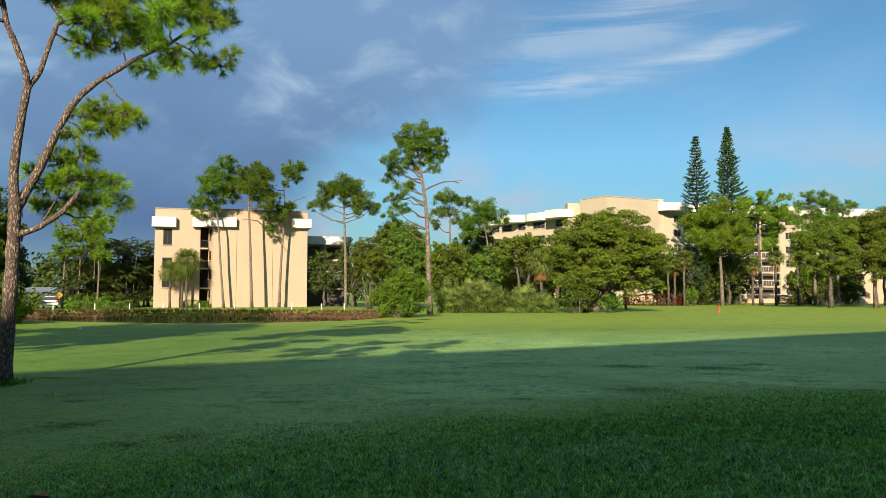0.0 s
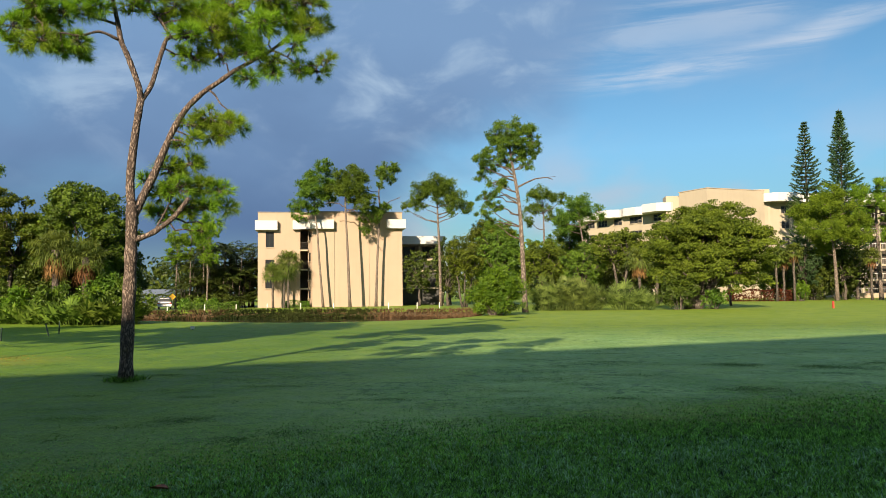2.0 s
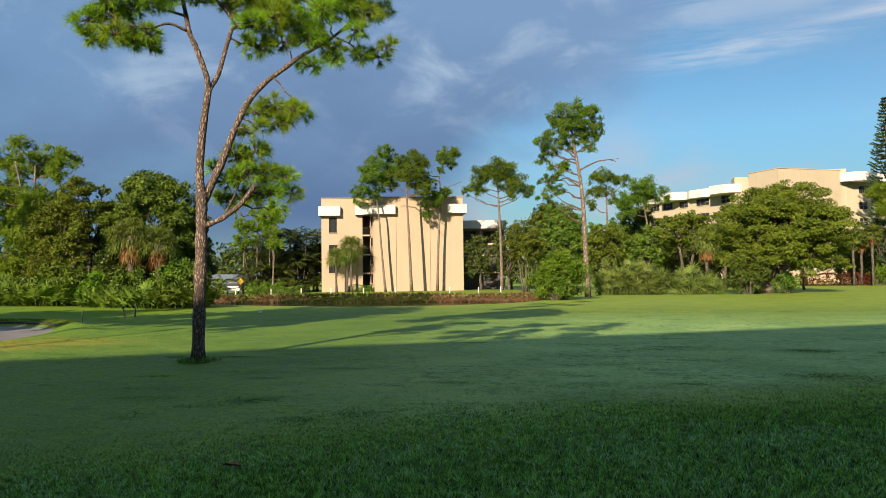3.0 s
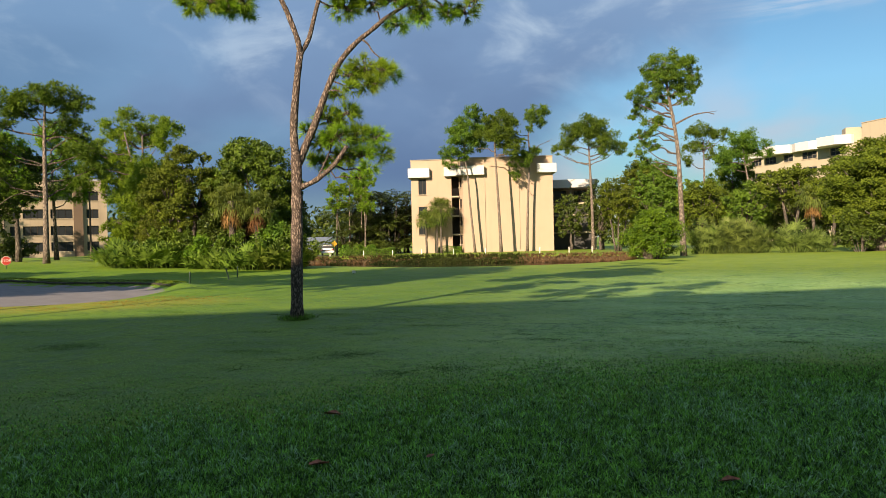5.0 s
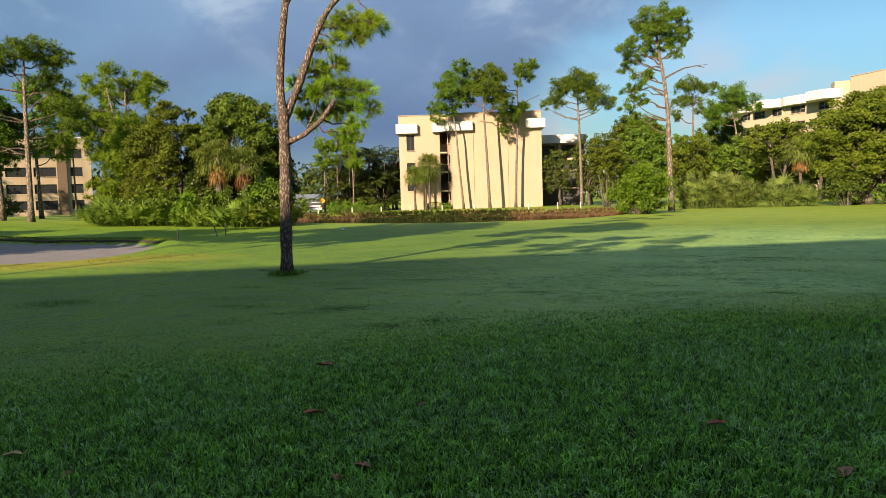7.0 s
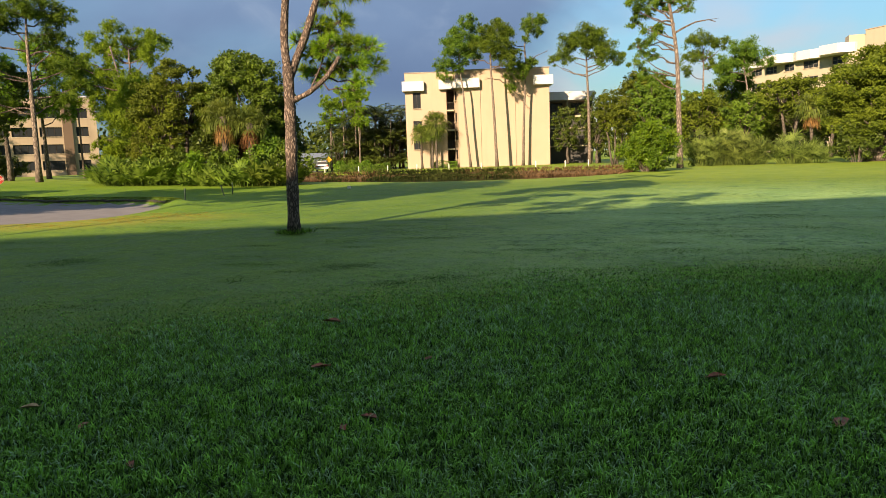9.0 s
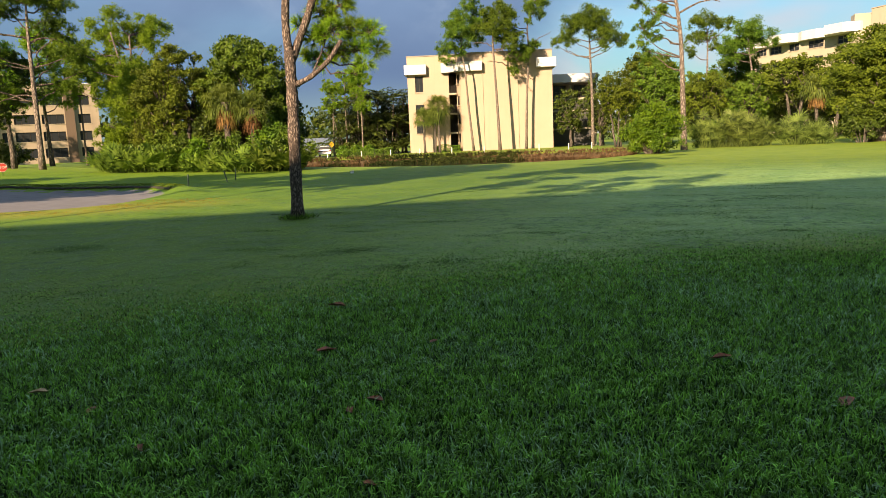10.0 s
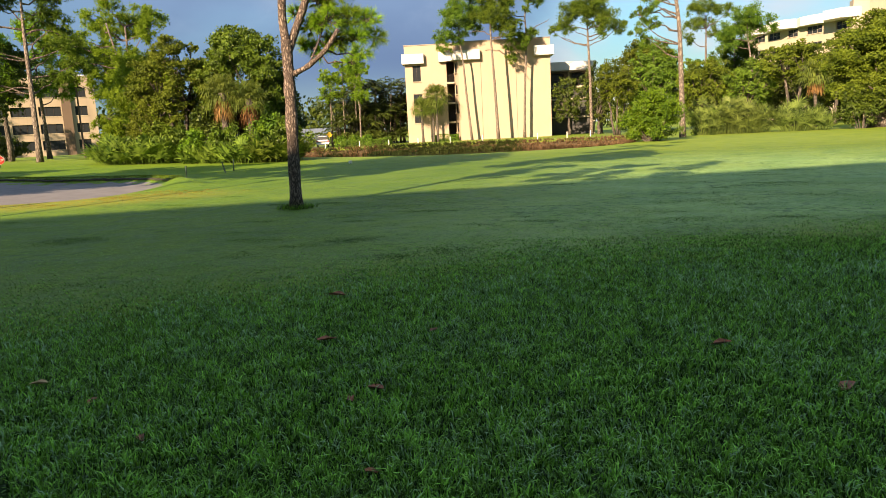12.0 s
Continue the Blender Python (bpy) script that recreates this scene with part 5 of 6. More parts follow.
# ---- thicket west of the pond ----
broadleaf_tree((-33.5, 41.5), 8.3, 3.4, 3.0, 3.4, "olive green spreading tree in the thicket", 61, M_LEAF_OLIVE, leaf=0.16, cover=1.1, ragged=0.32, lobes=38, stems=((-0.4, 0), (0.5, 0.2)))
broadleaf_tree((-29.0, 43.0), 9.9, 3.7, 3.0, 4.5, "tall glossy broadleaf tree in the thicket", 62, M_LEAF, leaf=0.18, cover=1.15, ragged=0.3, lobes=46, stems=((-0.4, 0), (0.5, 0.2)))
broadleaf_tree((-28.4, 44.4), 8.4, 2.3, 2.6, 4.0, "dark glossy broadleaf tree in the thicket", 63, M_LEAF_DARK, leaf=0.20, cover=1.1, ragged=0.35, lobes=36)
broadleaf_tree((-29.0, 47.2), 7.6, 1.9, 2.0, 3.4, "dark evergreen in the thicket", 64, M_LEAF_DARK, leaf=0.20, lobes=26)
broadleaf_tree((-37.6, 44.5), 7.0, 2.6, 2.6, 3.2, "olive scrub tree in the thicket", 65, M_LEAF_OLIVE, leaf=0.15, lobes=26)
broadleaf_tree((-31.0, 47.5), 7.6, 4.2, 2.5, 3.6, "dark tree deep in the thicket", 66, M_LEAF_DARK, leaf=0.28, lobes=30)
fan_palm((-28.3, 39.6), 4.3, "cabbage palm with a skirt of dead fronds", 67, fronds=44, reach=0.85, blade=0.9, skirt=26, droop=0.55, girth=0.2, width=0.026)
fan_palm((-26.8, 40.2), 3.9, "cabbage palm half hidden in the thicket", 68, fronds=36, reach=0.85, blade=0.85, skirt=14, droop=0.55, girth=0.18, width=0.026)
for k, (x, y, r, h, m, lf) in enumerate(((-31.6, 38.9, 1.5, 2.6, M_LEAF, .2), (-29.6, 38.2, 1.3, 2.0, M_LEAF_BRIGHT, .18), (-27.6, 38.4, 1.5, 2.4, M_LEAF, .2), (-25.6, 38.9, 1.4, 2.2, M_LEAF_BRIGHT, .18),
                                        (-24.0, 39.9, 1.4, 2.7, M_LEAF, .2), (-33.4, 39.6, 1.5, 2.8, M_LEAF_OLIVE, .2), (-30.4, 40.6, 1.6, 3.4, M_LEAF_DARK, .22), (-26.0, 41.0, 1.6, 3.4, M_LEAF, .22))):
    bush("bush", (x, y), r, r, h, "leafy green shrub under the thicket", 70 + k, m, "thicket shrubs", lf)
for k, (x, y, r, h, n) in enumerate(((-35.3, 37.3, 1.3, 2.2, 40), (-34.1, 36.7, 1.4, 1.8, 44), (-32.8, 37.2, 1.3, 2.3, 44), (-31.8, 37.7, 1.1, 2.0, 34), (-29.2, 37.5, 0.8, 1.0, 22), (-27.9, 37.6, 0.8, 1.2, 22), (-26.8, 37.7, 0.8, 1.1, 22),
                                     (-25.5, 37.4, 1.1, 1.7, 36), (-24.2, 38.0, 1.2, 2.1, 40), (-23.7, 39.4, 0.9, 1.8, 30), (-36.4, 38.4, 1.1, 1.5, 30))):
    palmetto((x, y), r, r, h, "bright green saw palmetto at the edge of the lawn", 80 + k, None, n, blade=0.80, width=0.085)
broadleaf_tree((-52.5, 42.0), 8.6, 2.6, 2.6, 3.6, "dark oak on the west lawn", 181, M_LEAF_DARK, leaf=0.28, lobes=26, girth=0.2)
broadleaf_tree((-55.5, 47.0), 10.4, 3.0, 3.0, 3.6, "tall dark oak on the west lawn", 182, M_LEAF_DARK, leaf=0.28, lobes=26, girth=0.24)
hedge((-46.0, 57.0), 40, 5.0, 1.2, 1.3, "clipped green hedge before the west building", 95, M_LEAF_BRIGHT)
bush("bush", (-60.0, 50.0), 3.0, 2.0, 2.2, "dark broad shrub on the west lawn", 96, M_LEAF_DARK, "west shrubs", 0.26)

# ---- palms and wood left of the cream house ----
for k, (x, y, s, h) in enumerate(((-47.0, 93.0, 6, 8.0), (-45.0, 93.6, 6, 8.8), (-43.4, 95.0, 6, 9.2), (-41.6, 96.4, 6, 9.4), (-49.0, 96.5, 5, 8.6), (-41.4, 99.5, 6, 10.2), (-46.0, 98.0, 6, 9.4), (-43.6, 100.0, 5, 10.0))):
    feather_palm((x, y), s, h, "dark clump of feather palms beside the cream house", 100 + k, M_PALM_DARK)
for k, (x, y, h, r) in enumerate(((-48.5, 101.0, 7.5, 2.6), (-44.5, 101.5, 8.2, 2.6), (-41.0, 101.0, 8.6, 2.6))):
    broadleaf_tree((x, y), h, r, 2.2, h * 0.47, "dark tree behind the feather palms", 196 + k, M_LEAF_DARK, leaf=0.34, lobes=20)
for k, (x, y, r, h) in enumerate(((-45.5, 90.6, 2.0, 2.0), (-43.2, 91.6, 1.8, 2.2), (-41.2, 92.6, 1.5, 2.0))):
    bush("bush", (x, y), r, 1.2, h, "dark shrub at the foot of the palms", 110 + k, M_LEAF_DARK, "palm shrubs", 0.26)
for k, (x, y, r, h) in enumerate(((-43.7, 85.8, 0.9, 1.5), (-42.2, 86.5, 1.0, 1.7), (-40.6, 87.0, 0.9, 1.5))):
    bush("bush", (x, y), r, 1.0, h, "bright yellow-green shrub beside the drive", 250 + k, M_LEAF_BRIGHT, "drive shrubs", 0.2)
hedge((-39.6, 84.5), 15, 6.0, 1.0, 0.9, "low clipped hedge beside the cream house", 115, M_LEAF)
hedge((-32.4, 95.4), 17, 3.0, 0.8, 0.9, "low clipped hedge under the balconies", 116, M_LEAF)
fan_palm((-35.2, 93.6), 4.7, "cabbage palm before the cream house", 118, fronds=54, reach=1.0, blade=1.05, droop=0.5, width=0.036)
fan_palm((-33.8, 94.0), 4.9, "cabbage palm before the cream house", 119, fronds=54, reach=0.95, blade=1.0, droop=0.5, width=0.036)
fan_palm((-33.0, 93.4), 6.2, "tall cabbage palm before the balconies", 120, fronds=54, reach=1.2, blade=1.2, droop=0.5, width=0.036)

for k, (x, w, h) in enumerate(((-33.4, 4.0, 0.45), (-28.6, 5.2, 0.7), (-23.4, 5.0, 0.65))):
    hedge((x, 76.7), 0, w, 1.5, h, "dark green low growth along the pond bank", 210 + k, M_BANK, 0.2)

# ---- wood between the houses ----
broadleaf_tree((-6.6, 100.0), 12.4, 4.4, 3.4, 5.4, "tall olive tree rising behind the pond wood", 251, M_LEAF_OLIVE, leaf=0.32, lobes=32, cover=1.1, ragged=0.35)
broadleaf_tree((0.2, 99.0), 9.4, 3.6, 3.2, 4.2, "green tree rising behind the pond wood", 252, M_LEAF, leaf=0.32, lobes=30, cover=1.1, ragged=0.35)
broadleaf_tree((-8.8, 87.5), 9.2, 3.2, 3.0, 3.4, "rounded tree with pale forked trunks on the bank", 121, M_LEAF_OLIVE, leaf=0.22, lobes=30, stems=((-0.6, 0), (0.7, 0.3), (0.1, -0.3)), girth=0.14)
broadleaf_tree((-4.7, 94.8), 11.0, 4.6, 3.6, 5.0, "broad green tree behind the pond bush", 122, M_LEAF, leaf=0.32, lobes=34)
broadleaf_tree((-12.4, 103.0), 10.4, 3.0, 3.0, 4.6, "dark green tree beside the porches", 123, M_LEAF_DARK, leaf=0.32, lobes=28)
broadleaf_tree((0.6, 90.0), 9.0, 3.8, 3.4, 4.2, "green tree behind the tall pine", 124, M_LEAF_OLIVE, leaf=0.30, lobes=32)
broadleaf_tree((5.2, 88.0), 8.0, 3.2, 3.0, 3.8, "olive tree behind the palmettos", 125, M_LEAF, leaf=0.30, lobes=28)
broadleaf_tree((9.6, 86.0), 9.6, 3.9, 3.2, 3.2, "dark spreading tree with a bare underside", 126, M_LEAF_OLIVE, leaf=0.28, lobes=30, stems=((-0.5, 0), (0.6, 0)))
broadleaf_tree((14.0, 88.0), 9.4, 3.6, 3.2, 4.0, "dark tree between the houses", 127, M_LEAF_DARK, leaf=0.30, lobes=28)
broadleaf_tree((-16.4, 100.2), 8.4, 2.5, 2.0, 3.9, "dark tree shading the porches", 161, M_LEAF_DARK, leaf=0.30, lobes=24)
broadleaf_tree((-12.2, 98.6), 6.4, 1.9, 1.8, 2.9, "dark small tree beside the porches", 162, M_LEAF_DARK, leaf=0.28, lobes=18)
for k, (x, y, h, r) in enumerate(((6.6, 96.0, 8.0, 3.2), (11.6, 97.0, 8.6, 3.4), (16.8, 99.0, 9.0, 3.6), (22.4, 103.0, 9.0, 3.8), (27.6, 110.0, 8.0, 3.2), (1.8, 97.0, 9.0, 3.2))):
    broadleaf_tree((x, y), h, r, 2.6, h * 0.46, "dark tree in the wood before the tan building", 163 + k, M_LEAF_DARK if k % 2 else M_LEAF_OLIVE, leaf=0.36, lobes=24, cover=1.15, ragged=0.35)
bush("bush", (-2.9, 52.6), 2.15, 1.9, 3.4, "big rounded bright green bush beside the pond", 128, M_LEAF_BRIGHT, "lawn shrubs", 0.15, 0.95, 26)
bush("bush", (0.6, 66.8), 1.6, 1.2, 2.6, "dark shrub behind the tall pine", 129, M_LEAF, "lawn shrubs", 0.2)
for k, (x, y, r, h, n) in enumerate(((0.9, 65.4, 1.3, 4.4, 56), (2.5, 65.9, 1.2, 5.0, 56), (3.9, 65.2, 1.1, 3.6, 44), (5.0, 66.4, 1.0, 3.0, 40), (7.6, 64.9, 1.5, 3.5, 80), (9.3, 65.0, 0.8, 2.2, 36))):
    palmetto((x, y), r, 1.2, h, "grey-green palmetto clump at the edge of the lawn", 130 + k, M_SILVER, n, blade=0.75, width=0.05)
fan_palm((10.4, 76.0), 4.9, "cabbage palm with a thick skirt of dead fronds", 136, fronds=34, reach=0.9, blade=1.0, skirt=34, droop=0.7)
broadleaf_tree((13.4, 65.2), 10.0, 6.1, 4.6, 4.9, "large dense broadleaf tree on the lawn's edge", 137, M_LEAF_SUNNY, leaf=0.20, lobes=64, lean=(1.3, 0), stems=((-0.7, 0), (0, 0.3), (0.7, 0)), girth=0.40, lobe=0.30, cover=1.05, ragged=0.42)
bush("bush", (12.0, 63.8), 1.9, 1.3, 3.4, "shrub at the foot of the large tree", 138, M_LEAF_DARK, "lawn shrubs", 0.2)
bush("bush", (15.0, 64.6), 1.4, 1.0, 1.9, "shrub at the foot of the large tree", 139, M_LEAF, "lawn shrubs", 0.2)

for k, (x, y, h, r) in enumerate(((8.4, 108.0, 6.4, 3.0), (13.0, 109.5, 7.4, 3.2), (17.4, 109.0, 6.2, 3.0), (21.8, 108.0, 7.0, 3.2), (34.6, 109.5, 8.2, 3.0), (38.8, 108.0, 7.4, 2.8), (43.0, 111.0, 7.0, 2.6), (54.6, 110.5, 5.8, 2.2), (58.4, 111.5, 6.4, 2.6), (63.0, 112.5, 5.0, 2.4))):
    bush("bush", (x, y), r, 2.0, h, "tall dark shrub in the wood before the tan building", 240 + k, M_LEAF_DARK, "wood shrubs", 0.36, 1.1, 14)

# ---- far right of the lawn ----
broadleaf_tree((19.8, 78.0), 5.2, 2.0, 1.8, 1.9, "small light tree beside the large one", 141, M_LEAF, leaf=0.24, lobes=20, girth=0.12)
for k, (x, y, h, sk) in enumerate(((31.2, 100.0, 6.2, 0), (32.6, 101.5, 5.8, 8), (33.4, 100.0, 6.6, 6), (47.0, 102.0, 6.8, 8), (50.6, 103.0, 7.2, 10), (44.6, 104.0, 6.0, 10))):
    fan_palm((x, y), h, "cabbage palm before the tan building", 142 + k, fronds=34, reach=0.85, blade=0.85, skirt=sk, droop=0.45)
hedge((29.8, 102.6), -16, 7.6, 1.0, 1.5, "red-brown croton hedge on the lawn's edge", 148, M_CROTON, 0.24)
bush("bush", (34.6, 101.0), 1.2, 0.9, 2.8, "yellow-green shrub before the tan building", 149, M_LEAF_BRIGHT, "lawn shrubs", 0.22)
for k, (x, y, h, r, m) in enumerate(((36.8, 106.0, 9.0, 2.6, M_ARAUC), (42.6, 107.5, 9.0, 2.8, M_LEAF_DARK), (34.2, 107.0, 7.5, 2.4, M_LEAF_DARK), (45.2, 110.0, 8.0, 2.4, M_LEAF_DARK))):
    broadleaf_tree((x, y), h, r, r, h * 0.47, "dark evergreen before the tan building", 150 + k, m, leaf=0.32, lobes=24)
broadleaf_tree((46.4, 86.9), 11.8, 5.2, 4.2, 5.3, "wide olive oak on the lawn's edge", 155, M_LEAF_OLIVE, leaf=0.21, lobes=46, stems=((0.5, 0.1),), girth=0.28, lean=(-0.5, 0), bark=M_BARK_GREY)
broadleaf_tree((52.0, 86.9), 12.6, 6.0, 4.2, 5.7, "wide olive oak with a dark trunk", 156, M_LEAF_OLIVE, leaf=0.21, lobes=50, girth=0.28, bark=M_LIMB)
broadleaf_tree((60.0, 93.0), 13.6, 5.0, 4.2, 5.0, "dark oak at the end of the lawn", 157, M_LEAF_OLIVE, leaf=0.30, lobes=40, girth=0.34)
broadleaf_tree((63.5, 104.0), 15.0, 5.6, 4.2, 5.6, "tall dark tree behind the oaks", 158, M_LEAF_DARK, leaf=0.34, lobes=34)


broadleaf_tree((38.6, 110.0), 8.5, 2.4, 2.2, 4.0, "dark evergreen before the tan building", 186, M_LEAF_DARK, leaf=0.32, lobes=20)
hedge((56.6, 117.0), -14, 5.0, 1.2, 1.3, "clipped dark hedge before the tan building", 187, M_LEAF_DARK, 0.24)
# ---- wood on the horizon ----
def far_wood():
    rng = np.random.default_rng(300)
    leaves = Batch()
    for a in np.arange(-62, 48, 1.0):
        r = rng.uniform(165, 215)
        x, y = r * math.sin(radians(a)), r * math.cos(radians(a))
        for k in range(7):
            h = rng.uniform(1.5, 8.5)
            c = np.array((x + rng.uniform(-3, 3), y + rng.uniform(-4, 4), h))
            o = unit(rng.normal(size=(44, 3)))
            put_leaves(leaves, rng, c + o * np.array((2.2, 2.2, 1.7)) * rng.uniform(0.7, 1.05, (44, 1)), o, 1.1, 0.75)
    single("far_trees", leaves, M_LEAF_DARK, "distant belt of dark green trees on the horizon", "trees", kind="stuff")


far_wood()

# ---- unseen trees by the viewer's left, known by their shade on the bunker and the lawn behind it ----
for k, (x, y, h, r, rz) in enumerate(((-20.9, 1.5, 20.4, 5.8, 5.6), (-19.2, -3.0, 21.6, 3.6, 5.2), (-31.0, 1.0, 16.8, 5.6, 4.6), (-40.0, 2.0, 13.6, 5.6, 3.6), (-30.0, 6.0, 9.5, 5.0, 3.2))):
    broadleaf_tree((x, y), h, r, r, rz, "broad tree shading the bunker and lawn", 171 + k, M_LEAF_DARK, "shade trees", leaf=0.8, lobes=24, cover=1.2, girth=0.12)
pine_tree((-7.0, 2.2), [(0, 0), (0.1, 6), (0, 11.6)], 0.13, scatter_clumps(190, 11, 0, 10.0, 1.6, 2.0, 0.40, 0.60), "pine beside the viewer, known by its shadow", 191, "shade trees", swell=1.25)
pine_tree((-4.9, -2.0), [(0, 0), (0.1, 6), (0, 12.0)], 0.10, [(0, 0, 12.9, 0.6), (0.3, 0.3, 12.2, 0.6), (-0.3, 0.2, 11.6, 0.6), (0.1, -0.3, 13.4, 0.45), (0.0, 0.2, 11.0, 0.5)], "slim pine behind the viewer, known by its shadow", 192, "shade trees", swell=1.25)


for k, (x, y, h) in enumerate(((-104.5, 60.0, 18.0), (-98.0, 64.0, 15.0))):
    pine_tree((x, y), [(0, 0), (0.1, 8), (0.2, h - 1.0)], 0.25, scatter_clumps(194 + k, 9, 0, h - 4.0, 3.4, 4.2, 0.8, 1.2), "pine on the west lawn, known by its dappled shade", 194 + k, "shade trees", wide=0.09, dense=0.5)


# ---- turf blades near the viewer ----
def rough_edge(x, y):
    return y - 0.62 * x + 0.02 * x * x


def sector(rng, rings):
    """Points scattered over rings round the viewer's stand, so many to the square metre."""
    rows = []
    for r0, r1, per in rings:
        n = int(per * 0.5 * 1.55 * (r1 * r1 - r0 * r0))
        r = np.sqrt(rng.uniform(r0 * r0, r1 * r1, n))
        a = rng.uniform(-0.93, 0.62, n)
        rows.append(np.stack((r * np.sin(a), r * np.cos(a)), 1))
    p = np.vstack(rows)
    return p[:, 0], p[:, 1]


def blades(rng, x, y, h, w, lean, bent=True):
    n = len(x)
    a = rng.uniform(0, 2 * math.pi, n)
    d = np.stack((np.cos(a), np.sin(a), np.zeros(n)), 1)
    a = a + rng.normal(size=n) * 0.6
    s = np.stack((-np.sin(a), np.cos(a), np.zeros(n)), 1) * w[:, None] * 0.5
    foot = np.stack((x, y, ground_height(x, y) - 0.004), 1)
    up = np.array((0.0, 0.0, 1.0))
    tip = foot + up * (h * (1 - 0.25 * lean))[:, None] + d * (h * lean)[:, None]
    if not bent:
        v = np.stack((foot - s, foot + s, tip), 1).reshape(-1, 3)
        return Batch().add(v, None, np.arange(3 * n).reshape(-1, 3))
    m = foot + up * h[:, None] * 0.6 + d * (h * lean * 0.35)[:, None]
    v = np.stack((foot - s, foot + s, m + s * 0.8, m - s * 0.8, tip), 1).reshape(-1, 3)
    k = np.arange(n)[:, None] * 5
    return Batch().add(v, k + np.array((0, 1, 2, 3)), k + np.array((3, 2, 4)))


def grass():
    rng = np.random.default_rng(77)
    for mat, name, rings, bent, label in (
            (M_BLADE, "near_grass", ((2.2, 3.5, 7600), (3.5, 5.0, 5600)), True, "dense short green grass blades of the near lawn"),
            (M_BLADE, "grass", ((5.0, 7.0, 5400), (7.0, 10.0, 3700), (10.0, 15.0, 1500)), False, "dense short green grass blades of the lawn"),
            (M_BLADE_DEW, "dewy_grass", ((2.2, 5.0, 1500), (5.0, 9.0, 1000)), True, "pale dewy grass blades bent over in the lawn")):
        x, y = sector(rng, rings)
        edge = rough_edge(x, y) + 0.9 * np.sin(x * 0.9) + 0.5 * np.sin(y * 1.7 + x * 2.3)
        keep = rng.random(len(x)) > 0.70 * blend(7.8, 11.6, edge) + 0.30 * blend(11.0, 14.5, edge)
        if mat is M_BLADE_DEW:
            damp = np.sin(x * 1.7 + 2 * np.sin(y * 1.1)) * np.sin(y * 1.9 + 2 * np.sin(x * 1.3))
            keep &= rng.random(len(x)) < 0.45 + 0.55 * (damp > 0.25)
        x, y = x[keep], y[keep]
        n = len(x)
        lump = 0.60 + 0.75 * np.clip(np.sin(x * 33 + 3 * np.sin(y * 17)) * np.sin(y * 29 + 3 * np.sin(x * 21)) + 0.5, 0, 1)
        h = lump * (0.015 + 0.032 * (1 - blend(7.0, 11.0, rough_edge(x, y)))) * rng.uniform(0.6, 1.35, n)
        w = (0.0062 + 0.0008 * np.hypot(x, y)) * rng.uniform(0.7, 1.3, n)
        single(name, blades(rng, x, y, h, w, rng.uniform(0.2, 1.2, n) if bent else rng.uniform(0.3, 1.5, n), bent), mat, label, "grass", kind="stuff")


def grass_around():
    """The same turf on the other sides of the stand, wider spaced."""
    rng = np.random.default_rng(79)
    n = 80000
    r, a = 7.5 * np.sqrt(rng.random(n)), rng.uniform(-math.pi, math.pi, n)
    k = (r < 2.2) | (a < -0.93) | (a > 0.62)
    x, y = (r * np.sin(a))[k], (r * np.cos(a))[k]
    k = rough_edge(x, y) < 9.5
    x, y = x[k], y[k]
    n = len(x)
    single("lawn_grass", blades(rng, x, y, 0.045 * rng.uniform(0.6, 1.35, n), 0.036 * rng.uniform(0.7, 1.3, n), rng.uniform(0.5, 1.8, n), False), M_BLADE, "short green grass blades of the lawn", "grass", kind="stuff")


def mown_grass():
    rng = np.random.default_rng(78)
    x, y = sector(rng, ((4.5, 8.0, 1200), (8.0, 12.0, 1250), (12.0, 17.0, 480), (17.0, 24.0, 100)))
    edge = rough_edge(x, y) + 0.9 * np.sin(x * 0.9) + 0.5 * np.sin(y * 1.7 + x * 2.3)
    keep = (rng.random(len(x)) < blend(7.5, 10.5, edge)) & (bunker_ring(x, y) > 1.05)
    x, y = x[keep], y[keep]
    n = len(x)
    h = 0.015 * rng.uniform(0.6, 1.4, n)
    w = (0.006 + 0.0011 * np.hypot(x, y)) * rng.uniform(0.7, 1.3, n)
    single("mown_grass", blades(rng, x, y, h, w, rng.uniform(1.0, 3.2, n), False), M_BLADE_MOWN, "closely mown pale green dewy turf", "grass", kind="stuff")


grass()
grass_around()
mown_grass()


# ---- tufts of coarser grass scattered over the fairway ----
def coarse_tufts():
    rng = np.random.default_rng(99)
    xs, ys = [], []
    for _ in range(300):
        r, a = 5.5 + 18 * rng.random() ** 1.4, rng.uniform(-0.92, 0.58)
        x, y = r * math.sin(a), r * math.cos(a)
        if bunker_ring(x, y) < 1.1 or math.sin(x * 0.9 + 1) + math.sin(y * 0.8 + x * 0.4) < -0.4:
            continue
        n = int(rng.uniform(50, 260))
        w = rng.uniform(0.07, 0.36)
        xs.append(x + rng.normal(size=n) * w * 1.7)
        ys.append(y + rng.normal(size=n) * w * 0.8)
    x, y = np.concatenate(xs), np.concatenate(ys)
    n = len(x)
    w = (0.007 + 0.0010 * np.hypot(x, y)) * rng.uniform(0.7, 1.3, n)
    single("coarse_grass", blades(rng, x, y, 0.022 * rng.uniform(0.6, 1.3, n), w, rng.uniform(0.6, 2.2, n), False), M_COARSE, "scattered tufts of darker coarse grass", "grass", kind="stuff")


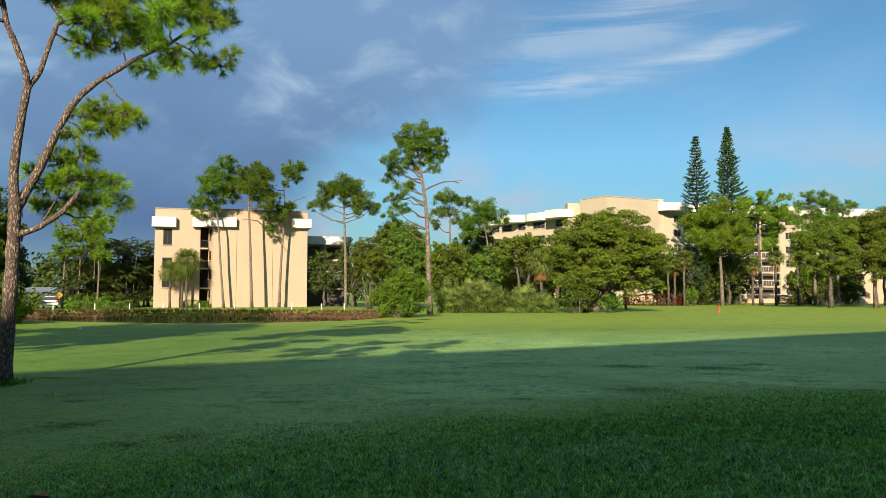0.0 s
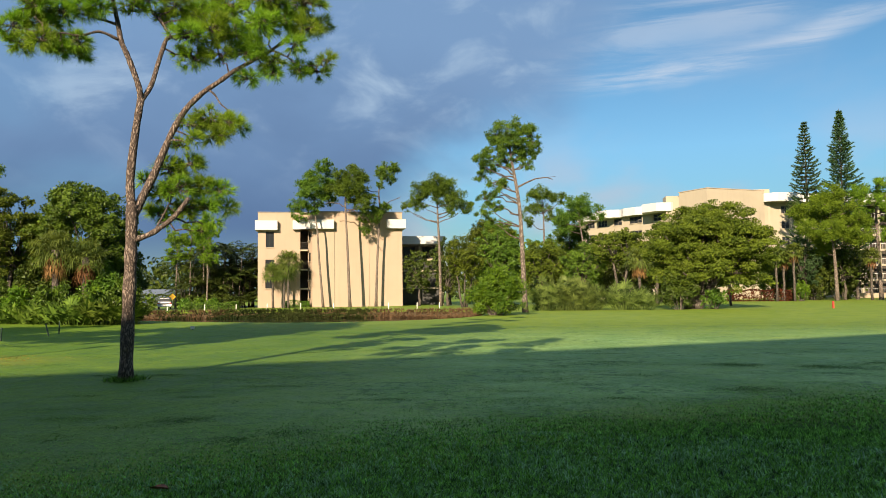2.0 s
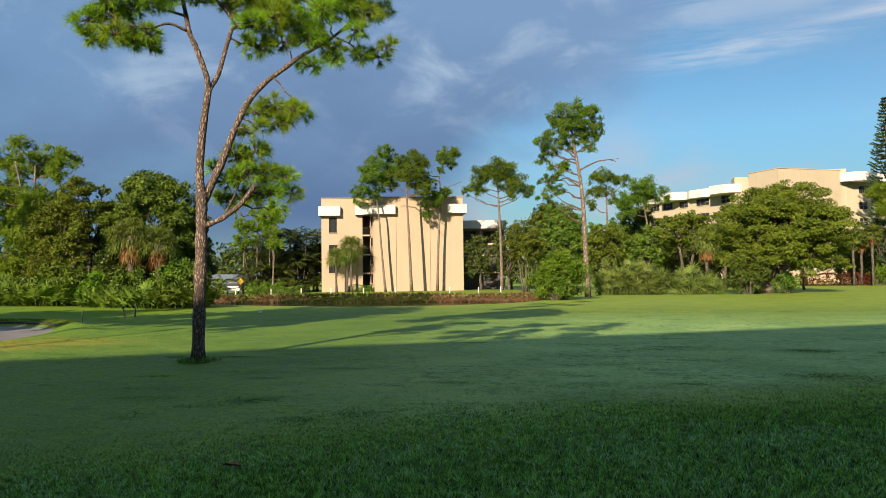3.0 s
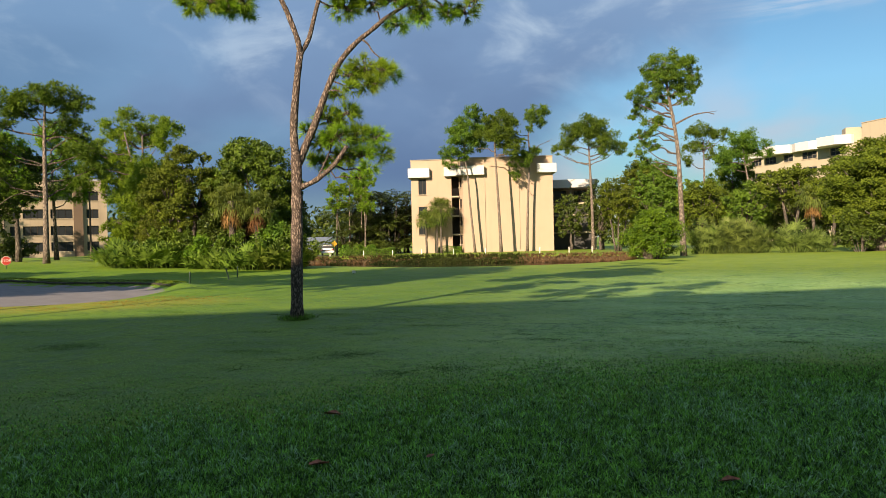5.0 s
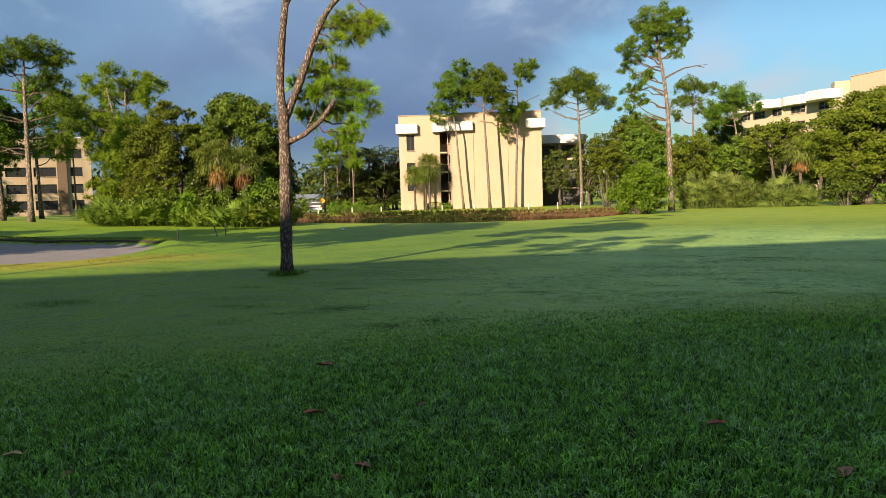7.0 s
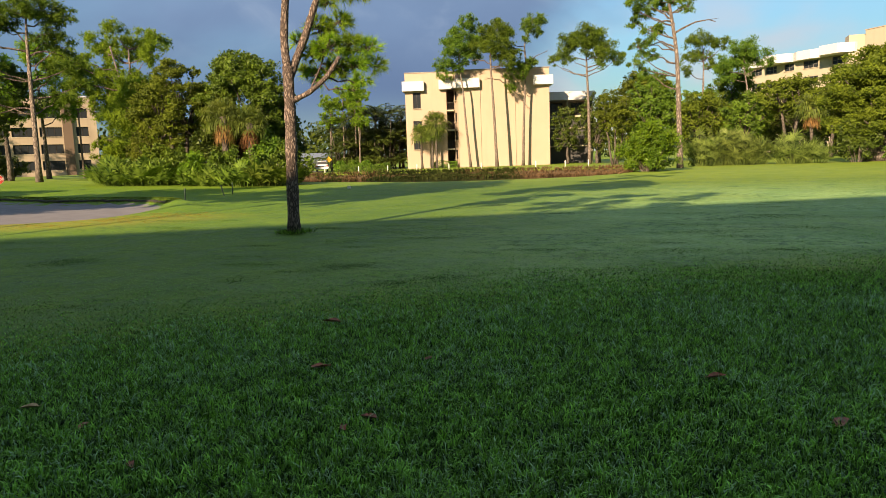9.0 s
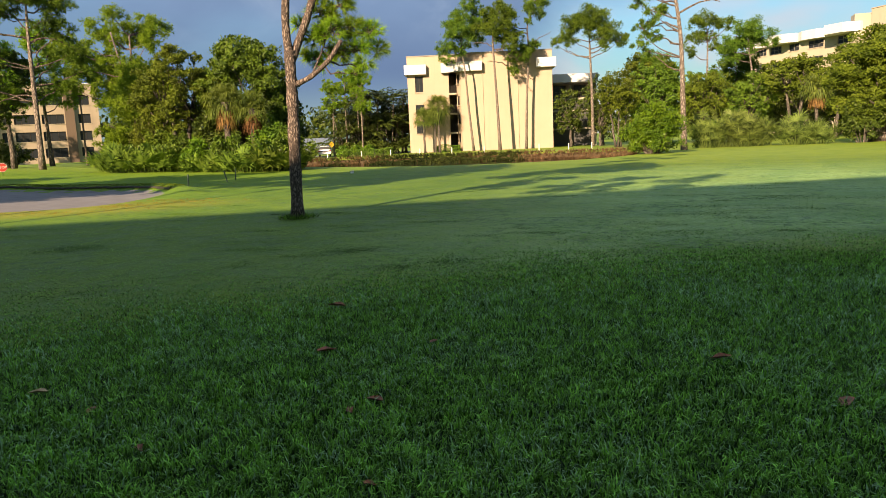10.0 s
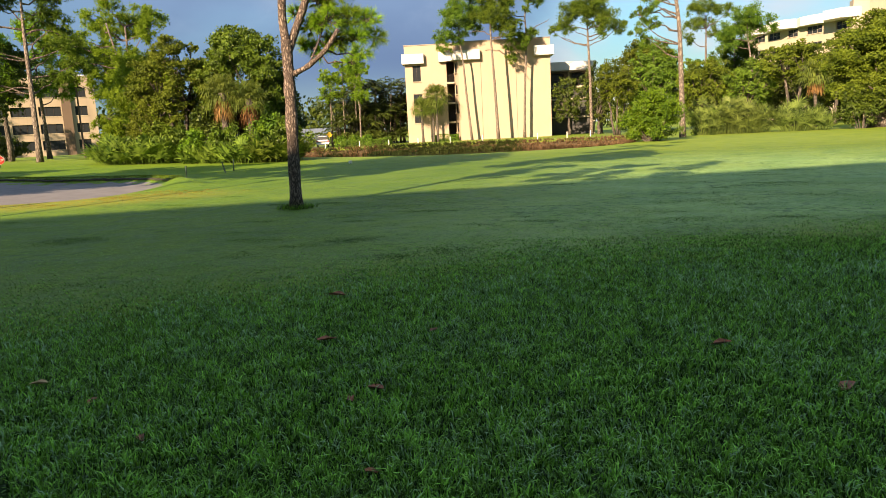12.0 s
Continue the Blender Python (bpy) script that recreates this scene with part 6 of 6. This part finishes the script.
def clover_patches():
    """Low dark patches of clover and broad grass at the edge of the rough."""
    rng = np.random.default_rng(101)
    for x, y, w in ((-2.74, 5.06, 0.13), (-3.05, 8.75, 0.22), (-4.84, 9.6, 0.26), (-10.2, 9.5, 0.3), (-3.6, 8.3, 0.14), (-0.3, 7.4, 0.1), (3.6, 12.9, 0.3), (6.2, 16.8, 0.3), (4.4, 17.2, 0.3)):
        n = int(3600 * w)
        px, py = x + rng.normal(size=n) * w * 1.1, y + rng.normal(size=n) * w * 0.9
        b = blades(rng, px, py, (0.022 if y > 6 else 0.05) * rng.uniform(0.5, 1.2, n), (0.008 + 0.0008 * math.hypot(x, y)) * rng.uniform(0.7, 1.3, n), rng.uniform(0.4, 1.6, n), False)
        single("clover_patch", b, M_CLOVER, "dark green clover patch in the turf", "clover", "clover patches", kind="stuff")


M_CLOVER = leaf_material("clover_leaf", (0.014, 0.046, 0.008), (0.050, 0.120, 0.022), 0.6, 0.15, 0.12, 1.5)
clover_patches()
M_COARSE = leaf_material("coarse_grass_blade", (0.022, 0.070, 0.010), (0.090, 0.200, 0.030), 0.6, 0.2, 0.15, 1.5)
coarse_tufts()


# ---- ragged lip and dry turf of the bunker ----
def bunker_edge(w, level):
    lo, hi = 0.0, 16.0
    for _ in range(30):
        m = (lo + hi) / 2
        lo, hi = (m, hi) if bunker_ring(-27.0 + math.cos(w) * m, 19.6 + math.sin(w) * m) < level else (lo, m)
    return -27.0 + math.cos(w) * lo, 19.6 + math.sin(w) * lo


def bunker_lip():
    rng = np.random.default_rng(61)
    v, n = [], 120
    ws = np.linspace(0.42, math.pi - 0.1, n)
    xs, ys = [], []
    for k, w in enumerate(ws):
        fade = min(1.0, 3 * (w - 0.42), 5 * (math.pi - 0.1 - w))
        rag = 0.002 * rng.normal() + 0.003 * math.sin(k * 0.7)
        for level, up in ((0.980 + rag, 0.022), (0.985 + rag, 0.03 + 0.035 * fade), (0.998 + rag, 0.03 * fade + 0.012), (1.010 + rag, 0.004)):
            x, y = bunker_edge(w, level)
            v.append((x, y, float(ground_height(x, y)) + up + (0.003 * rng.normal() if 0.96 < level < 1.04 else 0.0) * fade))
        for _ in range(26):
            x, y = bunker_edge(w + rng.uniform(-0.013, 0.013), rng.uniform(0.975, 1.06))
            xs.append(x)
            ys.append(y)
    q = [(4 * k + j, 4 * k + j + 1, 4 * k + j + 5, 4 * k + j + 4) for k in range(n - 1) for j in range(3)]
    single("bunker_lip", Batch().add(v, q), M_LIP, "ragged earth lip of the bunker, darkened as shade", "bunker lip", kind="structure")
    x, y = np.array(xs), np.array(ys)
    b = Batch()
    at = np.stack((x, y, ground_height(x, y) + 0.02), 1)
    put_needles(b, rng, at, np.tile((0.0, -0.3, 0.6), (len(at), 1)), 4, 0.05, 0.02, 0.7)
    single("lip_grass", b, M_LIP_GRASS, "long dark grass fringe on the bunker lip", "grass", kind="stuff")
    # dry tussocks on the near side
    x, y = rng.uniform(-26, -11, 26000), rng.uniform(11.5, 19.5, 26000)
    e = np.hypot((x + 27.0) / 9.3, (y - 19.6) / 5.0)
    clump = np.sin(x * 4.3 + 2 * np.sin(y * 3.1)) * np.sin(y * 5.7 + 2 * np.sin(x * 2.9)) > 0.05
    k = (bunker_ring(x, y) > 1.03) & (rng.random(len(x)) > blend(1.2, 1.6, e)) & clump
    x, y = x[k], y[k]
    n = len(x)
    single("dry_grass", blades(rng, x, y, 0.045 * rng.uniform(0.5, 1.4, n), 0.022 * rng.uniform(0.7, 1.3, n), rng.uniform(0.4, 1.6, n), False), M_DRY, "dry golden tussocks beside the bunker", "grass", kind="stuff")


M_LIP_GRASS = leaf_material("lip_grass_blade", (0.045, 0.090, 0.009), (0.140, 0.220, 0.018), 0.8, 0.1, 0.1, 1.5)
M_DRY = leaf_material("dry_grass_blade", (0.075, 0.060, 0.012), (0.400, 0.290, 0.060), 0.7, 0.25, 0.1, 1.5)
bunker_lip()


# ---- weeds on the far bank of the pond ----
def bank_weeds():
    rng = np.random.default_rng(88)
    for mat, name, lo, hi, n, label in ((M_REED, "bank_weeds", -60, 0, 6000, "dry tan and reddish weeds on the pond bank"), (M_BANK, "bank_growth", -60, 0, 9000, "dark olive growth over the pond bank")):
        b = Batch()
        x = rng.uniform(lo, hi, n * 14)
        y = rng.uniform(46.0, 78.6, n * 14)
        s = pond_ring(x, y)
        dark = np.sin(x * 0.9) + np.sin(x * 0.37 + 2) + 0.9 * rng.normal(size=len(x)) + np.minimum(3.0, -(x + 20.5) * 0.45) - 3.6 * blend(29, 34, -x)
        k = (s > 0.935) & (s < 0.996) & ((y > 73.5) | (x > -10)) & ((dark > 0) if mat is M_BANK else (dark < 0.6))
        x, y = x[k][:n], y[k][:n]
        z = ground_height(x, y)
        at = np.stack((x, y, np.maximum(z, -0.95)), 1)
        put_needles(b, rng, at, np.tile((0.0, -0.35, 1.0), (len(at), 1)), 6, 0.42 if mat is M_REED else 0.5, 0.07, 0.6)
        single(name, b, mat, label, "weeds", kind="stuff")


bank_weeds()


def post(x, y, high=0.75):
    z = float(ground_height(x, y))
    b = Batch().tube([(0, 0, -0.05), (0, 0, high - 0.03), (0, 0, high)], (0.055, 0.055, 0.045), 8)
    return single("bank_post", b, M_POST, "short white wooden post on the pond bank", "post", "bank posts", place=pose(x, y, z))


for px, py in ((-42.5, 79.2), (-38.0, 79.3), (-34.2, 79.3), (-30.5, 79.3), (-26.6, 79.4), (-22.8, 79.6), (-16.6, 80.0), (-13.4, 80.4), (-10.9, 80.6)):
    post(px, py)


def stake(x, y, high, tilt, label="thin dark green rope stake on the lawn"):
    z = float(ground_height(x, y))
    b = Batch().tube([(0, 0, -0.05), (0, 0, high)], 0.03, 8).tube([(0, 0, high + 0.002), (0, 0, high + 0.05)], (0.038, 0.03), 8)
    return single("rope_stake", b, M_STAKE, label, "stake", "rope stakes", place=pose(x, y, z, 0, tilt))


M_STAKE = plain_material("dark_green_plastic", (0.012, 0.035, 0.022), 0.5)
M_RED = plain_material("red_plastic", (0.40, 0.032, 0.020), 0.5, 0, 0.08)
M_CAR = plain_material("white_car_paint", (0.78, 0.78, 0.78), 0.25, 0, 0.02)
M_TYRE = plain_material("black_rubber", (0.02, 0.02, 0.02), 0.8)
M_YELLOW = plain_material("yellow_sign_paint", (0.75, 0.42, 0.03), 0.5)
M_PALE_LEAF = plain_material("dry_pale_leaf", (0.42, 0.30, 0.17), 0.7, 0, 0.3, 40.0)
M_FALLEN = plain_material("fallen_leaf", (0.20, 0.060, 0.024), 0.6, 0, 0.45, 40.0)
stake(-19.7, 24.6, 0.52, 2)
stake(-20.9, 28.9, 0.50, -16)
stake(-21.7, 30.7, 0.52, 3)
stake(-25.0, 37.5, 0.45, 0)


def marker(name, x, y, size, mat, label, category):
    z = float(ground_height(x, y))
    root = thing(name, label, category, (x, y, z))
    part("foot", Batch().tube([(0, 0, -0.03), (0, 0, size * 0.25)], 0.02, 6), M_STAKE, root)
    part("block", Batch().box(-size / 2, size / 2, -size / 3, size / 3, size * 0.25 + 0.003, size * 1.15), mat, root)
    return root


marker("tee_marker", -16.7, 33.6, 0.16, M_POST, "small white square marker on the lawn", "marker")


def red_stake():
    z = float(ground_height(24.6, 64.6))
    b = Batch().box(-0.07, 0.07, -0.05, 0.05, -0.05, 0.56).box(-0.05, 0.05, -0.035, 0.035, 0.561, 0.60)
    single("hazard_stake", b, M_RED, "short red hazard stake on the lawn", "stake", place=pose(24.6, 64.6, z))


red_stake()


def lettering(text, size):
    """A flat mesh of the built-in font, standing upright and facing -y."""
    data = bpy.data.curves.new("letters", "FONT")
    data.body, data.size, data.align_x, data.align_y, data.extrude = text, size, "CENTER", "CENTER", 0.002
    holder = bpy.data.objects.new("letters", data)
    scene.collection.objects.link(holder)
    me = bpy.data.meshes.new_from_object(holder.evaluated_get(bpy.context.evaluated_depsgraph_get()))
    bpy.data.objects.remove(holder)
    bpy.data.curves.remove(data)
    me.transform(Matrix.Rotation(radians(90), 4, "X"))
    return me


def stop_sign():
    x, y = -40.1, 33.1
    root = thing("stop_sign", "small red octagonal stop sign on a short post", "sign", (x, y, float(ground_height(x, y))), 50.4)
    part("post", Batch().tube([(0, 0.02, -0.1), (0, 0.02, 0.70)], 0.018, 8), M_STAKE, root)
    ring = [(0.29 * math.cos(radians(22.5 + 45 * k)), 0.29 * math.sin(radians(22.5 + 45 * k))) for k in range(8)]
    for name, f, d, mat in (("plate", 1.0, 0.0, M_POST), ("face", 0.92, -0.012, M_RED)):
        n = 8
        v = [(f * a, w, 0.49 + f * c) for w in (d - 0.008, d) for a, c in ring]
        quads = [(i, (i + 1) % n, n + (i + 1) % n, n + i) for i in range(n)]
        tris = [(0, i, i + 1) for i in range(1, n - 1)] + [(n, n + i + 1, n + i) for i in range(1, n - 1)]
        part(name, Batch().add(v, quads, tris), mat, root)
    words = part("lettering", lettering("STOP", 0.215), M_POST, root, "white letters")
    words.location = (0, -0.025, 0.49)


stop_sign()


def lamp_pole(x, y, high):
    z = float(ground_height(x, y))
    root = thing("lamp_pole", "slim grey lamp pole on the west lawn", "street lamp", (x, y, z))
    part("pole", Batch().tube([(0, 0, -0.1), (0, 0, high)], (0.10, 0.07), 8), M_BROWN, root)
    part("lamp_head", Batch().box(-0.12, 0.5, -0.14, 0.14, high + 0.003, high + 0.14), M_DARK, root)


lamp_pole(-53.3, 52.8, 6.2)


def road_and_car():
    line = smooth_path([(-95, 101, 0), (-70, 96, 0), (-52, 93.2, 0), (-46, 99, 0), (-44, 115, 0)], 6)
    b = Batch()
    side = unit(np.cross(np.gradient(line, axis=0), (0, 0, 1.0)))
    v = []
    for p, s in zip(line, side):
        for w in (-2.6, 2.6):
            q = p + s * w
            v.append((q[0], q[1], float(ground_height(q[0], q[1])) + 0.02))
    b.add(v, [(2 * i, 2 * i + 1, 2 * i + 3, 2 * i + 2) for i in range(len(line) - 1)])
    single("road", b, M_ASPHALT, "narrow grey asphalt drive beyond the thicket", "road", kind="structure")
    wall = Batch().box(-34, -2, 0, 0.25, -0.2, 2.75)
    single("wall_north", wall, M_PALE, "pale boundary wall beyond the drive", "wall", kind="structure", place=pose(-58, 118, 0, 0, 0, 8))
    hedge((-70, 113.5), 8, 22.0, 1.2, 1.75, "dark hedge before the pale wall", 231, M_LEAF_DARK, 0.34)
    x, y = -50.2, 92.8
    car = thing("car", "white saloon car on the drive", "car", (x, y, float(ground_height(x, y)) + 0.02), 28)
    # body along local y, seen from behind
    sect = [(-2.2, 0.38, 0.80), (-2.15, 0.30, 0.98), (-1.2, 0.28, 1.02), (0.9, 0.28, 0.98), (1.9, 0.30, 0.88), (2.2, 0.40, 0.70)]
    body = Batch()
    vv, quads = [], []
    for s, z0, z1 in sect:
        vv += [(-0.82, s, z0), (-0.90, s, (z0 + z1) / 2), (-0.78, s, z1), (0.78, s, z1), (0.90, s, (z0 + z1) / 2), (0.82, s, z0)]
    for i in range(len(sect) - 1):
        for j in range(6):
            k = (j + 1) % 6
            quads.append((6 * i + j, 6 * i + k, 6 * i + 6 + k, 6 * i + 6 + j))
    e = 6 * (len(sect) - 1)
    body.add(vv, quads + [(0, 1, 4, 5), (1, 2, 3, 4), (e, e + 5, e + 4, e + 1), (e + 1, e + 4, e + 3, e + 2)])
    body_ob = part("body", body, M_CAR, car, "white painted body", True)
    cab = Batch().add([(-0.72, -1.7, 1.0), (0.72, -1.7, 1.0), (0.72, 0.9, 1.0), (-0.72, 0.9, 1.0), (-0.56, -1.0, 1.42), (0.56, -1.0, 1.42), (0.56, 0.1, 1.42), (-0.56, 0.1, 1.42)],
                      [(0, 1, 5, 4), (1, 2, 6, 5), (2, 3, 7, 6), (3, 0, 4, 7)])
    part("glasshouse", cab, M_SCREEN, car, "dark car windows")
    part("roof", Batch().box(-0.57, 0.57, -1.02, 0.12, 1.423, 1.46), M_CAR, car)
    for sx in (-0.74, 0.74):
        part("tail_light", Batch().box(sx - 0.12, sx + 0.12, -2.23, -2.19, 0.72, 0.86), M_RED, car, "red tail light")
        for sy in (-1.35, 1.35):
            wheel = part("wheel", Batch().tube([(sx - 0.1, sy, 0.32), (sx + 0.1, sy, 0.32)], 0.32, 14), M_TYRE, car)
            part("rim", Batch().tube([(sx - 0.105, sy, 0.32), (sx + 0.105, sy, 0.32)], 0.19, 10), M_CONCRETE, wheel)
    part("number_plate", Batch().box(-0.24, 0.24, -2.225, -2.205, 0.60, 0.70), M_CONCRETE, car)
    root = thing("road_sign", "yellow diamond warning sign beside the drive", "sign", (-46.8, 88.5, float(ground_height(-46.8, 88.5))), 28)
    part("post", Batch().tube([(0, 0.03, -0.1), (0, 0.03, 1.9)], 0.03, 6), M_CONCRETE, root)
    part("plate", Batch().add([(0, 0, 1.25), (0.42, 0, 1.67), (0, 0, 2.09), (-0.42, 0, 1.67), (0, 0.01, 1.25), (0.42, 0.01, 1.67), (0, 0.01, 2.09), (-0.42, 0.01, 1.67)],
                                  [(0, 1, 2, 3), (7, 6, 5, 4), (0, 4, 5, 1), (1, 5, 6, 2), (2, 6, 7, 3), (3, 7, 4, 0)]), M_YELLOW, root)


road_and_car()


def fallen_leaf(x, y, size, turn, seed, mat=None, label="curled red-brown fallen leaf on the grass"):
    rng = np.random.default_rng(seed)
    n = 9
    v = [(0, 0, 0.012)]
    for k in range(n):
        a = k * 2 * math.pi / n
        r = size * (0.5 + 0.12 * rng.normal() + 0.25 * abs(math.cos(a)))
        v.append((r * math.cos(a), r * 0.6 * math.sin(a), 0.012 + size * 0.22 * abs(math.sin(a)) + 0.1 * size * rng.random()))
    low = [(a, c, h - 0.003) for a, c, h in v]
    tris = [(0, 1 + k, 1 + (k + 1) % n) for k in range(n)]
    tris += [(n + 1, n + 2 + (k + 1) % n, n + 2 + k) for k in range(n)]
    b = Batch().add(v + low, None, tris).tube([(size * 0.5, 0, 0.01), (size * 0.95, 0.01, 0.02)], 0.002, 4)
    return single("fallen_leaf", b, mat or M_FALLEN, label, "leaf", "fallen leaves", place=pose(x, y, float(ground_height(x, y)) + 0.015, 0, 0, turn))


for k, (x, y, w) in enumerate(((-3.30, 6.11, .11), (-2.67, 4.70, .09), (-1.93, 5.09, .06), (-1.92, 3.61, .07), (-1.84, 3.81, .08), (0.16, 5.10, .09), (0.80, 4.37, .10), (-3.50, 3.25, .06), (-2.79, 2.86, .06), (-1.42, 2.80, .05))):
    fallen_leaf(x, y, w, 40 * k, 200 + k)
fallen_leaf(-4.14, 3.44, 0.07, 25, 230, M_PALE_LEAF, "curled pale tan fallen leaf on the grass")
